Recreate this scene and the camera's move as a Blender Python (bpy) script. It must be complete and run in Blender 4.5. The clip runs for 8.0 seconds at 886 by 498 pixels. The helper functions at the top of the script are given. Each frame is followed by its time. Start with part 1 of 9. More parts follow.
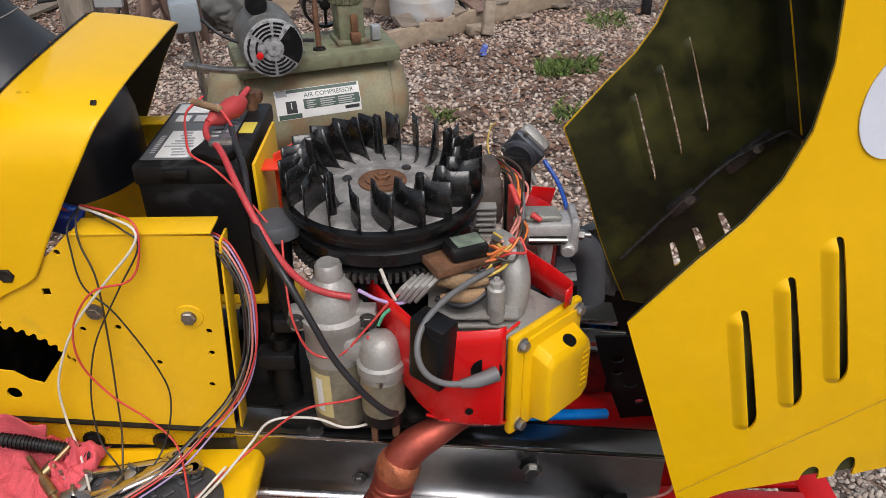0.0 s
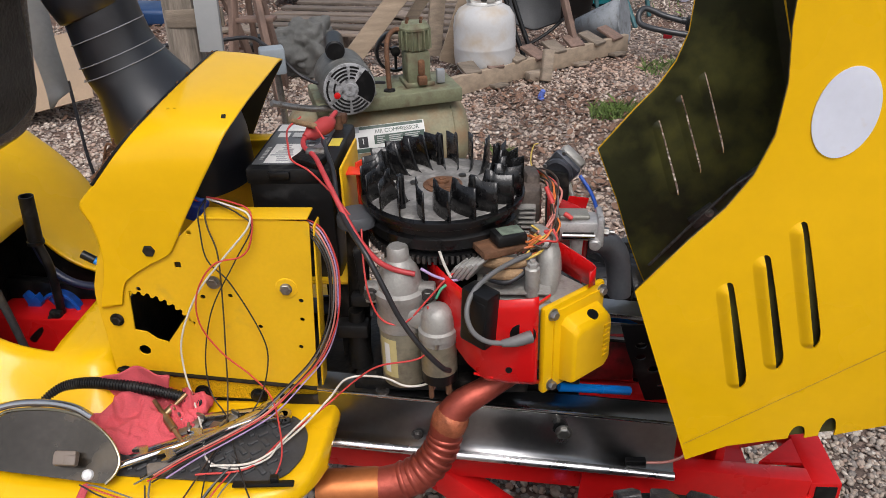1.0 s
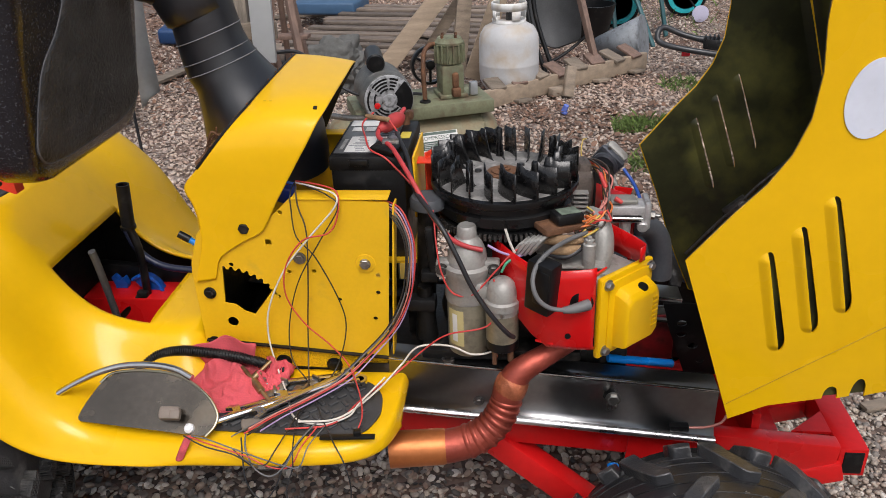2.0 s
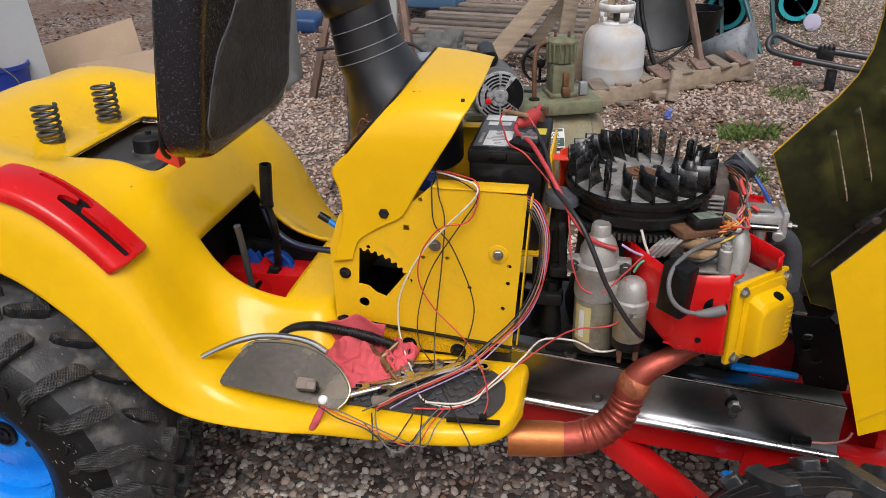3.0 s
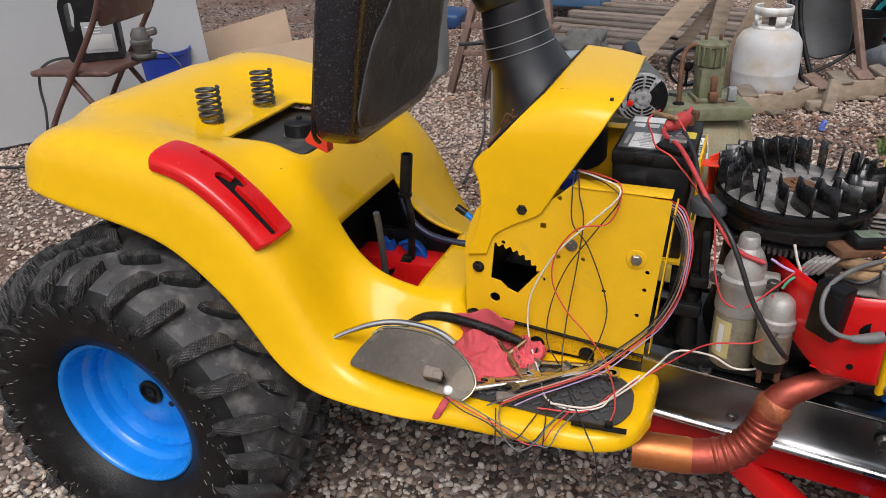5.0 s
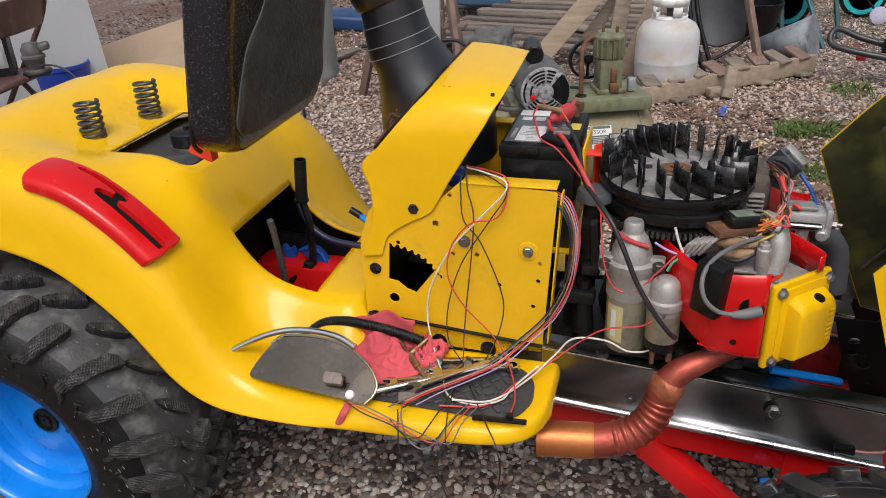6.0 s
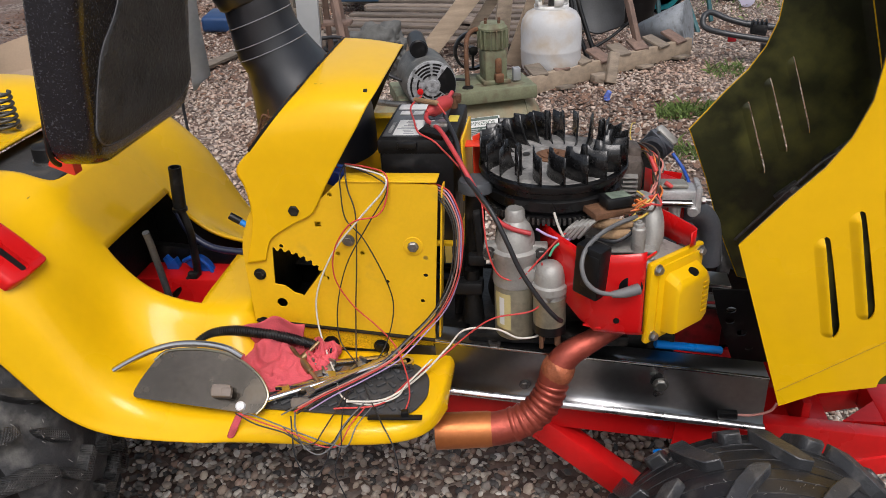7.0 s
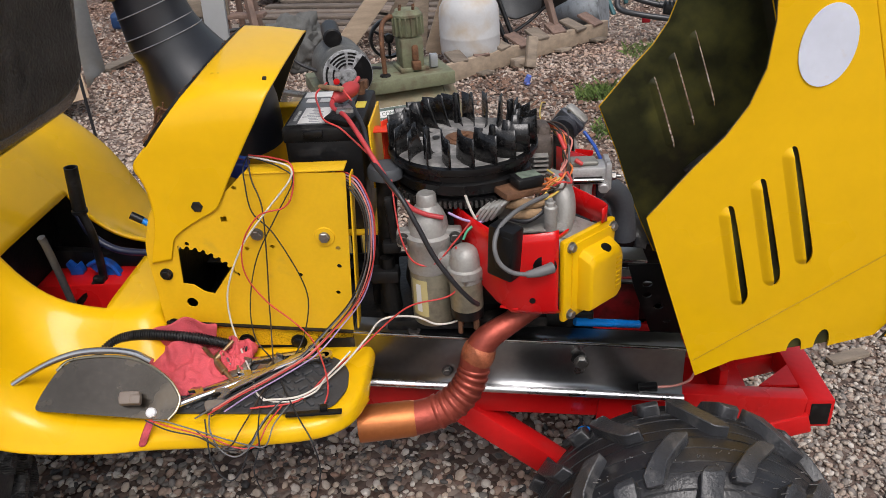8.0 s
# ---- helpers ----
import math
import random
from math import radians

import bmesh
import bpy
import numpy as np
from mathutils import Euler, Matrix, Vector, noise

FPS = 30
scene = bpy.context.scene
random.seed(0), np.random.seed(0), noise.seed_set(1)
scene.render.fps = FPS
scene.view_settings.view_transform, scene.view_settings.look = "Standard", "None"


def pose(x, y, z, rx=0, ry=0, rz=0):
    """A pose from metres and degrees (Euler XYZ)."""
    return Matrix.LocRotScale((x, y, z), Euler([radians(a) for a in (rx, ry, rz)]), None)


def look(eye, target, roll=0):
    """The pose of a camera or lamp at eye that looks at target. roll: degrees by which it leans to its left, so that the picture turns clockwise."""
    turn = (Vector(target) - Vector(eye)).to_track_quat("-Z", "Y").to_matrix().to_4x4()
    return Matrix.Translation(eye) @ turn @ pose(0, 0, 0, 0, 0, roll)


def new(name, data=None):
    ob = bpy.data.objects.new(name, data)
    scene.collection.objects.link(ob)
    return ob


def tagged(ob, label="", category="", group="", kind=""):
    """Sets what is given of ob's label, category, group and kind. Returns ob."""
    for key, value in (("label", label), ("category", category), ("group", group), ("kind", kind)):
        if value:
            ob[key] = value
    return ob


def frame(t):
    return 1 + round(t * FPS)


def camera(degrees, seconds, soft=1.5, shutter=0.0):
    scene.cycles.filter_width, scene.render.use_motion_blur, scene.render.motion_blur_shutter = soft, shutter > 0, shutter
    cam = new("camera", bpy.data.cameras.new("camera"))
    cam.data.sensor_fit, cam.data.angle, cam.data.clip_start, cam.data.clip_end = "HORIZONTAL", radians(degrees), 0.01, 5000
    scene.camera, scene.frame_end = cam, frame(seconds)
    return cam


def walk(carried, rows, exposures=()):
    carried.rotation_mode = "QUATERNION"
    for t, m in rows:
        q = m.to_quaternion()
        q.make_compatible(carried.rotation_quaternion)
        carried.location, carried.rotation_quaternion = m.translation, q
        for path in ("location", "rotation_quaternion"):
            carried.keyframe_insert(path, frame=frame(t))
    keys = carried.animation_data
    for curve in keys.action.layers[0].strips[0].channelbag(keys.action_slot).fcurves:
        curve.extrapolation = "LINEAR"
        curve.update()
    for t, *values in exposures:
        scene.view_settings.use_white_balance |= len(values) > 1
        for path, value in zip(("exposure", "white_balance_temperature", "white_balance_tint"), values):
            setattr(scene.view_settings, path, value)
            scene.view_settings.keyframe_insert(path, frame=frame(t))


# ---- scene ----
cam = camera(58.8, 8.0, soft=0.35)
PATH = [
    (0, (0.014, 0.015, 1.216), (0.001, 1.711, 0.157), -0.9),
    (0.5, (0.056, -0.136, 1.241), (0.0, 1.572, 0.202), -1.4),
    (1, (0.035, -0.211, 1.256), (-0.132, 1.541, 0.306), -2.2),
    (1.2, (0.02, -0.246, 1.258), (-0.178, 1.511, 0.322), -2.2),
    (2.3, (-0.066, -0.383, 1.259), (-0.255, 1.395, 0.364), -2.3),
    (2.5, (-0.084, -0.39, 1.269), (-0.269, 1.385, 0.365), -1.6),
    (3, (-0.134, -0.407, 1.269), (-0.509, 1.338, 0.366), -1.2),
    (3.5, (-0.17, -0.418, 1.264), (-0.716, 1.28, 0.36), -1.2),
    (4, (-0.177, -0.425, 1.261), (-0.807, 1.244, 0.356), -0.8),
    (4.2, (-0.18, -0.426, 1.261), (-0.83, 1.234, 0.355), -0.6),
    (5.3, (-0.139, -0.402, 1.264), (-0.808, 1.255, 0.366), -1.8),
    (5.5, (-0.127, -0.397, 1.263), (-0.764, 1.273, 0.366), -2.2),
    (6, (-0.095, -0.388, 1.259), (-0.605, 1.323, 0.356), -2.6),
    (6.5, (-0.075, -0.378, 1.256), (-0.459, 1.359, 0.343), -2.9),
    (7, (-0.059, -0.37, 1.253), (-0.342, 1.382, 0.331), -3.2),
    (7.5, (-0.041, -0.36, 1.242), (-0.239, 1.4, 0.312), -3.6),
    (8, (-0.025, -0.35, 1.234), (-0.147, 1.405, 0.284), -3.8),
]
walk(cam, [(t, look(eye, target, roll)) for t, eye, target, roll in PATH])

# ---- light ----
world = bpy.data.worlds.new("overcast_sky")
scene.world = world
world.use_nodes = True
wn, wl = world.node_tree.nodes, world.node_tree.links
sky = wn.new("ShaderNodeTexSky")
sky.sky_type, sky.sun_disc = "NISHITA", False
sky.sun_elevation, sky.sun_rotation = radians(57), radians(165)
sky.air_density, sky.dust_density, sky.ozone_density = 1.0, 4.0, 1.0
pale = wn.new("ShaderNodeHueSaturation")
pale.inputs["Saturation"].default_value = 0.58
wl.new(sky.outputs["Color"], pale.inputs["Color"])
wl.new(pale.outputs["Color"], wn["Background"].inputs["Color"])
wn["Background"].inputs["Strength"].default_value = 0.143

sun_data = bpy.data.lights.new("sun", "SUN")
sun_data.energy, sun_data.angle, sun_data.color = 1.8, radians(32), (1.0, 0.965, 0.985)
sun = new("sun", sun_data)
sun.matrix_world = look((0.8, -2.9, 4.6), (0, 0, 0))

# ---- materials ----
MATS = {}


def mat(name, color, rough=0.5, metal=0.0, spread=0.12, scale=6.0, grain=120.0, bump=0.05, dirt=None, dirt_amount=0.0, coat=0.0,
        random_by="", stretch=(1, 1, 1), bump_scale=None, spec=0.5, rough_spread=0.12):
    """Paint, metal, plastic or stone: two scales of tone, dirt patches, fine relief and uneven gloss."""
    if name in MATS:
        return MATS[name]
    m = bpy.data.materials.new(name)
    m.use_nodes = True
    n, l = m.node_tree.nodes, m.node_tree.links
    b = n["Principled BSDF"]
    co = n.new("ShaderNodeTexCoord")
    mp = n.new("ShaderNodeMapping")
    mp.inputs["Scale"].default_value = stretch
    l.new(co.outputs["Object"], mp.inputs["Vector"])

    def noise_at(s, detail=4.0):
        t = n.new("ShaderNodeTexNoise")
        t.inputs["Scale"].default_value, t.inputs["Detail"].default_value = s, detail
        l.new(mp.outputs["Vector"], t.inputs["Vector"])
        return t.outputs["Fac"]

    def ramp(src, a, z, lo, hi):
        r = n.new("ShaderNodeMapRange")
        r.inputs["From Min"].default_value, r.inputs["From Max"].default_value = a, z
        r.inputs["To Min"].default_value, r.inputs["To Max"].default_value = lo, hi
        l.new(src, r.inputs["Value"])
        return r.outputs["Result"]

    def mix(kind, fac, a, z):
        x = n.new("ShaderNodeMix")
        x.data_type, x.blend_type = "RGBA", kind
        for socket, v in ((x.inputs["Factor"], fac), (x.inputs[6], a), (x.inputs[7], z)):
            if isinstance(v, (int, float)):
                socket.default_value = v
            elif isinstance(v, tuple):
                socket.default_value = (*v[:3], 1)
            else:
                l.new(v, socket)
        return x.outputs[2]

    big, small = noise_at(scale), noise_at(grain, 3.0)
    tone = mix("MIX", ramp(big, 0.3, 0.7, 0, 1), tuple(c * (1 - spread) for c in color), tuple(min(1, c * (1 + spread)) for c in color))
    tone = mix("MULTIPLY", 1.0, tone, mix("MIX", ramp(small, 0.3, 0.7, 0, 1), (1 - spread * 0.7,) * 3, (1.0,) * 3))
    if random_by:
        if random_by == "object":
            src = n.new("ShaderNodeObjectInfo").outputs["Random"]
        else:
            src = n.new("ShaderNodeNewGeometry").outputs["Random Per Island"]
        tone = mix("MULTIPLY", 1.0, tone, mix("MIX", src, (0.6, 0.6, 0.6), (1.25, 1.22, 1.18)))
    if dirt:
        patch = ramp(noise_at(scale * 2.3, 8.0), 0.59 - dirt_amount * 0.35, 0.83 - dirt_amount * 0.2, 0, 1)
        tone = mix("MIX", patch, tone, dirt)
        l.new(ramp(patch, 0, 1, rough, min(1, rough + 0.35)), b.inputs["Roughness"])
    else:
        l.new(ramp(big, 0.3, 0.7, max(0.03, rough - rough_spread), min(1, rough + rough_spread)), b.inputs["Roughness"])
    l.new(tone, b.inputs["Base Color"])
    b.inputs["Metallic"].default_value = metal
    b.inputs["Coat Weight"].default_value = coat
    b.inputs["Coat Roughness"].default_value = 0.05
    b.inputs["Specular IOR Level"].default_value = spec
    if bump:
        bp = n.new("ShaderNodeBump")
        bp.inputs["Strength"].default_value, bp.inputs["Distance"].default_value = bump, 0.004
        l.new(noise_at(bump_scale or grain, 5.0), bp.inputs["Height"])
        l.new(bp.outputs["Normal"], b.inputs["Normal"])
    MATS[name] = m
    return m


YELLOW = mat("yellow_paint", (0.80, 0.462, 0.004), 0.3, spread=0.05, scale=4, grain=40, bump=0.05, coat=0.3, bump_scale=9, spec=0.2)
YELLOW_DULL = mat("dusty_yellow_paint", (0.78, 0.45, 0.008), 0.42, spread=0.06, scale=7, grain=160, bump=0.05, dirt=(0.42, 0.28, 0.05), dirt_amount=-0.1)
YELLOW_WORN = mat("worn_yellow_paint", (0.62, 0.40, 0.02), 0.5, spread=0.15, scale=14, grain=160, dirt=(0.12, 0.09, 0.04), dirt_amount=0.3)
RED = mat("red_paint", (0.6, 0.009, 0.010), 0.35, spread=0.1, scale=9, grain=90, bump=0.06, coat=0.25, spec=0.3)
RED_GLOSS = mat("glossy_red_paint", (0.62, 0.008, 0.009), 0.25, spread=0.06, scale=9, grain=60, bump=0.05, coat=0.4, spec=0.25)
BLUE = mat("blue_paint", (0.004, 0.215, 0.70), 0.27, spread=0.08, scale=9, grain=70, bump=0.05, coat=0.3)
BLACK_PAINT = mat("black_paint", (0.006, 0.006, 0.0065), 0.32, spread=0.3, scale=9, grain=90, bump=0.08, dirt=(0.045, 0.041, 0.037), dirt_amount=0.08, spec=0.35)
BLACK_GREASY = mat("greasy_black_metal", (0.007, 0.0068, 0.0065), 0.45, spread=0.5, scale=18, grain=140, bump=0.3, dirt=(0.05, 0.04, 0.033), dirt_amount=0.15, spec=0.3)
BLACK_PLASTIC = mat("black_plastic", (0.0055, 0.0055, 0.006), 0.38, spread=0.25, scale=12, grain=220, bump=0.06, dirt=(0.03, 0.029, 0.028), dirt_amount=0.0, spec=0.35)
BLACK_DUSTY = mat("dusty_black_plastic", (0.009, 0.009, 0.0095), 0.5, spread=0.4, scale=20, grain=200, bump=0.1, dirt=(0.05, 0.048, 0.045), dirt_amount=0.1, spec=0.3)
FAN = mat("fan_plastic", (0.008, 0.008, 0.0085), 0.24, spread=0.3, scale=60, grain=260, bump=0.04, dirt=(0.04, 0.038, 0.036), dirt_amount=0.0)
FAN_FLOOR = mat("dusty_fan_floor", (0.2, 0.192, 0.182), 0.7, spread=0.3, scale=25, grain=200, bump=0.1, dirt=(0.4, 0.385, 0.36), dirt_amount=0.3)
RUBBER = mat("tyre_rubber", (0.0075, 0.0075, 0.008), 0.45, spread=0.4, scale=18, grain=260, bump=0.25, dirt=(0.045, 0.043, 0.04), dirt_amount=0.0, spec=0.3)
RUBBER_LUG = mat("tread_rubber", (0.028, 0.028, 0.029), 0.45, spread=0.4, scale=20, grain=420, bump=0.5, dirt=(0.13, 0.125, 0.118), dirt_amount=0.22, spec=0.45)


def cross_hatch(m):
    """Moulded cross-hatching on the tread faces."""
    n, l = m.node_tree.nodes, m.node_tree.links
    co = n.new("ShaderNodeTexCoord")
    sp = n.new("ShaderNodeSeparateXYZ")
    l.new(co.outputs["Object"], sp.inputs["Vector"])

    def calc(op, a, b):
        x = n.new("ShaderNodeMath")
        x.operation = op
        for k, v in ((0, a), (1, b)):
            if isinstance(v, (int, float)):
                x.inputs[k].default_value = v
            elif v is not None:
                l.new(v, x.inputs[k])
        return x.outputs[0]

    waves = [calc("SINE", calc("MULTIPLY", calc(op, sp.outputs["Y"], sp.outputs["Z"]), 1150), None) for op in ("ADD", "SUBTRACT")]
    grid = calc("MAXIMUM", waves[0], waves[1])
    bp = n.new("ShaderNodeBump")
    bp.inputs["Strength"].default_value, bp.inputs["Distance"].default_value = 0.7, 0.002
    l.new(grid, bp.inputs["Height"])
    b = n["Principled BSDF"]
    old = b.inputs["Normal"].links[0].from_socket
    l.new(old, bp.inputs["Normal"])
    l.new(bp.outputs["Normal"], b.inputs["Normal"])


cross_hatch(RUBBER_LUG)
RUBBER_BLOCK = mat("block_rubber", (0.034, 0.035, 0.038), 0.32, spread=0.3, scale=22, grain=260, bump=0.3, dirt=(0.12, 0.115, 0.11), dirt_amount=0.12)
TREAD_DUST = mat("dusty_tread_base", (0.046, 0.046, 0.048), 0.55, spread=0.35, scale=14, grain=300, bump=0.3, dirt=(0.17, 0.165, 0.155), dirt_amount=0.3)
CHROME = mat("brushed_stainless", (0.62, 0.61, 0.6), 0.2, metal=1.0, spread=0.1, scale=6, grain=120, bump=0.03)
RAIL_METAL = mat("dull_mirror_steel", (0.36, 0.36, 0.365), 0.34, metal=1.0, spread=0.16, scale=5, grain=90, bump=0.04, rough_spread=0.08)
STEEL = mat("dull_steel", (0.4, 0.39, 0.37), 0.4, metal=1.0, spread=0.25, scale=20, grain=200, bump=0.1, dirt=(0.16, 0.11, 0.07), dirt_amount=0.12)
DARK_STEEL = mat("dark_steel", (0.12, 0.115, 0.11), 0.45, metal=0.8, spread=0.35, scale=25, grain=200, bump=0.15, dirt=(0.07, 0.045, 0.03), dirt_amount=0.2)
CAST = mat("cast_aluminium", (0.37, 0.36, 0.335), 0.5, metal=0.35, spread=0.16, scale=16, grain=260, bump=0.2, dirt=(0.17, 0.15, 0.125), dirt_amount=0.06)
RUST = mat("rusty_iron", (0.17, 0.08, 0.04), 0.75, metal=0.2, spread=0.45, scale=25, grain=180, bump=0.5)
COPPER_RED = mat("heat_tinted_pipe", (0.36, 0.075, 0.05), 0.4, metal=0.65, spread=0.25, scale=12, grain=120, bump=0.2)
ORANGE_PIPE = mat("orange_bronze_pipe", (0.46, 0.155, 0.05), 0.36, metal=0.7, spread=0.15, scale=10, grain=120, bump=0.12)
PUMP_GREEN = mat("olive_paint", (0.185, 0.195, 0.115), 0.55, spread=0.25, scale=9, grain=120, bump=0.2, dirt=(0.11, 0.075, 0.045), dirt_amount=0.3)
TANK_GREEN = mat("weathered_olive_paint", (0.27, 0.25, 0.155), 0.6, spread=0.3, scale=5, grain=100, bump=0.15, dirt=(0.25, 0.145, 0.075), dirt_amount=0.42)
WHITE_PAINT = mat("white_enamel", (0.72, 0.72, 0.7), 0.42, spread=0.08, scale=5, grain=100, bump=0.06, dirt=(0.36, 0.29, 0.2), dirt_amount=0.28)
LABEL_PALE = mat("pale_grey_print", (0.42, 0.42, 0.41), 0.5, spread=0.06, scale=20, grain=200, bump=0.0)
WHITE_PLAIN = mat("white_sheet", (0.42, 0.43, 0.435), 0.5, spread=0.05, scale=2, grain=60, bump=0.05, dirt=(0.5, 0.48, 0.44), dirt_amount=0.08)
WOOD_GREY = mat("weathered_wood", (0.27, 0.22, 0.17), 0.8, spread=0.3, scale=4, grain=60, bump=0.35, stretch=(1, 9, 9), random_by="object")
WOOD_TAN = mat("bare_pine", (0.36, 0.285, 0.21), 0.75, spread=0.2, scale=4, grain=50, bump=0.25, stretch=(1, 9, 9), random_by="object")
WOOD_BROWN = mat("stained_wood", (0.2, 0.13, 0.1), 0.7, spread=0.3, scale=5, grain=60, bump=0.25, stretch=(9, 9, 1))
CARDBOARD = mat("cardboard", (0.34, 0.245, 0.165), 0.85, spread=0.12, scale=5, grain=90, bump=0.08)
VINYL = mat("worn_black_vinyl", (0.009, 0.0095, 0.014), 0.26, coat=0.5, spread=0.4, scale=130, grain=420, bump=0.2, dirt=(0.15, 0.155, 0.17), dirt_amount=-0.02)
VINYL_FADED = mat("dusty_black_vinyl", (0.045, 0.043, 0.041), 0.42, spread=0.5, scale=22, grain=160, bump=0.8, dirt=(0.075, 0.07, 0.064), dirt_amount=0.25)
CLOTH_RED = mat("red_shop_towel", (0.62, 0.09, 0.11), 0.95, spread=0.2, scale=18, grain=420, bump=0.6)
CLOTH_GREY = mat("grey_cloth", (0.125, 0.125, 0.118), 0.95, spread=0.25, scale=14, grain=300, bump=0.5)
MAT_RUBBER = mat("ribbed_floor_mat", (0.05, 0.051, 0.053), 0.6, spread=0.25, scale=20, grain=200, bump=0.2)
LABEL_WHITE = mat("printed_label", (0.66, 0.66, 0.64), 0.5, spread=0.06, scale=20, grain=200, bump=0.0)
LABEL_GREY = mat("grey_print", (0.3, 0.31, 0.32), 0.5, spread=0.06, scale=20, grain=200, bump=0.0)
LABEL_GREEN = mat("dark_green_print", (0.05, 0.085, 0.065), 0.5, spread=0.1, scale=20, grain=200, bump=0.0)
LABEL_BLACK = mat("black_print", (0.02, 0.02, 0.022), 0.5, spread=0.1, scale=20, grain=200, bump=0.0)
LABEL_GOLD = mat("pale_gold_print", (0.52, 0.44, 0.2), 0.5, spread=0.1, scale=20, grain=200, bump=0.0)
BROWN_METAL = mat("brown_enamel", (0.1, 0.045, 0.035), 0.4, spread=0.15, scale=9, grain=120, bump=0.06, dirt=(0.2, 0.14, 0.11), dirt_amount=0.15)
GALV = mat("galvanised_steel", (0.48, 0.5, 0.52), 0.45, metal=0.6, spread=0.12, scale=14, grain=80, bump=0.06)
TEAL = mat("teal_paint", (0.03, 0.42, 0.46), 0.35, spread=0.08, scale=9, grain=90, bump=0.04)
RED_WIRE = mat("red_insulation", (0.58, 0.055, 0.05), 0.4, spread=0.1, scale=20, grain=200, bump=0.05)
BLACK_WIRE = mat("black_insulation", (0.02, 0.02, 0.022), 0.4, spread=0.15, scale=20, grain=200, bump=0.05)
WHITE_WIRE = mat("white_insulation", (0.66, 0.62, 0.55), 0.45, spread=0.1, scale=20, grain=200, bump=0.05)
BLUE_WIRE = mat("blue_insulation", (0.03, 0.1, 0.45), 0.4, spread=0.1, scale=20, grain=200, bump=0.05)
ORANGE_WIRE = mat("orange_insulation", (0.75, 0.2, 0.05), 0.4, spread=0.1, scale=20, grain=200, bump=0.05)
PURPLE_WIRE = mat("pale_purple_insulation", (0.4, 0.28, 0.5), 0.4, spread=0.1, scale=20, grain=200, bump=0.05)
GREEN_WIRE = mat("green_insulation", (0.08, 0.35, 0.2), 0.4, spread=0.1, scale=20, grain=200, bump=0.05)
GREY_WIRE = mat("grey_insulation", (0.14, 0.14, 0.14), 0.5, spread=0.15, scale=20, grain=200, bump=0.08)
YELLOW_WIRE = mat("yellow_insulation", (0.6, 0.42, 0.08), 0.45, spread=0.15, scale=20, grain=200, bump=0.05)
TAPE_TAN = mat("tan_friction_tape", (0.3, 0.19, 0.1), 0.8, spread=0.3, scale=40, grain=260, bump=0.4)
WHITE_PLASTIC = mat("white_plastic", (0.78, 0.78, 0.78), 0.4, spread=0.04, scale=9, grain=120, bump=0.02)
BLUE_PLASTIC = mat("blue_plastic", (0.015, 0.045, 0.32), 0.4, spread=0.12, scale=9, grain=120, bump=0.04)
LEAF = mat("dead_leaf", (0.20, 0.115, 0.078), 0.8, spread=0.3, scale=30, grain=120, bump=0.3, random_by="island")
GRASS = mat("grass_blade", (0.15, 0.23, 0.06), 0.6, spread=0.25, scale=30, grain=120, bump=0.1, random_by="island")

# ---- mesh helpers ----


def thing(name, x, y, z, label, category, group="", kind=""):
    ob = new(name)
    ob.location = (x, y, z)
    ob.empty_display_size = 0.05
    return tagged(ob, label, category, group, kind)


def origin_of(ob):
    v = Vector((0, 0, 0))
    while ob is not None:
        v = v + ob.location
        ob = ob.parent
    return v


def finish(me, angle):
    if angle is None:
        return
    me.shade_smooth()
    me.set_sharp_from_angle(angle=radians(angle))


def part(name, bm, material, parent, label="", angle=38, flip=True):
    """Link a bmesh, given in world metres, as one mesh object under a thing or a part."""
    if flip:
        bmesh.ops.recalc_face_normals(bm, faces=bm.faces)
    me = bpy.data.meshes.new(name)
    bm.transform(Matrix.Translation(-origin_of(parent)))
    bm.to_mesh(me)
    bm.free()
    finish(me, angle)
    me.materials.append(material)
    ob = new(name, me)
    ob.parent = parent
    if label:
        ob["label"] = label
    return ob


def solo(name, bm, material, at, label, category, group="", kind="", angle=38):
    """A thing that is one mesh."""
    bmesh.ops.recalc_face_normals(bm, faces=bm.faces)
    me = bpy.data.meshes.new(name)
    bm.transform(Matrix.Translation(-Vector(at)))
    bm.to_mesh(me)
    bm.free()
    finish(me, angle)
    me.materials.append(material)
    ob = new(name, me)
    ob.location = at
    return tagged(ob, label, category, group, kind)


def join(*bms):
    out = bmesh.new()
    tmp = bpy.data.meshes.new("tmp")
    for b in bms:
        b.to_mesh(tmp)
        out.from_mesh(tmp)
        b.free()
    bpy.data.meshes.remove(tmp)
    return out


def bevel(bm, width, segments=2, angle=30):
    bm.normal_update()
    edges = [e for e in bm.edges if len(e.link_faces) == 2 and e.calc_face_angle(0) > radians(angle)]
    if edges and width:
        bmesh.ops.bevel(bm, geom=edges, offset=width, segments=segments, profile=0.5, affect="EDGES", clamp_overlap=True)
    return bm


def box(x, y, z, sx, sy, sz, bev=0.002, rot=(0, 0, 0), segs=2):
    """A block about its middle, with rounded edges."""
    bm = bmesh.new()
    bmesh.ops.create_cube(bm, size=1.0)
    bm.transform(Matrix.Diagonal((sx, sy, sz, 1)))
    bevel(bm, bev, segs)
    bm.transform(pose(x, y, z, *rot))
    return bm


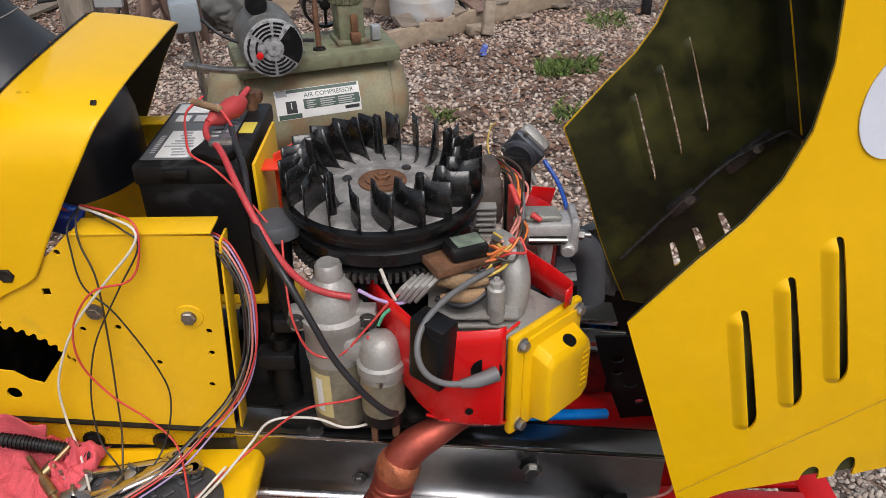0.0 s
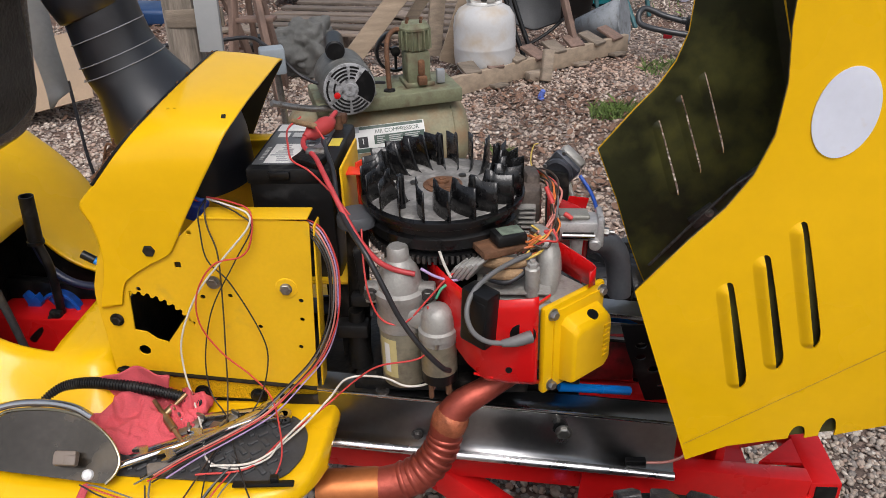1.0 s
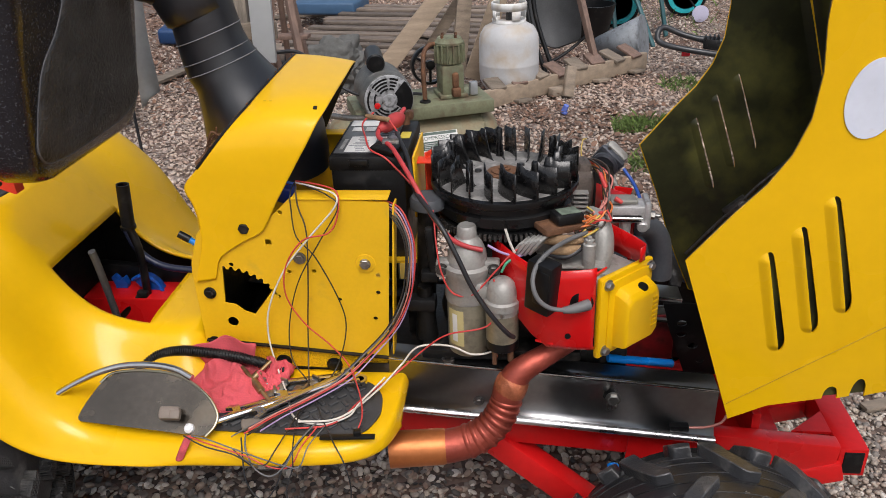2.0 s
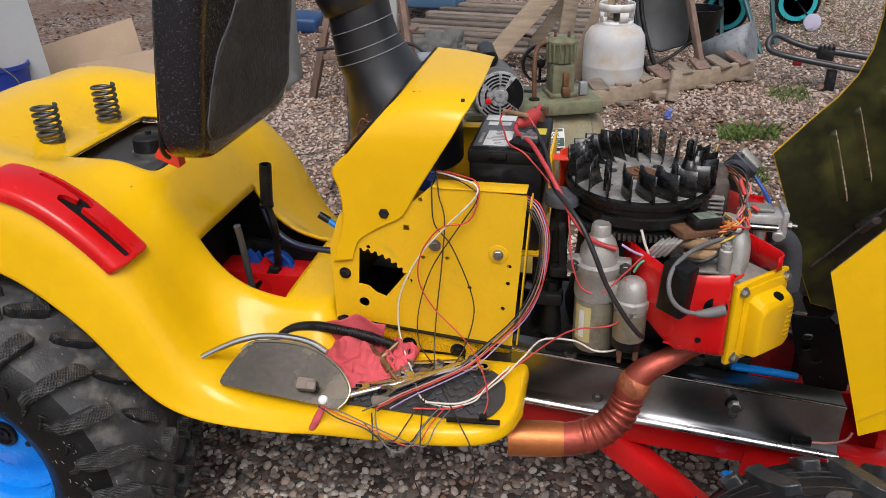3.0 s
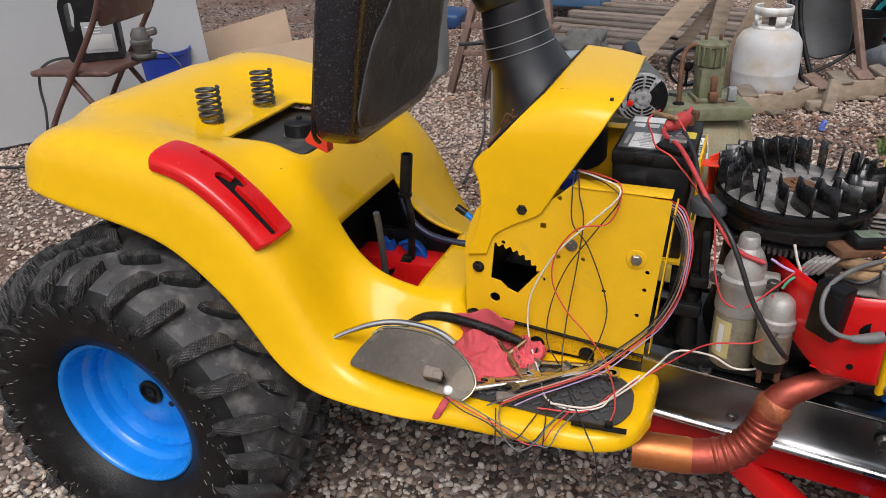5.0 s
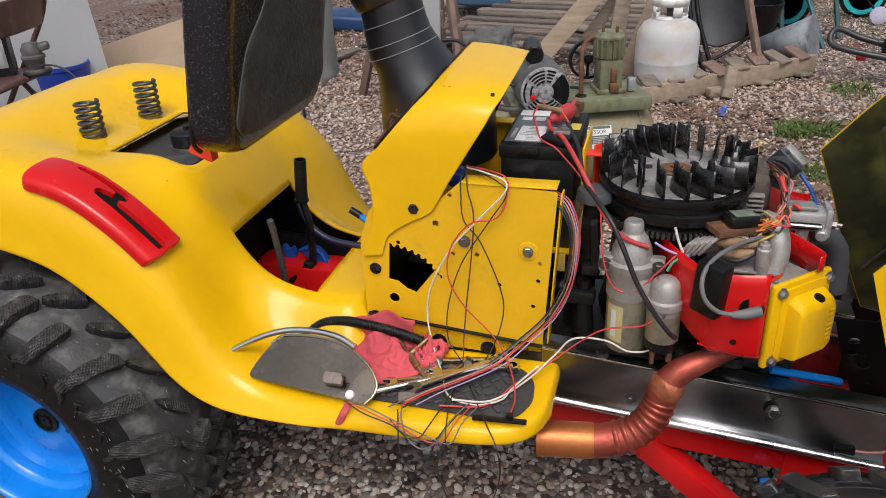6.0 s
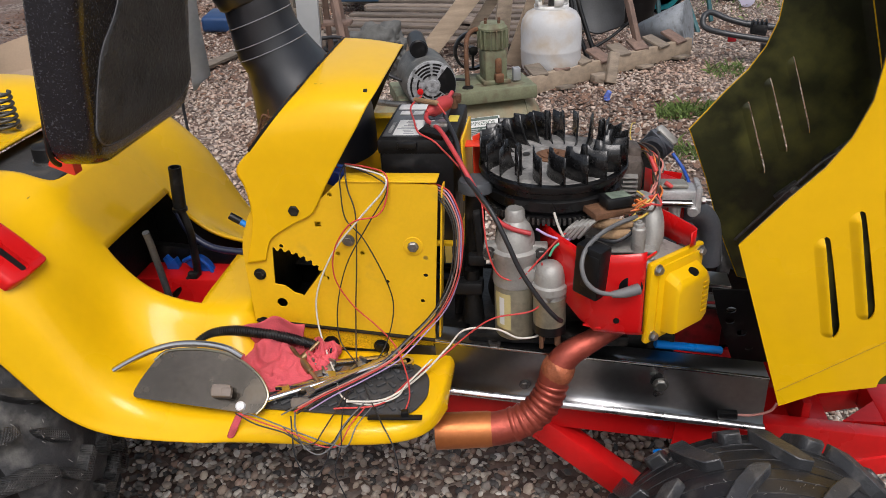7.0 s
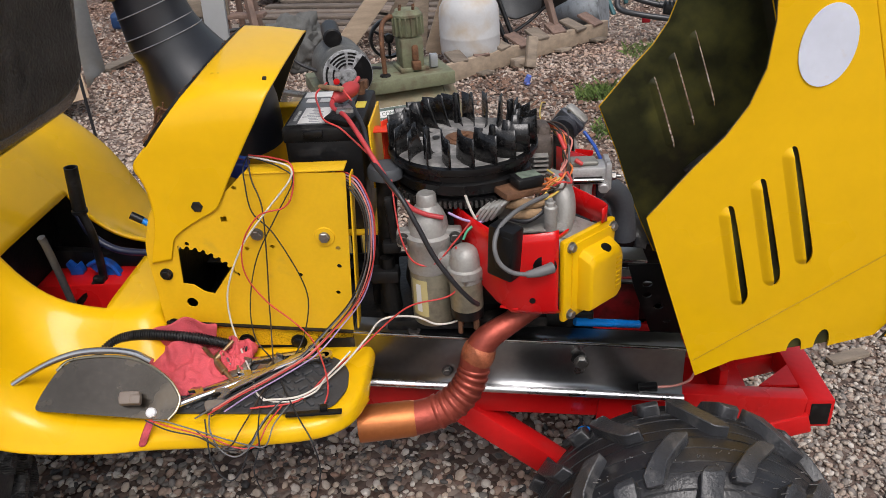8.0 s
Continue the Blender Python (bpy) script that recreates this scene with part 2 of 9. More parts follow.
def beam(a, b, w, h, bev=0.002, roll=0.0):
    """A bar of section w x h from a to b."""
    a, b = Vector(a), Vector(b)
    d = b - a
    bm = box(0, 0, 0, d.length, w, h, bev)
    q = d.to_track_quat("X", "Z").to_matrix().to_4x4()
    bm.transform(Matrix.Translation((a + b) / 2) @ q @ Matrix.Rotation(radians(roll), 4, "X"))
    return bm


def axis_turn(a, b):
    d = Vector(b) - Vector(a)
    return Matrix.Translation(a) @ d.to_track_quat("Z", "Y").to_matrix().to_4x4(), d.length


def lathe(a, b, profile, n=32, caps=True):
    """Turned about the line from a to b: profile of (radius, metres along it)."""
    m, _ = axis_turn(a, b)
    bm = bmesh.new()
    rings = []
    for r, h in profile:
        if r < 1e-5:
            rings.append([bm.verts.new((0, 0, h))])
        else:
            rings.append([bm.verts.new((r * math.cos(2 * math.pi * i / n), r * math.sin(2 * math.pi * i / n), h)) for i in range(n)])
    for p, q in zip(rings, rings[1:]):
        for i in range(n):
            j = (i + 1) % n
            vs = [p[i % len(p)], p[j % len(p)], q[j % len(q)], q[i % len(q)]]
            vs = list(dict.fromkeys(vs))
            if len(vs) > 2:
                bm.faces.new(vs)
    for ring, first in ((rings[0], True), (rings[-1], False)):
        if caps and len(ring) > 1:
            bm.faces.new(ring if not first else ring[::-1])
    bm.transform(m)
    return bm


def cyl(a, b, r, r2=None, n=24, bev=0.0):
    """A rod or cone from a to b, with its rims rounded."""
    length = (Vector(b) - Vector(a)).length
    r2 = r if r2 is None else r2
    if bev:
        prof = [(max(1e-4, r - bev), 0), (r, bev), (r2, length - bev), (max(1e-4, r2 - bev), length)]
    else:
        prof = [(r, 0), (r2, length)]
    return lathe(a, b, prof, n)


def spline(points, steps=6):
    """A smooth line through the points."""
    p = [Vector(q) for q in points]
    if len(p) < 3:
        return p
    p = [2 * p[0] - p[1], *p, 2 * p[-1] - p[-2]]
    out = []
    for i in range(1, len(p) - 2):
        for k in range(steps):
            t = k / steps
            a, b, c, d = p[i - 1], p[i], p[i + 1], p[i + 2]
            out.append(0.5 * (2 * b + (c - a) * t + (2 * a - 5 * b + 4 * c - d) * t * t + (3 * b - a - 3 * c + d) * t ** 3))
    return out + [p[-2]]


def tube(points, r, n=8, steps=6, radii=None, smooth=True):
    """A pipe or cable along a smooth line; radii: one for each point given."""
    line = spline(points, steps) if smooth else [Vector(q) for q in points]
    bm = bmesh.new()
    rings, up = [], None
    for i, c in enumerate(line):
        d = (line[min(i + 1, len(line) - 1)] - line[max(i - 1, 0)]).normalized()
        up = d.orthogonal() if up is None else (up - d * up.dot(d))
        up.normalize()
        side = d.cross(up)
        rad = r
        if radii:
            f = i / (len(line) - 1) * (len(radii) - 1)
            k = min(int(f), len(radii) - 2)
            rad = radii[k] + (radii[k + 1] - radii[k]) * (f - k)
        rings.append([bm.verts.new(c + rad * (math.cos(2 * math.pi * j / n) * up + math.sin(2 * math.pi * j / n) * side)) for j in range(n)])
    for p, q in zip(rings, rings[1:]):
        for j in range(n):
            bm.faces.new((p[j], p[(j + 1) % n], q[(j + 1) % n], q[j]))
    bm.faces.new(rings[0][::-1])
    bm.faces.new(rings[-1])
    return bm


def plate(outline, holes, to_world, thick, bev=0.0):
    """A flat sheet with holes: outline and holes in its own two axes, to_world(u, v, depth) gives the place."""
    bm = bmesh.new()
    edges = []
    for loop in (outline, *holes):
        vs = [bm.verts.new((u, v, 0)) for u, v in loop]
        edges += [bm.edges.new((vs[i], vs[(i + 1) % len(vs)])) for i in range(len(vs))]
    bmesh.ops.triangle_fill(bm, use_beauty=True, edges=edges, normal=(0, 0, 1))
    bmesh.ops.recalc_face_normals(bm, faces=bm.faces)
    got = bmesh.ops.extrude_face_region(bm, geom=bm.faces[:])
    bmesh.ops.translate(bm, vec=(0, 0, thick), verts=[v for v in got["geom"] if isinstance(v, bmesh.types.BMVert)])
    for v in bm.verts:
        v.co = to_world(*v.co)
    bmesh.ops.recalc_face_normals(bm, faces=bm.faces)
    return bm


def round_poly(points, radius=0.01, steps=5):
    """A polygon with its corners rounded."""
    out = []
    n = len(points)
    for i, p in enumerate(points):
        r = radius[i] if isinstance(radius, (list, tuple)) else radius
        p, a, b = Vector(p), Vector(points[i - 1]), Vector(points[(i + 1) % n])
        if r <= 0:
            out.append(tuple(p))
            continue
        u, w = (a - p), (b - p)
        r = min(r, u.length * 0.48, w.length * 0.48)
        s, e = p + u.normalized() * r, p + w.normalized() * r
        for k in range(steps + 1):
            t = k / steps
            out.append(tuple((1 - t) ** 2 * s + 2 * t * (1 - t) * p + t * t * e))
    return out


def ring2(cx, cy, r, n=14, squash=1.0):
    return [(cx + r * math.cos(2 * math.pi * i / n), cy + r * squash * math.sin(2 * math.pi * i / n)) for i in range(n)]


def surface(rows, close_u=False):
    """A skin over rows of points."""
    bm = bmesh.new()
    grid = [[bm.verts.new(p) for p in row] for row in rows]
    for a, b in zip(grid, grid[1:]):
        n = len(a)
        for j in range(n if close_u else n - 1):
            k = (j + 1) % n
            bm.faces.new((a[j], a[k], b[k], b[j]))
    return bm


def bolt(at, way, r=0.008, h=0.006, washer=True):
    """A hexagon bolt head with its washer, standing out along way."""
    at, way = Vector(at), Vector(way).normalized()
    out = [lathe(at, at + way, [(r, 0), (r, h * 0.85), (r * 0.85, h), (1e-6, h)], 6)]
    if washer:
        out.append(lathe(at, at + way, [(r * 1.35, 0), (r * 1.35, h * 0.25), (r * 0.9, h * 0.3)], 16))
    return join(*out)


def thicken(ob, width, levels=0, offset=-1.0):
    s = ob.modifiers.new("thickness", "SOLIDIFY")
    s.thickness, s.offset = width, offset
    if levels:
        d = ob.modifiers.new("smooth", "SUBSURF")
        d.levels = d.render_levels = levels
    return ob

# ---- ground ----
CX = 0.875  # the tractor's middle line


def ground_material():
    m = bpy.data.materials.new("gravel_ground")
    m.use_nodes = True
    n, l = m.node_tree.nodes, m.node_tree.links
    b = n["Principled BSDF"]
    co = n.new("ShaderNodeTexCoord")
    vo = n.new("ShaderNodeTexVoronoi")
    vo.inputs["Scale"].default_value = 48
    l.new(co.outputs["Object"], vo.inputs["Vector"])
    stone = n.new("ShaderNodeValToRGB")
    stone.color_ramp.elements[0].color, stone.color_ramp.elements[1].color = (0.045, 0.036, 0.031, 1), (0.34, 0.3, 0.26, 1)
    e = stone.color_ramp.elements.new(0.6)
    e.color = (0.2, 0.14, 0.11, 1)
    sep = n.new("ShaderNodeSeparateColor")
    l.new(vo.outputs["Color"], sep.inputs["Color"])
    l.new(sep.outputs["Red"], stone.inputs["Fac"])
    big = n.new("ShaderNodeTexNoise")
    big.inputs["Scale"].default_value, big.inputs["Detail"].default_value = 1.6, 8
    l.new(co.outputs["Object"], big.inputs["Vector"])
    mr = n.new("ShaderNodeMapRange")
    mr.inputs["From Min"].default_value, mr.inputs["From Max"].default_value = 0.42, 0.62
    l.new(big.outputs["Fac"], mr.inputs["Value"])
    mx = n.new("ShaderNodeMix")
    mx.data_type = "RGBA"
    l.new(mr.outputs["Result"], mx.inputs["Factor"])
    l.new(stone.outputs["Color"], mx.inputs[6])
    mx.inputs[7].default_value = (0.13, 0.078, 0.056, 1)
    l.new(mx.outputs[2], b.inputs["Base Color"])
    b.inputs["Roughness"].default_value = 0.85
    bp = n.new("ShaderNodeBump")
    bp.inputs["Strength"].default_value, bp.inputs["Distance"].default_value, bp.invert = 0.8, 0.012, True
    l.new(vo.outputs["Distance"], bp.inputs["Height"])
    l.new(bp.outputs["Normal"], b.inputs["Normal"])
    return m


def pebble_material(name="pebbles", tint=(1, 1, 1), mud_color=(0.75, 0.55, 0.45), even=0.0, middle=(0.45, 0.37, 0.32)):
    m = bpy.data.materials.new(name)
    m.use_nodes = True
    n, l = m.node_tree.nodes, m.node_tree.links
    b = n["Principled BSDF"]
    geo = n.new("ShaderNodeNewGeometry")
    co = n.new("ShaderNodeTexCoord")
    r = n.new("ShaderNodeValToRGB")
    r.color_ramp.elements[0].color, r.color_ramp.elements[1].color = (0.05, 0.048, 0.047, 1), (0.72, 0.67, 0.6, 1)
    for at, c in ((0.2, (0.2, 0.19, 0.18)), (0.4, (0.34, 0.3, 0.26)), (0.55, (0.28, 0.19, 0.15)), (0.7, (0.44, 0.39, 0.33)), (0.85, (0.5, 0.48, 0.45))):
        r.color_ramp.elements.new(at).color = (c[0] * tint[0], c[1] * tint[1], c[2] * tint[2], 1)
    for e in r.color_ramp.elements:
        e.color = (*[a + (b_ - a) * even for a, b_ in zip(e.color[:3], middle)], 1)
    l.new(geo.outputs["Random Per Island"], r.inputs["Fac"])
    t = n.new("ShaderNodeTexNoise")
    t.inputs["Scale"].default_value, t.inputs["Detail"].default_value = 160, 4
    l.new(co.outputs["Object"], t.inputs["Vector"])
    mr = n.new("ShaderNodeMapRange")
    mr.inputs["To Min"].default_value, mr.inputs["To Max"].default_value = 0.65, 1.2
    l.new(t.outputs["Fac"], mr.inputs["Value"])
    big = n.new("ShaderNodeTexNoise")
    big.inputs["Scale"].default_value, big.inputs["Detail"].default_value = 1.3, 6
    l.new(co.outputs["Object"], big.inputs["Vector"])
    brown = n.new("ShaderNodeMapRange")
    brown.inputs["From Min"].default_value, brown.inputs["From Max"].default_value = 0.45, 0.7
    brown.inputs["To Max"].default_value = 0.6
    l.new(big.outputs["Fac"], brown.inputs["Value"])
    mud = n.new("ShaderNodeMix")
    mud.data_type, mud.blend_type = "RGBA", "MULTIPLY"
    l.new(brown.outputs["Result"], mud.inputs["Factor"])
    l.new(r.outputs["Color"], mud.inputs[6])
    mud.inputs[7].default_value = (*mud_color, 1)
    mx = n.new("ShaderNodeMix")
    mx.data_type, mx.blend_type = "RGBA", "MULTIPLY"
    mx.inputs["Factor"].default_value = 1
    l.new(mud.outputs[2], mx.inputs[6])
    l.new(mr.outputs["Result"], mx.inputs[7])
    l.new(mx.outputs[2], b.inputs["Base Color"])
    b.inputs["Roughness"].default_value = 0.7
    return m


def ground():
    bm = bmesh.new()
    bmesh.ops.create_grid(bm, x_segments=60, y_segments=60, size=60)
    for v in bm.verts:
        if v.co.length < 50:
            v.co.z += -0.006
    ob = solo("ground", bm, ground_material(), (0, 0, 0), "grey and brown gravel yard with bare earth", "ground", kind="structure")
    return ob


def scatter(name, count, areas, size, base_verts, base_faces, material, label, category, flat=0.6, lift=0.3, seed=3, tilt=0.5):
    """Very many small pieces laid over areas (x0, x1, y0, y1, share) in one mesh."""
    rng = np.random.default_rng(seed)
    share = np.array([a[4] for a in areas], float)
    which = rng.choice(len(areas), count, p=share / share.sum())
    lo = np.array([[a[0], a[2]] for a in areas])[which]
    hi = np.array([[a[1], a[3]] for a in areas])[which]
    xy = lo + (hi - lo) * rng.random((count, 2))
    s = size * (0.5 + 0.9 * rng.random(count) ** 1.6)
    bv = np.array(base_verts)
    nv = len(bv)
    v = np.repeat(bv[None], count, 0)
    v = v * (1 + 0.25 * (rng.random((count, nv, 1)) - 0.5))
    v = v * (0.75 + 0.5 * rng.random((count, 1, 3))) * np.array([1, 1, flat])
    a, t1, t2 = rng.random(count) * 6.283, (rng.random(count) - 0.5) * tilt * 2, (rng.random(count) - 0.5) * tilt * 2
    v[:, :, 2] += v[:, :, 0] * np.sin(t1)[:, None] + v[:, :, 1] * np.sin(t2)[:, None]
    c, sn = np.cos(a)[:, None], np.sin(a)[:, None]
    x = v[:, :, 0] * c - v[:, :, 1] * sn
    y = v[:, :, 0] * sn + v[:, :, 1] * c
    out = np.stack([x, y, v[:, :, 2]], -1) * s[:, None, None]
    out[:, :, :2] += xy[:, None, :]
    out[:, :, 2] += (s * flat * lift * 0.9 + rng.random(count) * size * 0.25)[:, None] - 0.006
    f = np.array(base_faces)
    faces = (f[None] + (np.arange(count) * nv)[:, None, None]).reshape(-1, f.shape[1])
    me = bpy.data.meshes.new(name)
    me.vertices.add(count * nv)
    me.vertices.foreach_set("co", out.astype(np.float32).ravel())
    k = f.shape[1]
    me.loops.add(len(faces) * k)
    me.loops.foreach_set("vertex_index", faces.astype(np.int32).ravel())
    me.polygons.add(len(faces))
    me.polygons.foreach_set("loop_start", (np.arange(len(faces)) * k).astype(np.int32))
    me.polygons.foreach_set("use_smooth", np.ones(len(faces), bool))
    me.update(calc_edges=True)
    me.materials.append(material)
    return tagged(new(name, me), label, category, kind="stuff")


def ico(level):
    bm = bmesh.new()
    bmesh.ops.create_icosphere(bm, subdivisions=level, radius=0.5)
    bm.verts.ensure_lookup_table()
    vs, fs = [tuple(v.co) for v in bm.verts], [tuple(v.index for v in f.verts) for f in bm.faces]
    bm.free()
    return vs, fs


# ---- tractor ----


def body_shell(parent):
    """The moulded rear body: fenders, seat deck, tunnel and foot boards, one skin."""
    # lip (x, z), top (x, z), middle (x, z), outer y
    rows = [
        ((-1.385, 0.712), (-1.428, 0.720), (-1.433, 0.712), 0.585),
        ((-1.378, 0.736), (-1.402, 0.774), (-1.405, 0.795), 0.562),
        ((-1.340, 0.738), (-1.362, 0.833), (-1.370, 0.850), 0.538),
        ((-1.255, 0.722), (-1.250, 0.850), (-1.245, 0.866), 0.530),
        ((-1.157, 0.708), (-1.130, 0.832), (-1.13, 0.798), 0.530),
        ((-1.080, 0.690), (-1.060, 0.820), (-1.06, 0.797), 0.530),
        ((-1.035, 0.672), (-1.005, 0.803), (-1.00, 0.797), 0.530),
        ((-0.985, 0.635), (-0.945, 0.770), (-0.95, 0.797), 0.530),
        ((-0.935, 0.590), (-0.893, 0.722), (-0.900, 0.772), 0.530),
        ((-0.900, 0.545), (-0.855, 0.672), (-0.862, 0.714), 0.530),
        ((-0.870, 0.498), (-0.825, 0.605), (-0.831, 0.649), 0.530),
        ((-0.830, 0.455), (-0.790, 0.530), (-0.797, 0.597), 0.530),
        ((-0.775, 0.430), (-0.745, 0.482), (-0.750, 0.561), 0.530),
        ((-0.700, 0.425), (-0.690, 0.462), (-0.678, 0.547), 0.530),
        ((-0.645, 0.425), (-0.640, 0.458), (-0.635, 0.545), 0.530),
        ((-0.600, 0.425), (-0.600, 0.457), (-0.590, 0.543), 0.531),
    ]
    foot = [(-0.565, 0.531), (-0.48, 0.533), (-0.40, 0.536), (-0.32, 0.542), (-0.27, 0.558), (-0.243, 0.588), (-0.233, 0.625), (-0.2285, 0.64)]
    out = []
    for (xl, zl), (xt, zt), (xc, zc), yo in rows:
        mix = lambda f: (xl + (xt - xl) * f, zl + (zt - zl) * f)
        deck = lambda f: (xt + (xc - xt) * f, zt + (zc - zt) * f)
        half = [
            (xl, yo + 0.006, zl - 0.006), (xl, yo - 0.004, zl - 0.002), (*mix(0.16), yo + 0.004), (*mix(0.5), yo + 0.012), (*mix(0.86), yo + 0.026), (*mix(1.0), yo + 0.06),
            (*mix(1.0), max(yo + 0.1, 0.645)), (*deck(0.12), 0.675), (*deck(0.45), 0.702), (*deck(0.85), 0.728), (*deck(1.0), 0.752),
            (*deck(1.0), 0.80), (*deck(1.0), 0.84), (*deck(1.0), CX)]
        pts = []
        for k, p in enumerate(half):
            pts.append(p if k < 2 else (p[0], p[2], p[1]))
        out.append(pts)
    for k, (x, yo) in enumerate(foot):
        xi = min(x, -0.262)
        z = 0.457 if k < len(foot) - 1 else 0.436
        row = [(x, yo + 0.012, 0.420), (x, yo, 0.425), (x, yo + 0.001, 0.437), (x, yo + 0.006, z - 0.008), (x, yo + 0.02, z - 0.001), (x, yo + 0.045, z),
                    (x, max(yo + 0.07, 0.645), z), (x, 0.675, z), (x, 0.702, z), (x, 0.722, z), (x, 0.749, z), (xi, 0.80, 0.440), (xi, 0.84, 0.440), (xi, CX, 0.440)]
        for q in range(3, 11):
            row[q] = (row[q][0], max(row[q][1], row[q - 1][1] + 0.005), row[q][2])
        out.append(row)
    # the far fender reaches a little further forward
    lift = lambda r, y: 0.014 * max(0.0, min(1.0, (CX - 0.12 - y) / 0.1)) if 2 <= r <= 6 else 0.0
    grow = lambda r, y: 0.050 * max(0.0, min(1.0, (0.735 - y) / 0.085)) if 6 <= r <= 12 else 0.0
    out = [pts + [(x + grow(r, y), 2 * CX - y, z + lift(r, y)) for x, y, z in pts[-2::-1]] for r, pts in enumerate(out)]
    bm = surface(out)
    cols = len(out[0])
    bm.faces.ensure_lookup_table()
    gone = []
    for r in range(len(rows) - 1):
        for c in range(cols - 1):
            mid = 10 <= c < cols - 11
            if mid and 5 <= r < 8:
                gone.append(bm.faces[r * (cols - 1) + c])
    for r in range(len(rows) - 1, len(out) - 1):
        gone += [bm.faces[r * (cols - 1) + c] for c in range(10, cols - 11)]
    bmesh.ops.delete(bm, geom=gone, context="FACES")
    ob = part("rear_body", bm, YELLOW, parent, "glossy yellow moulded fenders, seat deck and foot boards", angle=None)
    for p in ob.data.polygons:
        p.use_smooth = True
    # keep the corners of the cut-outs sharp
    corner = ob.data.attributes.new("crease_vert", "FLOAT", "POINT")
    o = origin_of(parent)
    for r, c in ((5, 10),):
        for q in (Vector(out[r][c]), Vector(out[r][cols - 1 - c])):
            for k, v in enumerate(ob.data.vertices):
                if (v.co + o - q).length < 1e-5:
                    corner.data[k].value = 1.0
    d = ob.modifiers.new("smooth", "SUBSURF")
    d.levels = d.render_levels = 2
    # the sawn opening over the gear levers: four straight cuts through the smoothed skin
    bpy.context.view_layer.update()
    smooth = bpy.data.meshes.new_from_object(ob.evaluated_get(bpy.context.evaluated_depsgraph_get()))
    ob.modifiers.remove(d)
    bm = bmesh.new()
    bm.from_mesh(smooth)
    x0, x1, y0, y1 = -0.831 - o.x, -0.6795 - o.x, 0.752 - o.y, 0.995 - o.y
    for at, way in (((x0, 0, 0), (1, 0, 0)), ((x1, 0, 0), (1, 0, 0)), ((0, y0, 0), (0, 1, 0)), ((0, y1, 0), (0, 1, 0))):
        near_hole = [f for f in bm.faces if x0 - 0.05 < f.calc_center_median().x < x1 + 0.05 and y0 - 0.05 < f.calc_center_median().y < y1 + 0.05]
        geom = list({g for f in near_hole for g in (f, *f.edges, *f.verts)})
        bmesh.ops.bisect_plane(bm, geom=geom, plane_co=at, plane_no=way, dist=1e-5)
    hole = [f for f in bm.faces if x0 < f.calc_center_median().x < x1 and y0 < f.calc_center_median().y < y1]
    bmesh.ops.delete(bm, geom=hole, context="FACES")
    bm.to_mesh(ob.data)
    bm.free()
    bpy.data.meshes.remove(smooth)
    for p in ob.data.polygons:
        p.use_smooth = True
    return thicken(ob, 0.006)


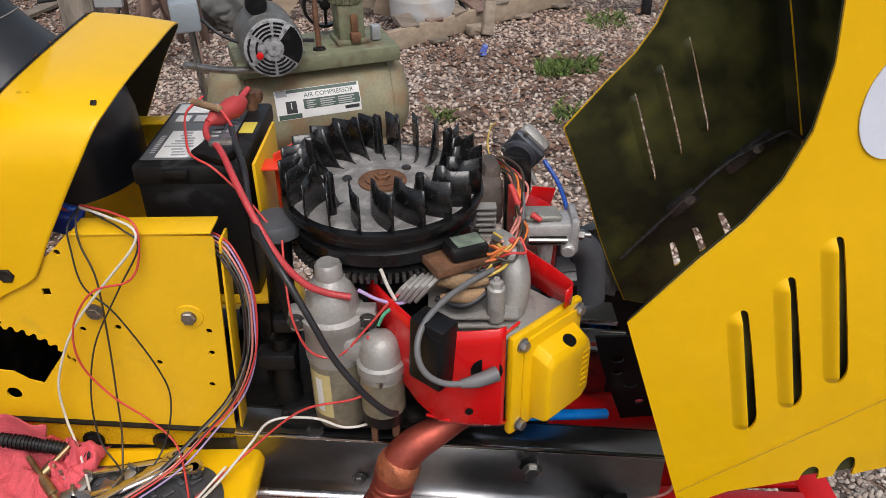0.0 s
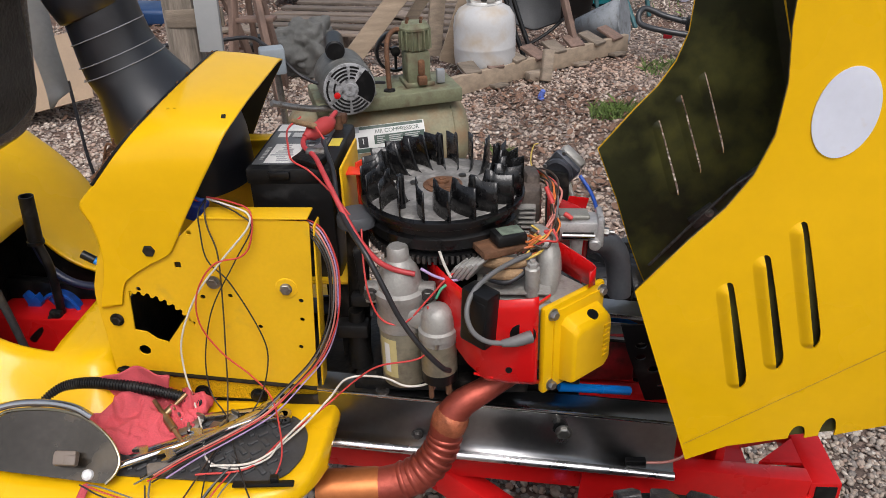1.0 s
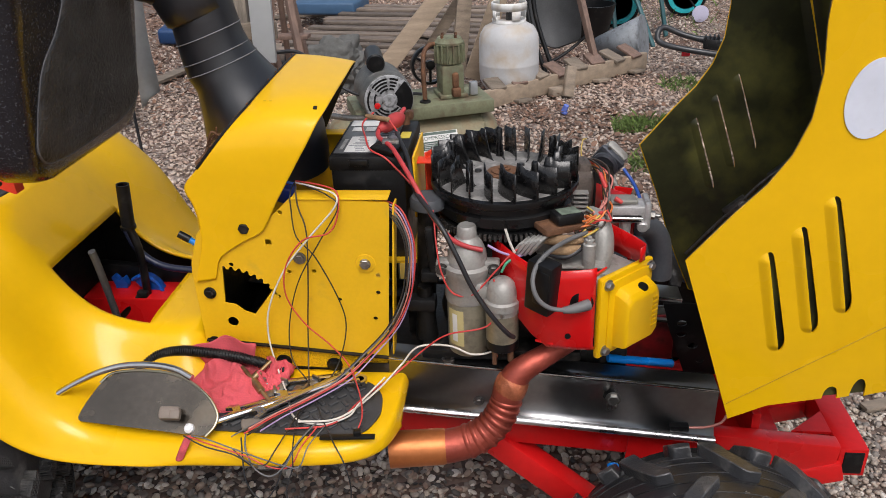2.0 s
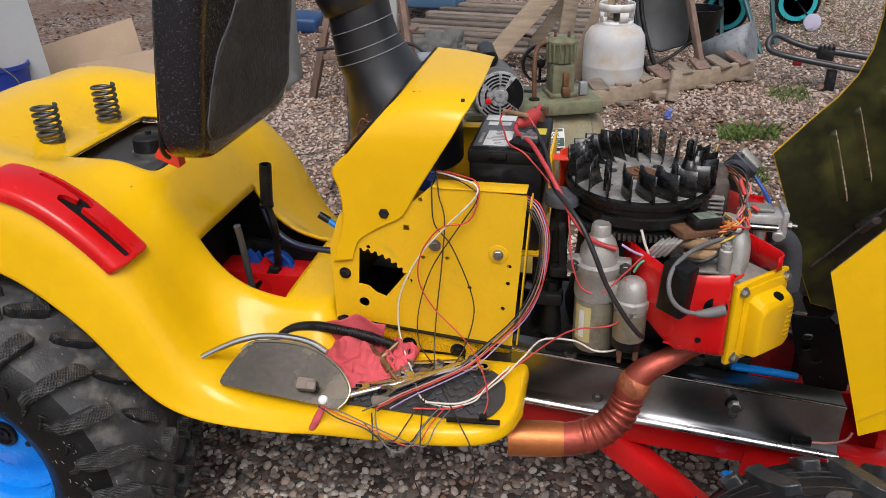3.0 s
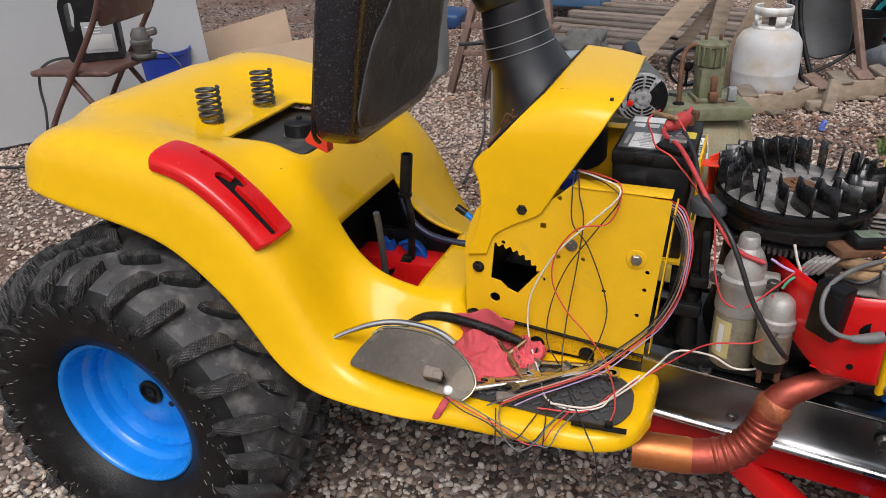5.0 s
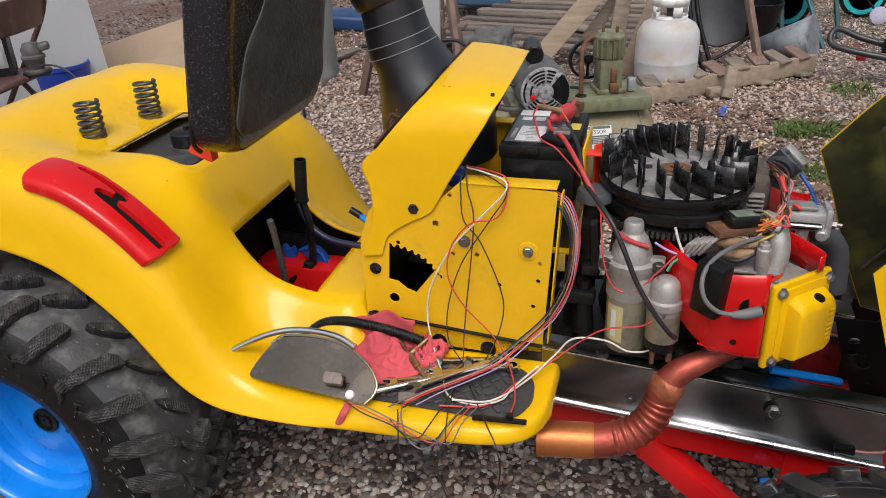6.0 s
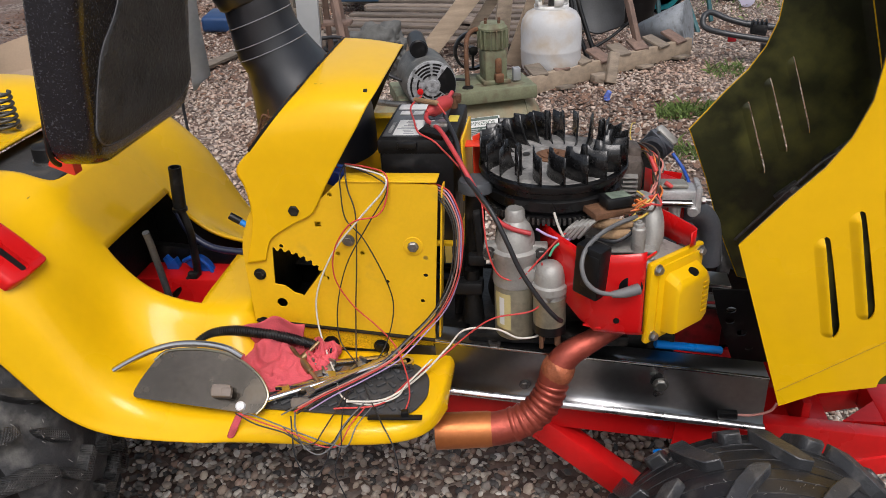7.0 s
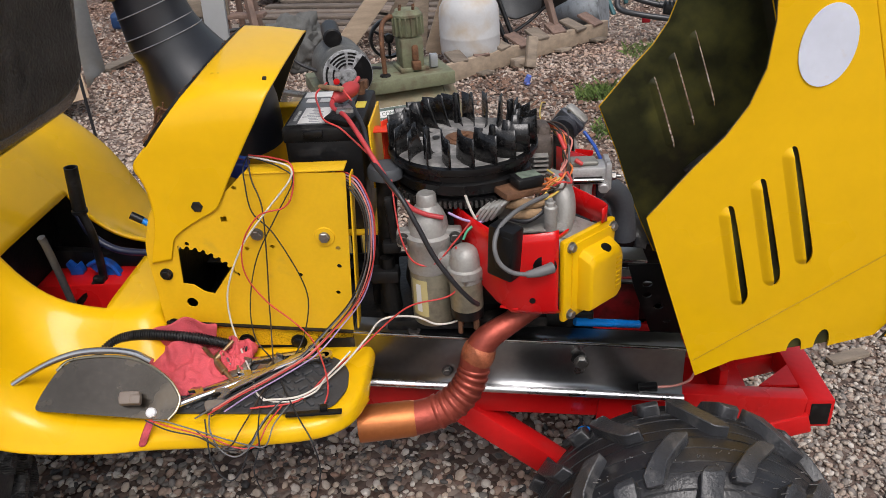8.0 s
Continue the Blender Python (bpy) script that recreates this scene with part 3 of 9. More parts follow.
def wheel(parent, x, y, z, r, width, rim_r, lugs, label, dish=0.075, rim=True, side=1, chunky=False):
    """A chunky-treaded wheel: tyre, tread blocks and rim are parts of it."""
    w = part("wheel", lathe((x, y + width * 0.05 * side, z), (x, y + width * 0.45 * side, z), [(rim_r * 0.5, 0), (rim_r * 0.5, width * 0.4)], 24), DARK_STEEL, parent, label)
    h = width / 2
    a, b = Vector((x, y, z)), Vector((x, y + side, z))
    base = r - 0.022
    prof = [(rim_r, -h * 0.55), (rim_r + 0.012, -h * 0.69), (rim_r + 0.024, -h * 0.85), (rim_r + (r - rim_r) * 0.35, -h), (rim_r + (r - rim_r) * 0.62, -h * 0.985), (base - 0.028, -h * 0.86),
            (base - 0.008, -h * 0.66), (base, -h * 0.35), (base + 0.003, 0), (base, h * 0.35), (base - 0.008, h * 0.66), (base - 0.028, h * 0.86), (rim_r + (r - rim_r) * 0.62, h), (rim_r, h * 0.75)]
    part("tyre", lathe(a, b, prof, 72, caps=False), RUBBER, w, "black tyre, dusty", angle=50)
    part("tread_band", lathe(a, b, [(rr + 0.0006, t_) for rr, t_ in prof[5:12]], 72, caps=False), mat("dark_tread_base", (0.015, 0.015, 0.017), 0.3, spread=0.3, scale=16, grain=240, bump=0.2, dirt=(0.05, 0.048, 0.045), dirt_amount=0.05) if chunky else TREAD_DUST, w, "dusty grey tread base", angle=50)
    m, _ = axis_turn(a, b)

    def skin_at(u):
        """Radius and place across the tyre: 0 the middle of the tread, 1 its shoulder, above 1 the sidewall."""
        c = [(0.0, base + 0.003, 0.0), (0.35, base, 0.35 * h), (0.66, base - 0.008, 0.66 * h), (0.86, base - 0.028, 0.86 * h), (1.0, base - 0.05, 0.95 * h), (1.25, rim_r + (r - rim_r) * 0.58, 0.99 * h), (1.6, rim_r + (r - rim_r) * 0.3, 0.99 * h)]
        for (u0, r0, t0), (u1, r1, t1) in zip(c, c[1:]):
            if u <= u1:
                f = (u - u0) / (u1 - u0)
                return r0 + (r1 - r0) * f, t0 + (t1 - t0) * f
        return c[-1][1:]

    def lug(stations, side_of):
        """A tread bar along stations (across, along, half width, height)."""
        bm = bmesh.new()
        rings = []
        for u, s, hw, tall in stations:
            ra, ta = skin_at(max(0, u - 0.03))
            rb, tb = skin_at(u + 0.03)
            rr, tt = skin_at(u)
            ln = math.hypot(rb - ra, tb - ta)
            nr, nt = (tb - ta) / ln, -(rb - ra) / ln
            q = []
            for top, dd in ((0, -1.14), (1, -0.92), (1, 0.92), (0, 1.14)):
                d = -0.006 + (tall + 0.006) * top
                an = (s + dd * hw) / r
                rad = rr + nr * d
                q.append(bm.verts.new((rad * math.cos(an), rad * math.sin(an), (tt + nt * d) * side_of)))
            rings.append(q)
        for p_, q in zip(rings, rings[1:]):
            for k in range(3):
                bm.faces.new((p_[k], p_[k + 1], q[k + 1], q[k]))
        bm.faces.new(rings[0])
        bm.faces.new(rings[-1][::-1])
        bmesh.ops.recalc_face_normals(bm, faces=bm.faces)
        bevel(bm, 0.0014, 1, 25)
        return bm

    loc = Matrix.Translation(origin_of(w))
    k_ = r / 0.335
    T_ = 0.023
    long_bar = [(0.50, 0.034, 0.011, T_), (0.56, 0.026, 0.0155, T_), (0.74, 0.010, 0.0155, T_), (0.92, 0.0, 0.0135, T_), (1.00, -0.003, 0.013, T_ * 0.7), (1.14, -0.006, 0.011, 0.011), (1.28, 0.010, 0.007, 0.006), (1.40, 0.018, 0.004, 0.002)]
    short_bar = [(0.60, 0.020, 0.010, T_), (0.66, 0.014, 0.0145, T_), (0.84, 0.003, 0.0145, T_), (0.98, -0.004, 0.013, T_ * 0.8), (1.10, -0.008, 0.011, 0.010), (1.22, -0.024, 0.008, 0.006), (1.32, -0.034, 0.004, 0.002)]
    arrow = [(-0.02, 0.004, 0.010, T_), (0.12, 0.020, 0.014, T_), (0.22, 0.034, 0.012, T_)]
    arrow_arm = [(0.20, 0.036, 0.012, T_ * 0.97), (0.31, 0.018, 0.015, T_ * 0.97), (0.40, 0.002, 0.012, T_ * 0.97), (0.45, -0.008, 0.006, T_ * 0.9)]
    rib = [(1.04, 0.006, 0.004, 0.008), (1.16, -0.004, 0.005, 0.006), (1.27, 0.012, 0.004, 0.004), (1.36, 0.018, 0.003, 0.002)]
    if chunky:
        long_bar = [(0.04, 0.060, 0.016, 0.024), (0.10, 0.054, 0.023, 0.025), (0.30, 0.026, 0.023, 0.025), (0.46, 0.004, 0.021, 0.025), (0.60, -0.008, 0.024, 0.025), (0.68, -0.012, 0.018, 0.024)]
        short_bar = [(0.56, 0.022, 0.018, 0.024), (0.64, 0.016, 0.025, 0.026), (0.86, 0.004, 0.025, 0.026), (1.0, -0.004, 0.022, 0.022), (1.10, -0.008, 0.017, 0.012)]
    bars = ((long_bar, 0.0, RUBBER_BLOCK), (short_bar, 0.5, RUBBER_BLOCK)) if chunky else None
    kinds = []
    for s in (1, -1):
        for bar, shift, mt in bars or ((long_bar, 0.0, RUBBER_LUG), (short_bar, 0.5, RUBBER_LUG), (arrow, 0.30, RUBBER_LUG), (arrow_arm, 0.30, RUBBER_LUG), (arrow_arm, 0.80, RUBBER_LUG), (rib, 0.25, RUBBER), (rib, 0.72, RUBBER)):
            bm = lug([(u, t_ * k_, hw * k_, tl * k_) for u, t_, hw, tl in bar], s)
            bm.transform(loc.inverted() @ m)
            me = bpy.data.meshes.new("tread_block")
            bm.to_mesh(me)
            bm.free()
            finish(me, 35)
            me.materials.append(mt)
            kinds.append((me, s, shift))
    spin = lambda an: loc.inverted() @ m @ Matrix.Rotation(an, 4, "Z") @ m.inverted() @ loc
    step = 2 * math.pi / lugs
    for i in range(lugs):
        for me, s, shift in kinds:
            ob = new("tread_block", me)
            ob.parent = w
            ob.matrix_basis = spin(step * (i + (0.5 if s < 0 else 0) + shift))
    if chunky:
        for u in (0.0, 0.18, 0.40, 0.55, 0.74):
            for sd_ in (-1, 1):
                rr, tt = skin_at(u)
                part("moulding_line", lathe(a + (b - a) * (tt * sd_ - 0.0008), b + (b - a) * tt * sd_, [(rr - 0.001, -0.001), (rr + 0.0016, 0.0), (rr + 0.0016, 0.0012), (rr - 0.001, 0.0024)], 72, caps=False), RUBBER_BLOCK, w, angle=60)
    # moulding hairs left on the sidewall and shoulder
    rng = random.Random(7)
    hairs = []
    for i in range(420):
        u = rng.uniform(0.3, 1.58)
        rr, tt = skin_at(u)
        an = rng.uniform(0, 2 * math.pi)
        up_ = 0.019 * k_ if u < 0.95 else 0.001
        d = Vector((math.cos(an), math.sin(an), 0))
        tip = d.cross(Vector((0, 0, 1))) * rng.uniform(-0.004, 0.004)
        p0 = d * (rr + (up_ if u < 1 else 0)) + Vector((0, 0, -tt - (0 if u < 1 else 0.001)))
        p1 = p0 + d * rng.uniform(0.003, 0.010) + Vector((0, 0, -0.005)) + tip
        hairs.append(cyl(p0, p1, 0.0008, 0.0005, n=4))
    hb = join(*hairs)
    hb.transform(m)
    # Hairs are paler than the tyre: their glints are put into the colour.
    tagged(part("moulding_hairs", hb, mat("glint_rubber_hair", (0.2, 0.195, 0.185), 0.6), w, "fine rubber moulding hairs"), kind="stuff")
    if rim:
        face = -h * 0.8 + dish
        p = [(rim_r + 0.009, -h * 0.61), (rim_r + 0.0125, -h * 0.698), (rim_r + 0.0115, -h * 0.722), (rim_r + 0.008, -h * 0.732), (rim_r + 0.004, -h * 0.723), (rim_r + 0.001, -h * 0.69), (rim_r - 0.001, -h * 0.61), (rim_r - 0.003, -h * 0.50), (rim_r - 0.005, -h * 0.42), (rim_r - 0.014, -h * 0.38),
             (rim_r - 0.0165, -h * 0.34), (rim_r - 0.0175, -h * 0.22), (rim_r - 0.019, face - 0.016), (rim_r - 0.024, face - 0.004), (rim_r - 0.036, face + 0.002), (0.085, face), (0.078, face - 0.006), (0.036, face - 0.008), (0.001, face - 0.008)]
        part("rim", lathe(a, b, p, 64, caps=False), BLUE, w, "bright blue painted steel rim", angle=40)
        f = a + (b - a).normalized() * (-h * 0.8 + dish - 0.008)
        way = -(b - a).normalized()
        part("bolt_hole", lathe(f + Vector((0.042, 0, -0.020)), f + Vector((0.042, 0, -0.020)) + way, [(0.006, -0.001), (0.006, 0.0010), (0.001, 0.0010)], 14), BLACK_GREASY, w)
        part("hub", lathe(f, f + way, [(0.026, -0.004), (0.026, 0.006), (0.02, 0.008), (0.018, 0.001), (0.011, 0.001), (0.011, 0.006), (0.004, 0.006), (0.001, 0.0)], 24), BLACK_GREASY, w, "black greasy axle end")
    return w


def louvre(parent, top, foot, y, wide=0.017, tall=0.0066, way=-1, material=None):
    """A pressed louvre: half a long pill, swelling softly from the sheet to the lip beside its slot."""
    (x0, z0), (x1, z1) = top, foot
    length = math.hypot(x1 - x0, z1 - z0)
    dx, dz = (x1 - x0) / length, (z1 - z0) / length
    nx, nz = dz, -dx
    rim = []
    for i in range(13):
        a = math.pi / 2 * i / 12
        rim.append((wide - wide * math.cos(a), wide * math.sin(a), wide))
    for i in range(1, 20):
        s = wide + (length - 2 * wide) * i / 20
        rim.append((s, wide, s))
    for i in range(13):
        a = math.pi / 2 * i / 12
        rim.append((length - wide + wide * math.sin(a), wide * math.cos(a), length - wide))
    rows = []
    for s, w, mid in rim:
        row = []
        for k in range(15):
            u = k / 14
            along, across = s + (mid - s) * u, w * (1 - u)
            hgt = -0.0004 + (tall + 0.0004) * (0.5 - 0.5 * math.cos(math.pi * u)) ** 0.9
            row.append((x0 + dx * along + nx * across, y + way * hgt, z0 + dz * along + nz * across))
        rows.append(row)
    return part("louvre", surface(rows), material or YELLOW, parent, angle=80)


def hood(parent):
    """The engine cover, tipped forward on its hinge: two sides and the front between them."""
    edge = [(0.192, 0.735), (0.25, 0.808), (0.287, 0.850), (0.313, 0.892), (0.329, 0.94), (0.333, 1.0), (0.327, 1.06), (0.327, 1.22)]
    front = [(0.378, 1.22), (0.437, 1.048), (0.492, 0.87), (0.535, 0.728), (0.558, 0.65), (0.569, 0.58), (0.566, 0.545)]
    low = [(0.548, 0.518), (0.482, 0.503), (0.41, 0.495), (0.338, 0.484), (0.284, 0.458)]
    outline = edge + front + low
    slots = [((0.301, 0.752), (0.339, 0.586)), ((0.339, 0.791), (0.381, 0.618)), ((0.374, 0.836), (0.421, 0.652))]

    def slot(top, foot, w):
        (x0, z0), (x1, z1) = top, foot
        dx, dz = x1 - x0, z1 - z0
        ln = math.hypot(dx, dz)
        nx, nz = -dz / ln, dx / ln
        pts = []
        for f, g in ((0.02, 0), (0.5, 0), (0.98, 0), (0.99, 0.25), (0.965, 0.6), (0.935, 0.82), (0.90, 0.95), (0.86, 1.0), (0.6, 0.93), (0.3, 0.82), (0.07, 0.68), (0.035, 0.6), (0.018, 0.4), (0.012, 0.2)):
            pts.append((x0 + dx * f + nx * w * g, z0 + dz * f + nz * w * g))
        return pts

    def near(u, v, d):
        crease = 0.489 + (u - 0.276) * 0.70
        return (u, 0.640 + d + max(0.0, crease - v) * 0.10, v)

    def notch(x, z, w, h):
        return [(x - w * math.cos(math.pi * k / 10), z + h * math.sin(math.pi * k / 10) ** 0.8) for k in range(11)]

    lower = [(0.548, 0.518), (0.49, 0.504), *notch(0.470, 0.501, 0.011, 0.034)[::-1], *notch(0.430, 0.497, 0.011, 0.024)[::-1], (0.338, 0.484), (0.284, 0.458)]
    near_out = edge + front + lower
    hd = part("hood", plate(near_out, [slot(*s, 0.0115) for s in slots], near, 0.003), YELLOW, parent, "yellow sheet-metal hood tipped open, with pressed louvres", angle=30)
    for s in slots:
        louvre(hd, *s, 0.640)
    far_out = edge + front + [(0.556, 0.47), (0.47, 0.425), (0.37, 0.40), (0.318, 0.412), (0.285, 0.487), (0.262, 0.545), (0.232, 0.635)]
    far_slots = [((0.293, 0.791), (0.343, 0.643)), ((0.326, 0.836), (0.378, 0.687)), ((0.361, 0.875), (0.413, 0.725)), ((0.382, 0.528), (0.397, 0.480)), ((0.415, 0.556), (0.436, 0.508)), ((0.452, 0.583), (0.474, 0.538))]
    # Shade along the fold, drawn as a thin tube of darker yellow.
    part("crease_line", tube([(0.277, 0.6399, 0.4895), (0.546, 0.6399, 0.678)], 0.0004, 6, 1, smooth=False), mat("crease_shade", (0.36, 0.22, 0.012), 0.5, spread=0.4, scale=18), hd, "hood crease with its shade drawn as a thin darker line")
    far_side = lambda u, v, d: (u, 1.130 - d, v)
    part("far_side", plate(far_out, [slot(*s, 0.004 if k < 3 else 0.012) for k, s in enumerate(far_slots)], lambda u, v, d: (u, 1.130 + d, v), 0.003), YELLOW, hd, "yellow outer face", angle=30)
    inner = mat("dark_undercoat", (0.028, 0.029, 0.010), 0.42, spread=0.5, scale=6, grain=50, bump=0.14, dirt=(0.115, 0.112, 0.02), dirt_amount=0.4)
    shrink = [(u + (0.34 - u) * 0.008 + 0.0008, v + (0.8 - v) * 0.004) for u, v in outline]
    far_in = [(u + (0.34 - u) * 0.008 + 0.0008, v + (0.8 - v) * 0.004) for u, v in far_out]
    part("inner_lining", plate(far_in, [slot(*s, 0.004 if k < 3 else 0.012) for k, s in enumerate(far_slots)], far_side, 0.002), inner, hd, "black undercoated inner face", angle=30)
    for top, foot in far_slots[:3]:
        louvre(hd, top, foot, 1.128, 0.016, 0.005, -1, inner)
    part("near_lining", plate(shrink, [], lambda u, v, d: (lambda p: (p[0], p[1] + 0.006, p[2]))(near(u, v, d)), 0.002), inner, hd, "black undercoated inner face", angle=30)
    rows, rows_in = [], []
    for x, z in front + [low[0]]:
        rows.append([(x, 0.640, z), (x + 0.018, 0.643, z + 0.004), (x + 0.034, 0.655, z + 0.008), (x + 0.044, 0.68, z + 0.01), (x + 0.05, 0.76, z + 0.012), (x + 0.052, CX, z + 0.012),
                     (x + 0.05, 1.0, z + 0.012), (x + 0.044, 1.09, z + 0.01), (x + 0.034, 1.115, z + 0.008), (x + 0.018, 1.127, z + 0.004), (x, 1.131, z)])
        rows_in.append([(px - 0.006 * (1 if 0.65 < py < 1.12 else 0.2), py + (0.004 if py < CX else -0.004), pz) for px, py, pz in rows[-1]])
    thicken(part("hood_top", surface(rows), YELLOW, hd, "rounded yellow hood top", angle=60), 0.003, 1)
    part("top_lining", surface(rows_in), inner, hd, "black undercoated inner face", angle=60)
    # the white disc
    disc = lathe((0.3985, 0.6395, 0.966), (0.3985, 0.6385, 0.966), [(0.0495, 0), (0.0495, 0.0015), (0.001, 0.0015)], 40)
    disc.transform(Matrix.Translation((0.3985, 0, 0.966)) @ Matrix.Rotation(radians(6), 4, "Y") @ Matrix.Diagonal((0.70, 1, 1.05, 1)) @ Matrix.Translation((-0.3985, 0, -0.966)))
    part("round_sticker", disc, mat("white_sticker", (0.66, 0.69, 0.78), 0.5, spread=0.05, scale=20, grain=90, bump=0.0, dirt=(0.6, 0.55, 0.52), dirt_amount=-0.05), hd, "plain white oval sticker")
    # lettering down the hood top, unreadable from here: plain bars
    bars = []
    for i in range(11):
        z = 1.06 - i * 0.047
        f = (1.048 - z) / (1.048 - 0.58)
        x = 0.437 + (0.569 - 0.437) * f
        bars.append(box(x + 0.037, 0.664, z + 0.01, 0.004, 0.026, 0.03, 0.001, (0, 14, 55)))
    for bm in bars:
        part("lettering_bar", bm, mat("red_print", (0.55, 0.02, 0.04), 0.4, spread=0.05, bump=0), hd)
    rod = join(tube([(0.301, 1.118, 0.503), (0.374, 1.118, 0.594), (0.40, 1.118, 0.625), (0.452, 1.118, 0.682), (0.514, 1.118, 0.722), (0.535, 1.118, 0.728), (0.56, 1.118, 0.715)], 0.003, 8))
    part("latch_rod", rod, DARK_STEEL, hd)
    for x, z, ln in ((0.480, 0.695, 0.085), (0.39, 0.607, 0.05)):
        part("bracket", box(x, 1.122, z, ln, 0.012, 0.024, 0.002, (0, -42, 0)), DARK_STEEL, hd)
        part("bracket_bolt", bolt((x + 0.01, 1.116, z + 0.008), (0, -1, 0), 0.006, 0.004), STEEL, hd)
    return hd


def tower(parent):
    """The yellow side plates under the dash, with their holes, and the dash cowl over them."""
    outline = round_poly([(-0.583, 0.468), (-0.268, 0.455), (-0.262, 0.487), (-0.262, 0.50), (-0.243, 0.775), (-0.40, 0.783), (-0.44, 0.745), (-0.56, 0.73), (-0.585, 0.66)], [0.004, 0.002, 0.002, 0.002, 0.006, 0.003, 0.02, 0.02, 0.02])

    def at(u, v, d):
        return (u, 0.752 + d, v)

    teeth = []
    c, rr = (-0.535, 0.548), 0.105
    for i in range(36):
        a = radians(88 - i * 62 / 35)
        q = rr + (0.001 if (i // 2) % 2 else 0.0065)
        teeth.append((c[0] + q * math.cos(a), c[1] + q * math.sin(a)))
    sector = [(-0.537, 0.588), *teeth, (-0.448, 0.618), (-0.488, 0.566), (-0.505, 0.572), (-0.52, 0.585)]
    holes = [sector, ring2(-0.529, 0.551, 0.0095), [(-0.451, 0.699), (-0.441, 0.699), (-0.441, 0.709), (-0.451, 0.709)]]
    for x, z in ((-0.515, 0.662), (-0.418, 0.65), (-0.376, 0.652), (-0.338, 0.598), (-0.272, 0.612), (-0.28, 0.562), (-0.42, 0.757), (-0.27, 0.645), (-0.45, 0.745)):
        holes.append(ring2(x, z, 0.004, 10))
    tw = part("tower_plate", plate(outline, holes, at, 0.003), YELLOW_DULL, parent, "yellow side plate with a toothed quadrant opening and bolts", angle=30)
    part("top_flange", join(box(-0.322, 0.768, 0.7805, 0.155, 0.036, 0.003, 0.001), box(-0.2455, 0.766, 0.63, 0.003, 0.03, 0.28, 0.001, (0, 3.5, 0))), YELLOW_DULL, tw)
    part("inner_plate", plate([(-0.565, 0.46), (-0.36, 0.46), (-0.35, 0.60), (-0.33, 0.800), (-0.52, 0.800), (-0.565, 0.74)], [ring2(-0.43, 0.77, 0.004, 10), ring2(-0.36, 0.775, 0.004, 10)], lambda u, v, d: (u, 1.03 - d, v), 0.003), YELLOW_DULL, tw, "inner face of the far yellow plate")
    part("inner_flange", box(-0.415, 1.018, 0.802, 0.16, 0.028, 0.003, 0.001), YELLOW_DULL, tw)
    part("rear_wall", box(-0.575, 0.89, 0.53, 0.004, 0.27, 0.14, 0.001), BLACK_GREASY, tw, "black bulkhead")
    part("floor_pan", box(-0.42, 0.89, 0.458, 0.31, 0.27, 0.004, 0.001), BLACK_GREASY, tw)
    for (x, z), mt, r in (((-0.482, 0.73), BLACK_GREASY, 0.0095), ((-0.56, 0.608), BLACK_GREASY, 0.008), ((-0.568, 0.51), BLACK_GREASY, 0.008), ((-0.449, 0.471), BLACK_GREASY, 0.0105), ((-0.359, 0.467), BLACK_GREASY, 0.0105), ((-0.289, 0.667), STEEL, 0.009), ((-0.397, 0.676), STEEL, 0.008)):
        part("bolt", bolt((x, 0.7515, z), (0, -1, 0), r, 0.007), mt, tw)
    part("boss", lathe((-0.289, 0.7515, 0.667), (-0.289, 0.70, 0.667), [(0.017, -0.001), (0.016, 0.0015), (0.011, 0.002), (0.001, 0.002)], 24), YELLOW_DULL, tw)
    # cowl: pairs of edge points (rear, front) from the near skirt over the flat crown to the far side
    edges = [((-0.578, 0.7478, 0.630), (-0.544, 0.7478, 0.636)), ((-0.571, 0.7476, 0.655), (-0.538, 0.7476, 0.657)), ((-0.563, 0.7475, 0.678), (-0.527, 0.7475, 0.679)),
             ((-0.557, 0.7475, 0.703), (-0.492, 0.7475, 0.703)), ((-0.555, 0.7475, 0.722), (-0.456, 0.7475, 0.722)), ((-0.555, 0.7475, 0.745), (-0.443, 0.7475, 0.738)),
             ((-0.559, 0.7475, 0.772), (-0.424, 0.7475, 0.772)), ((-0.5675, 0.748, 0.802), (-0.4045, 0.748, 0.804)), ((-0.540, 0.749, 0.834), (-0.385, 0.749, 0.836)),
             ((-0.508, 0.755, 0.870), (-0.364, 0.753, 0.870)), ((-0.482, 0.772, 0.898), (-0.348, 0.768, 0.899)), ((-0.464, 0.802, 0.916), (-0.338, 0.800, 0.915)),
             ((-0.457, 0.850, 0.926), (-0.335, 0.850, 0.923)), ((-0.452, 0.950, 0.935), (-0.337, 0.950, 0.926)), ((-0.449, 1.030, 0.940), (-0.341, 1.035, 0.926)),
             ((-0.449, 1.062, 0.937), (-0.343, 1.066, 0.921)), ((-0.453, 1.077, 0.920), (-0.352, 1.079, 0.906)), ((-0.490, 1.081, 0.870), (-0.380, 1.081, 0.860)),
             ((-0.555, 1.081, 0.800), (-0.420, 1.081, 0.780)), ((-0.555, 1.081, 0.730), (-0.450, 1.081, 0.730))]
    lines = []
    for k, f in enumerate((0, 0.03, 0.2, 0.4, 0.6, 0.8, 0.97, 1)):
        line = []
        for i, (a, b) in enumerate(edges):
            swell = 0.006 * math.sin(math.pi * f) * max(0.0, min(1.0, (i - 7) / 3)) * max(0.0, min(1.0, (16 - i) / 3))
            line.append(Vector(a).lerp(Vector(b), f) + Vector((0, -0.3, 1)) * swell)
        lines.append(spline(line, 5))
    bm = surface(lines)
    bmesh.ops.recalc_face_normals(bm, faces=bm.faces)
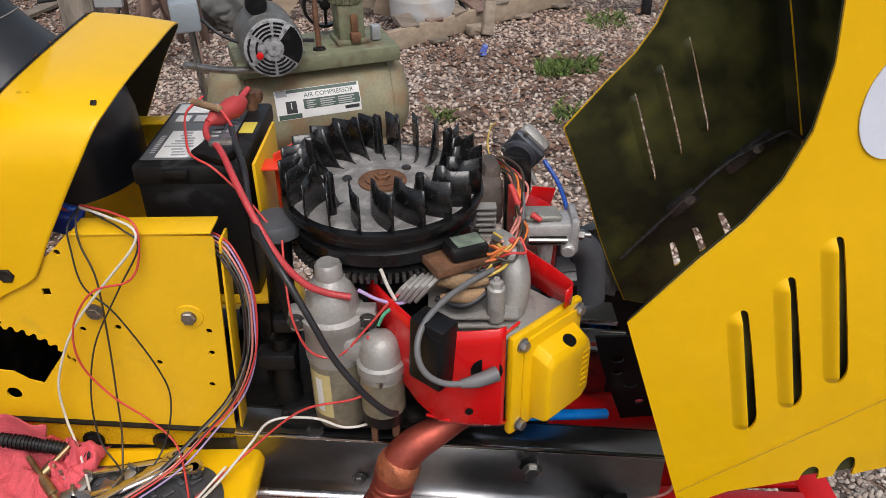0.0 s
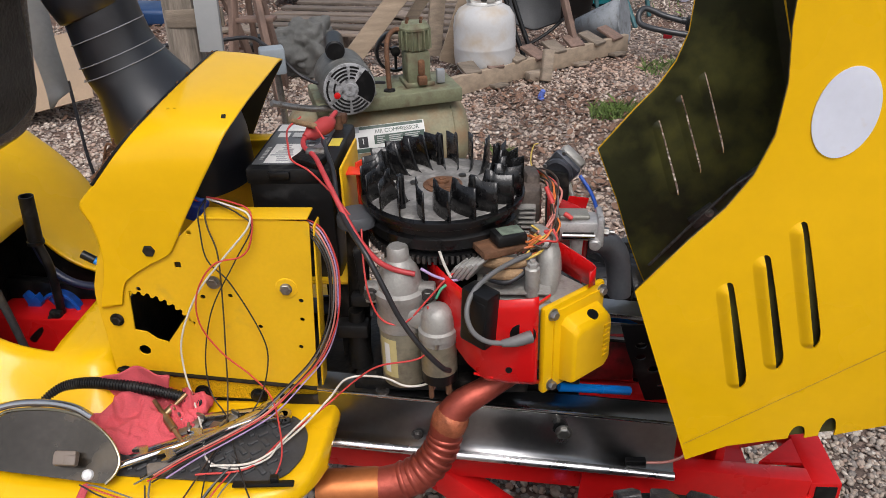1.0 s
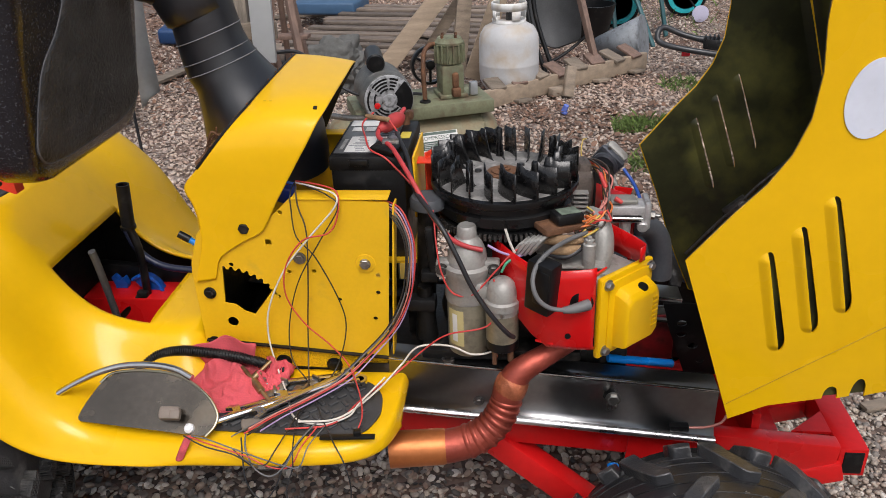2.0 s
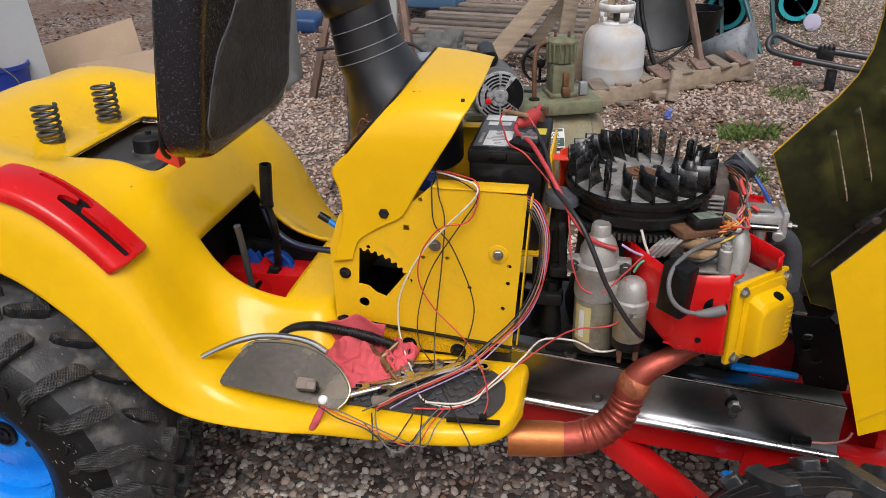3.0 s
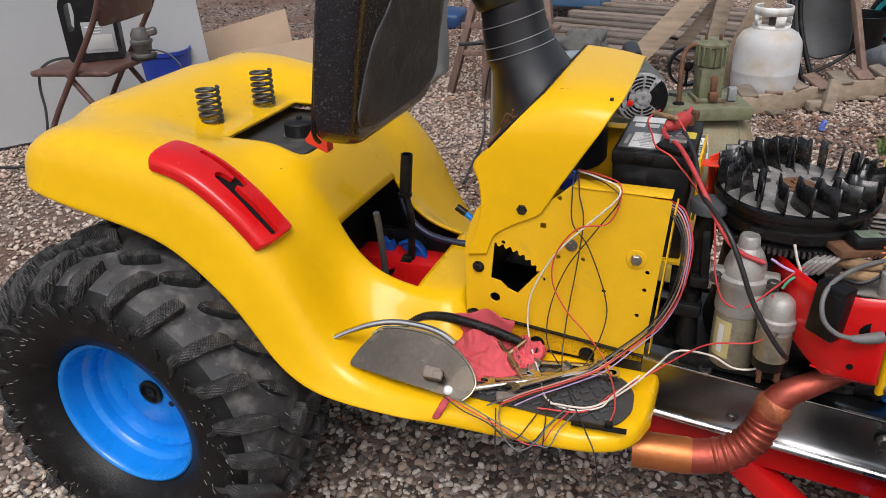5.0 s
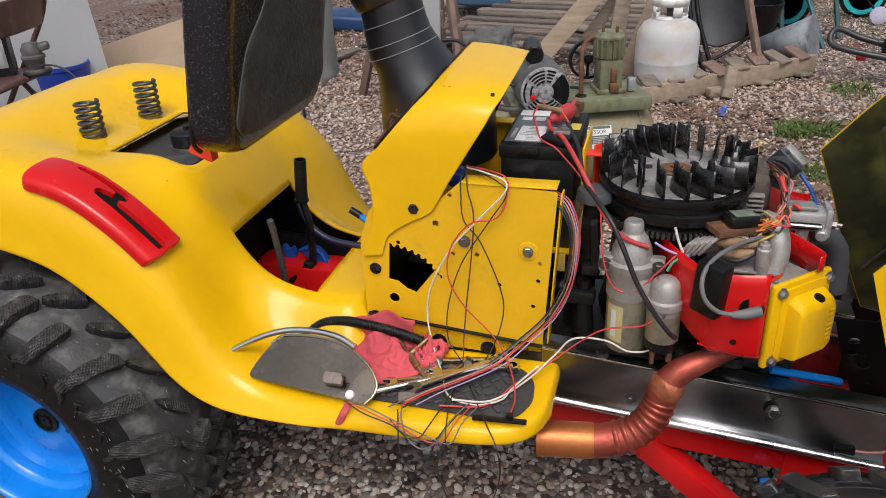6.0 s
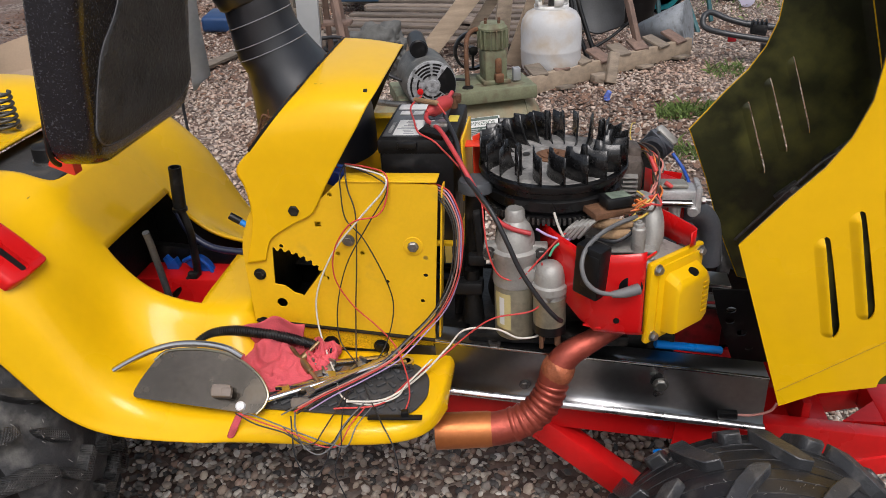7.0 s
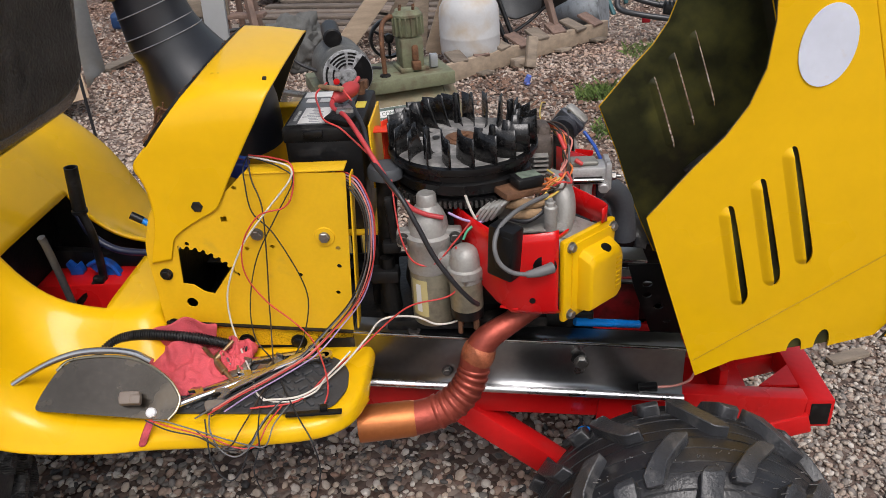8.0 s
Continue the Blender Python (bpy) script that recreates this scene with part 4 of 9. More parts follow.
    if sum(f.normal.z * f.calc_area() for f in bm.faces) < 0:
        bmesh.ops.reverse_faces(bm, faces=bm.faces)
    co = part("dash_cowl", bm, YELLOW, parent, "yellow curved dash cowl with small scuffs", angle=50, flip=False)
    # Shadow under the cowl is put into this dark inner colour.
    co.data.materials.append(mat("shaded_cowl_inside", (0.03, 0.022, 0.008), 0.6, spread=0.4, scale=14, grain=90, bump=0.1))
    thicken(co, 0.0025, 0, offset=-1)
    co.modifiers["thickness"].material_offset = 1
    left = [a for a, b in edges]
    part("cowl_hole", box(-0.3545, 0.792, 0.9155, 0.006, 0.006, 0.003, 0.0005, (35, -4, 0)), BLACK_GREASY, co, "square punched hole")
    part("scuff", join(*[box(-0.437 + 0.009 * i, 0.806 + 0.001 * i, 0.9235 - 0.0005 * i, 0.0045 - 0.001 * i, 0.0007, 0.0011, 0, (25, 0, 8 * i)) for i in range(3)]), YELLOW_WORN, co)
    part("trim_edge", tube([(a[0] - 0.002, a[1], a[2] - 0.001) for a in left[8:16]], 0.0026, 8), BLACK_DUSTY, co, "dark worn cowl edge")
    rust = random.Random(12)
    chips = []
    for k in range(26):
        f = rust.uniform(8, 14.5)
        i = int(f)
        p = Vector(left[i]).lerp(Vector(left[i + 1]), f - i)
        chips.append(box(p.x - 0.003, p.y - 0.001, p.z + 0.002, rust.uniform(0.0015, 0.006), rust.uniform(0.001, 0.0028), 0.0025, 0.0006, (0, -50, rust.uniform(-30, 30)), 1))
    tagged(part("edge_rust", join(*chips), RUST, co, "rusty flakes along the edge"), kind="stuff")
    part("latch_wire", join(tube([(-0.548, 0.762, 0.835), (-0.532, 0.772, 0.850), (-0.524, 0.776, 0.868), (-0.512, 0.782, 0.880)], 0.0035, 6), tube([(-0.528, 0.772, 0.862), (-0.518, 0.772, 0.884), (-0.506, 0.775, 0.878), (-0.494, 0.778, 0.886)], 0.0018, 6), tube([(-0.512, 0.776, 0.873), (-0.508, 0.772, 0.892)], 0.0015, 6)), RUST, co, "rusty wire latch")
    return tw


def frame_rails(parent):
    """The black channel with polished edges on each side, and the red tube frame below it."""
    drop = -0.095  # fall towards the front
    for sign, name in ((1, "side_channel"), (-1, "side_channel")):
        y0 = 0.742
        rows = []
        for x in (-0.58, -0.262, 0.296):
            z = 0.486 + (x + 0.256) * drop
            pr = [(x, y0 + 0.048, z + 0.002), (x, y0 + 0.006, z + 0.002), (x, y0 + 0.001, z), (x, y0 + 0.003, z - 0.003), (x, y0 + 0.002, z - 0.078), (x, y0 - 0.004, z - 0.086), (x, y0 - 0.012, z - 0.090), (x, y0 - 0.013, z - 0.096), (x, y0 + 0.0, z - 0.098)]
            rows.append([(a, y if sign > 0 else 2 * CX - y, b) for a, y, b in pr])
        ch = part(name, surface(rows[1:]), RAIL_METAL, parent, "dull polished steel side channel, reflecting", angle=40)
        thicken(ch, 0.003)
        z = lambda x: 0.486 + (x + 0.256) * drop
        ys = (lambda y: y) if sign > 0 else (lambda y: 2 * CX - y)
        part("polished_edge", tube([(-0.262, ys(y0 - 0.012), z(-0.262) - 0.092), (0.296, ys(y0 - 0.012), z(0.296) - 0.092)], 0.0070, 12, 1, smooth=False), mat("bright_steel_edge", (0.75, 0.755, 0.77), 0.3, metal=1.0, spread=0.1, scale=20), ch, "bright polished lower edge")
        part("upper_edge", beam((-0.262, ys(y0 + 0.001), z(-0.262) + 0.0015), (0.296, ys(y0 + 0.001), z(0.296) + 0.0025), 0.006, 0.005, 0.002), CHROME, ch)
        part("channel_top", beam((-0.58, ys(y0 + 0.028), z(-0.58) - 0.001), (0.296, ys(y0 + 0.028), z(0.296) - 0.001), 0.050, 0.003, 0.0008), BLACK_GREASY, ch, "black greasy top flange")
        part("channel_web", beam((-0.9, ys(y0 + 0.02), z(-0.9) - 0.05), (0.296, ys(y0 + 0.02), z(0.296) - 0.05), 0.02, 0.09, 0.002), BLACK_PAINT, ch)
        for bx, bz in ((0.122, 0.416), (-0.108, 0.404)):
            part("bolt", bolt((bx, ys(y0), bz), (0, -sign, 0), 0.010 if bx > 0 else 0.007, 0.007), STEEL if bx > 0 else DARK_STEEL, ch)
        part("cross_bolt", lathe((-0.16, ys(0.752), 0.4795), (-0.16, ys(0.752), 0.52), [(0.011, 0), (0.011, 0.005), (0.006, 0.005), (0.006, 0.001), (0.001, 0.001)], 12), DARK_STEEL, ch)
        # red frame
        fz = lambda x: 0.363 + (x + 0.264) * -0.083
        fr = part("frame_rail", beam((-1.2, ys(0.781), fz(-1.2) - 0.022), (0.523, ys(0.781), fz(0.523) - 0.022), 0.032, 0.06, 0.004), RED, parent, "red painted square-tube frame rail")
        part("splice_plate", beam((0.155, ys(0.762), fz(0.155) - 0.036), (0.298, ys(0.762), fz(0.298) - 0.036), 0.004, 0.085, 0.001), RED, fr)
        for k in range(2):
            for q in range(2):
                part("rivet", lathe((0.19 + 0.075 * k + 0.018 * q, ys(0.7605), fz(0.22) - 0.0), (0.19 + 0.075 * k + 0.018 * q, ys(0.74), fz(0.22) - 0.0), [(0.006, 0), (0.004, 0.003), (0.001, 0.003)], 10), RED, fr)
        part("brace", beam((-0.12, ys(0.785), 0.32), (0.10, ys(0.76), 0.155), 0.045, 0.048, 0.004), RED, fr, "red diagonal brace")
        part("front_brace", beam((0.40, ys(0.785), 0.212), (0.535, ys(0.785), 0.252), 0.05, 0.040, 0.004), RED, fr)
        # open tube end
        part("tube_end", box(0.551, ys(0.7685), 0.268, 0.034, 0.003, 0.046, 0.001), BLACK_PAINT, fr, "dark open end of the tube")
    part("cross_member", beam((0.550, 0.769, 0.268), (0.550, 0.981, 0.268), 0.05, 0.060, 0.003), RED, parent, "red cross member")
    part("belly_plate", box(0.0, CX, 0.30, 0.9, 0.13, 0.006, 0.001, (0, 5, 0)), RED, parent, "red lower plate")
    part("front_axle", beam((0.27, 0.55, 0.2), (0.27, 1.2, 0.2), 0.05, 0.05, 0.004), RED, parent, "red front axle")
    part("rear_axle", cyl((-1.16, 0.6, 0.335), (-1.16, 1.15, 0.335), 0.03), BLACK_GREASY, parent)
    part("steering_link", tube([(0.13, 0.74, 0.27), (0.135, 0.72, 0.2), (0.14, 0.70, 0.12)], 0.011, 10), BLUE, parent, "blue painted steering link")
    part("tie_rod", cyl((0.115, 0.797, 0.4610), (0.236, 0.836, 0.425), 0.0075, n=16, bev=0.002), BLUE, parent, "blue painted rod")


tractor = thing("garden_tractor", -0.4, CX, 0.0, "yellow garden tractor with red frame, hood tipped open for engine work", "tractor")
body_shell(tractor)
hood(tractor)
tower(tractor)
frame_rails(tractor)
for sgn in (1, -1):
    ys = (lambda y: y) if sgn > 0 else (lambda y: 2 * CX - y)
    wheel(tractor, -1.163, ys(0.563), 0.335, 0.335, 0.29, 0.143, 12, "chunky black rear tyre on a blue rim", dish=0.098, side=sgn)
    wheel(tractor, 0.245, ys(0.50), 0.24, 0.242, 0.21, 0.11, 12, "chunky black front tyre", side=sgn, chunky=True)

# ---- engine ----


def engine():
    eng = thing("engine", -0.07, CX, 0.45, "dusty small vertical-shaft engine with red shroud and open cooling fan", "engine")
    c = Vector((-0.066, 0.885, 0.0))
    up = lambda z: (c.x, c.y, z)
    fly = part("flywheel", lathe(up(0.70), up(1.0), [(0.111, 0), (0.115, 0.012), (0.108, 0.014), (0.117, 0.022), (0.118, 0.038), (0.112, 0.042), (0.112, 0.050), (0.123, 0.056), (0.125, 0.062), (0.1245, 0.067), (0.119, 0.069), (0.05, 0.067), (0.001, 0.067)], 72), mat("glossy_black_plastic", (0.007, 0.007, 0.0075), 0.3, spread=0.3, scale=14, grain=160, bump=0.05), eng, "black plastic cooling fan on the flywheel", angle=30)
    part("fan_floor", lathe(up(0.7675), up(1.0), [(0.118, 0), (0.115, 0.0022), (0.06, 0.003), (0.055, 0.004), (0.04, 0.005), (0.001, 0.005)], 64), FAN_FLOOR, fly, "dust-covered fan floor", angle=30)
    part("fan_washer", lathe(up(0.772), up(1.0), [(0.030, 0), (0.030, 0.003), (0.022, 0.004), (0.022, 0.006), (0.010, 0.006), (0.001, 0.006)], 28), RUST, fly, "rusty washer")
    part("fan_nut", lathe(up(0.778), up(1.0), [(0.010, 0), (0.010, 0.004), (0.006, 0.005), (0.006, 0.007), (0.001, 0.007)], 6), RUST, fly, "rusty nut")
    rows = []
    for i in range(21):
        f = i / 20
        rr = 0.066 + 0.057 * f
        a = 0.0 + 0.30 * f ** 1.35
        rise = 0.052 * min(1.0, max(0.0, f - 0.04) / 0.36) ** 1.9
        fall = 0.007 * max(0.0, min(1.0, (f - 0.56) / 0.10)) ** 0.7
        top = 0.002 + rise - fall
        rows.append([(rr * math.cos(a), rr * math.sin(a), z) for z in (0, top * 0.5, top)])
    bm = surface(rows)
    me = bpy.data.meshes.new("fan_blade")
    bm.to_mesh(me)
    bm.free()
    finish(me, 12)
    me.materials.append(FAN)
    o = origin_of(fly)
    for i in range(21):
        ob = new("fan_blade", me)
        ob.parent = fly
        ob.matrix_basis = Matrix.Translation(Vector(up(0.7685)) - o) @ Matrix.Rotation(2 * math.pi * (i + 0.3) / 21, 4, "Z")
        thicken(ob, 0.0019, offset=0)
        if i % 4 == 1:
            q = 2 * math.pi * (i + 0.3) / 21 + 0.105
            px, py = c.x + 0.092 * math.cos(q), c.y + 0.092 * math.sin(q)
            part("fan_post", lathe((px, py, 0.769), (px, py, 1), [(0.0062, 0), (0.0058, 0.050), (0.0048, 0.052), (0.0034, 0.0515), (0.001, 0.049)], 14), FAN, fly)
    for a, r in ((0.9, 0.045), (3.0, 0.045), (5.1, 0.045)):
        part("fan_screw", lathe((c.x + r * math.cos(a), c.y + r * math.sin(a), 0.771), (c.x + r * math.cos(a), c.y + r * math.sin(a), 1), [(0.006, 0), (0.006, 0.005), (0.001, 0.006)], 6), DARK_STEEL, fly)
    teeth = []
    for i in range(90):
        a = 2 * math.pi * i / 90
        teeth.append(box(c.x + 0.1175 * math.cos(a), c.y + 0.1175 * math.sin(a), 0.706, 0.006, 0.0042, 0.010, 0, (0, 0, math.degrees(a))))
    part("ring_gear", join(*teeth), DARK_STEEL, eng, "dark steel starter ring gear", angle=20)
    # crankcase and sump
    part("crankcase", join(lathe(up(0.50), up(1), [(0.11, 0), (0.115, 0.02), (0.108, 0.05), (0.10, 0.12), (0.095, 0.19), (0.001, 0.19)], 32), box(-0.07, 0.87, 0.49, 0.27, 0.23, 0.02, 0.004), box(-0.02, 0.83, 0.57, 0.12, 0.12, 0.11, 0.01)), BLACK_GREASY, eng, "greasy dark crankcase")
    part("engine_pan", join(box(-0.08, 0.905, 0.44, 0.46, 0.20, 0.07, 0.006), box(-0.08, 1.0, 0.40, 0.46, 0.008, 0.20, 0.002)), BLACK_GREASY, eng, "black greasy mounting pan")
    # starter motor
    s = Vector((-0.124, 0.770, 0))
    st = part("starter_motor", lathe((s.x, s.y, 0.497), (s.x, s.y, 1), [(0.030, 0), (0.0345, 0.004), (0.0355, 0.012), (0.0355, 0.098), (0.034, 0.101), (0.001, 0.101)], 36), mat("dull_gold_steel", (0.33, 0.3, 0.22), 0.42, metal=0.6, spread=0.2, scale=14, grain=180, bump=0.1, dirt=(0.15, 0.13, 0.1), dirt_amount=0.2), eng, "dull steel starter motor with printed label")
    part("nose", lathe((s.x, s.y, 0.598), (s.x, s.y, 1), [(0.037, 0), (0.038, 0.006), (0.036, 0.045), (0.039, 0.05), (0.039, 0.062), (0.033, 0.066), (0.031, 0.085), (0.023, 0.105), (0.0165, 0.112), (0.0155, 0.128), (0.013, 0.131), (0.001, 0.129)], 36), CAST, st, "cast aluminium starter nose")
    for dx in (0.038, -0.036):
        part("mount_ear", box(s.x + dx, s.y - 0.005, 0.655, 0.03, 0.02, 0.03, 0.004), CAST, st)
    for dx in (0.043, -0.041):
        part("bolt", bolt((s.x + dx, s.y - 0.0165, 0.657), (0, -1, 0), 0.008, 0.007), DARK_STEEL, st)
    lab = surface([[(s.x + 0.0359 * math.cos(a), s.y + 0.0359 * math.sin(a), z) for a in [radians(210 + 50 * k / 8) for k in range(9)]] for z in (0.52, 0.588)])
    part("label", lab, LABEL_GOLD, st, "pale printed label", angle=60)
    part("label_print", surface([[(s.x + 0.0362 * math.cos(a), s.y + 0.0362 * math.sin(a), z) for a in [radians(226 + 16 * k / 4) for k in range(5)]] for z in (0.528, 0.58)]), LABEL_WHITE, st, angle=60)
    q = Vector((-0.067, 0.735, 0))
    so = part("solenoid", lathe((q.x, q.y, 0.528), (q.x, q.y, 1), [(0.02, 0), (0.0255, 0.003), (0.0262, 0.01), (0.0262, 0.072), (0.0290, 0.074), (0.0290, 0.086), (0.0250, 0.089), (0.0238, 0.104), (0.0200, 0.117), (0.0120, 0.123), (0.001, 0.124)], 32), CAST, eng, "cast aluminium starter solenoid")
    part("can", lathe((q.x, q.y, 0.542), (q.x, q.y, 1), [(0.0268, 0), (0.0268, 0.05), (0.001, 0.05)], 32), mat("dull_gold_steel", (0.33, 0.3, 0.22)), so, "dull zinc-plated can")
    part("end_cap", lathe((q.x, q.y, 0.522), (q.x, q.y, 1), [(0.022, 0), (0.0272, 0.004), (0.0272, 0.02), (0.001, 0.02)], 28), BLACK_PLASTIC, so, "black plastic end cap")
    part("link_web", box((s.x + q.x) / 2 + 0.004, 0.750, 0.62, 0.05, 0.03, 0.03, 0.008, (0, 20, 0)), CAST, so)
    for k in range(3):
        a = radians(200 + 70 * k)
        part("screw", cyl((q.x + 0.026 * math.cos(a), q.y + 0.026 * math.sin(a), 0.594), (q.x + 0.026 * math.cos(a), q.y + 0.026 * math.sin(a), 0.614), 0.003, n=8), STEEL, so)
    part("terminal", join(cyl((q.x - 0.012, q.y - 0.018, 0.50), (q.x - 0.012, q.y - 0.018, 0.526), 0.004, n=8), cyl((q.x + 0.014, q.y - 0.014, 0.505), (q.x + 0.014, q.y - 0.014, 0.526), 0.005, n=8)), RUST, so, "copper terminal stud")
    # red shroud: sheet bent round the cylinder
    wrap = [(-0.088, 0.80), (-0.05, 0.742), (-0.022, 0.705), (0.0, 0.69), (0.03, 0.684), (0.066, 0.682), (0.075, 0.685)]
    rows = []
    for x, y in wrap:
        f = (x + 0.088) / 0.163
        zt = 0.700 - 0.008 * math.sin(f * 3.1)
        zb = 0.602 - 0.052 * min(1, f * 1.9)
        rows.append([(x, y, zt), (x, y, zt - 0.02), (x, y, (zt + zb) / 2), (x, y, zb + 0.012), (x + 0.004, y + 0.005, zb + 0.003), (x + 0.006, y + 0.016, zb)])
    sh = part("shroud", surface(rows), RED_GLOSS, eng, "glossy red sheet-metal cylinder shroud", angle=45)
    thicken(sh, 0.002)
    b2 = [(0.073, 0.684), (0.10, 0.76), (0.15, 0.88), (0.16, 0.905), (0.145, 0.935), (0.10, 0.99)]
    rows = [[(x, y, 0.722 - 0.01 * i / 5), (x, y, 0.66), (x, y, 0.60)] for i, (x, y) in enumerate(b2)]
    thicken(part("rear_shroud", surface(rows[2:]), RED_GLOSS, sh, "red shroud wall with a folded tab", angle=45), 0.002)
    wall_rows = [[(x, y, 0.7005), (x, y, (0.70 + zb) / 2), (x, y, zb)] for x, y, zb in ((0.088, 0.872, 0.655), (0.100, 0.855, 0.655), (0.112, 0.838, 0.655), (0.136, 0.803, 0.657), (0.152, 0.778, 0.662), (0.1565, 0.769, 0.668), (0.158, 0.762, 0.674), (0.1565, 0.756, 0.676), (0.148, 0.747, 0.676))]
    thicken(part("side_wall", surface(wall_rows), RED_GLOSS, sh, "red shroud side wall", angle=45), 0.002)
    part("shroud_tab", box(0.080, 0.699, 0.682, 0.030, 0.003, 0.012, 0.001, (30, -12, 40)), RED_GLOSS, sh)
    part("shroud_hole", lathe((0.036, 0.6815, 0.580), (0.036, 0.66, 0.580), [(0.0048, 0), (0.0048, 0.0012), (0.001, 0.0012)], 14), BLACK_PAINT, sh)
    part("plug_recess", lathe((0.055, 0.6815, 0.640), (0.055, 0.66, 0.640), [(0.018, 0), (0.018, 0.0006), (0.001, 0.0006)], 20), BLACK_PAINT, sh)
    part("pressed_bar", box(0.0, 0.6905, 0.562, 0.03, 0.003, 0.004, 0.001, (0, 0, -20)), RED_GLOSS, sh)
    part("pressed_bar", box(-0.045, 0.733, 0.60, 0.02, 0.003, 0.012, 0.001, (0, 10, -52)), RED_GLOSS, sh)
    for k in range(7):
        part("cylinder_fin", box(0.042, 0.792, 0.60 + 0.012 * k, 0.105, 0.115, 0.004, 0.001), CAST, eng)
    # valve cover, facing forward
    vc = part("valve_cover", join(box(-0.004, 0, 0, 0.122, 0.011, 0.144, 0.004), box(0.002, -0.0065, 0, 0.100, 0.004, 0.125, 0.0015)), YELLOW, eng, "yellow painted valve cover with a filler hole and raised lettering")
    R = Matrix.Translation((0.1285, 0.740, 0.601)) @ Matrix.Rotation(radians(43), 4, "Z")
    o = origin_of(eng)

    def put(ob):
        ob.data.transform(Matrix.Translation(o))
        ob.data.transform(Matrix.Translation(-o) @ R)
        return ob

    put(vc)
    dome = bmesh.new()
    base = round_poly([(-0.036, -0.058), (0.036, -0.058), (0.048, -0.046), (0.048, 0.034), (0.038, 0.047), (-0.026, 0.047), (-0.036, 0.038)], 0.003, 2)
    prev = None
    for d, k, sink in ((0.0, 1.0, 0.0), (0.004, 0.99, 0.0), (0.021, 0.93, 0.004), (0.0245, 0.89, 0.007), (0.0265, 0.84, 0.009), (0.027, 0.78, 0.010)):
        ringv = [dome.verts.new((0.006 + (u - 0.006) * k, -0.007 - d, v * k - sink * (1 if v > 0 else 0.1))) for u, v in base]
        if prev:
            for i in range(len(base)):
                dome.faces.new((prev[i], prev[(i + 1) % len(base)], ringv[(i + 1) % len(base)], ringv[i]))
        prev = ringv
    dome.faces.new(prev)
    put(part("dome", dome, YELLOW, vc, angle=24))
    for u, v in ((-0.050, 0.059), (0.048, 0.059), (-0.050, -0.060), (0.048, -0.060)):
        put(part("bolt", bolt((u, -0.0055, v), (0, -1, 0), 0.0068, 0.008), STEEL, vc))
    put(part("filler_hole", lathe((0.012, -0.0225, 0.0395), (0.012, -0.0260, 0.0475), [(0.0085, 0), (0.0085, 0.0030), (0.001, 0.0030)], 16), BLACK_PAINT, vc, "dark round filler hole"))
    marks = []
    for k in range(7):
        marks.append(box(0.0315, -0.0342, 0.020 - 0.0085 * k, 0.012, 0.0022, 0.0048, 0.0008))
    for bm in marks:
        put(part("raised_mark", bm, YELLOW, vc))
    part("head", box(0.082, 0.785, 0.612, 0.10, 0.11, 0.09, 0.008, (0, 0, 45)), CAST, eng, "cast aluminium cylinder head")
    # ignition coil block and plug lead
    ci = part("ignition_coil", join(box(-0.004, 0.690, 0.665, 0.046, 0.030, 0.086, 0.004, (0, 4, -38)), box(-0.004, 0.679, 0.668, 0.030, 0.016, 0.060, 0.004, (0, 4, -38))), BLACK_PLASTIC, eng, "black ignition coil")
    part("plug_lead", tube([(0.065, 0.765, 0.719), (0.037, 0.740, 0.719), (0.008, 0.710, 0.715), (-0.013, 0.682, 0.705), (-0.020, 0.662, 0.687), (-0.013, 0.655, 0.663), (0.006, 0.657, 0.645), (0.032, 0.664, 0.637)], 0.0036, 10), GREY_WIRE, ci, "grey rubber spark plug lead")
    part("plug_boot", tube([(0.026, 0.664, 0.637), (0.045, 0.667, 0.639), (0.066, 0.676, 0.641)], 0.008, 12, radii=[0.0050, 0.0078, 0.0090]), GREY_WIRE, ci, "dusty rubber boot")
    for k in range(5):
        part("coil_fin", box(-0.008 - 0.0078 * k, 0.752 + 0.004 * k, 0.705 - 0.0035 * k, 0.005, 0.034, 0.036, 0.0012, (0, 34, -30)), CAST, eng)
    # module on its bracket
    part("bracket", box(0.024, 0.782, 0.724, 0.075, 0.046, 0.011, 0.002, (0, 2, 28)), RUST, eng, "rusty laminated bracket")
    part("pillar", box(0.0, 0.80, 0.69, 0.025, 0.025, 0.045, 0.003), CAST, eng)
    part("module", join(box(0.034, 0.782, 0.739, 0.046, 0.034, 0.017, 0.004, (0, 2, 25))), BLACK_DUSTY, eng, "black electronic module")
    part("module_print", box(0.036, 0.784, 0.7478, 0.034, 0.024, 0.0012, 0.0003, (0, 2, 25)), mat("greenish_print", (0.16, 0.2, 0.15), 0.7, spread=0.4, scale=60, grain=260), eng)
    # intake pipe and stud
    part("intake_pipe", tube([(0.085, 0.765, 0.65), (0.092, 0.775, 0.68), (0.092, 0.785, 0.705), (0.086, 0.80, 0.725), (0.075, 0.825, 0.728)], 0.016, 16, radii=[0.016, 0.018, 0.018, 0.016, 0.010]), CAST, eng, "grey cast intake pipe")
    part("head_stud", join(cyl((0.068, 0.742, 0.665), (0.068, 0.742, 0.712), 0.0105, n=16, bev=0.002), lathe((0.068, 0.742, 0.712), (0.068, 0.742, 1), [(0.008, 0), (0.008, 0.006), (0.004, 0.007), (0.004, 0.011), (0.001, 0.011)], 6)), CAST, eng, "head sleeve nut")
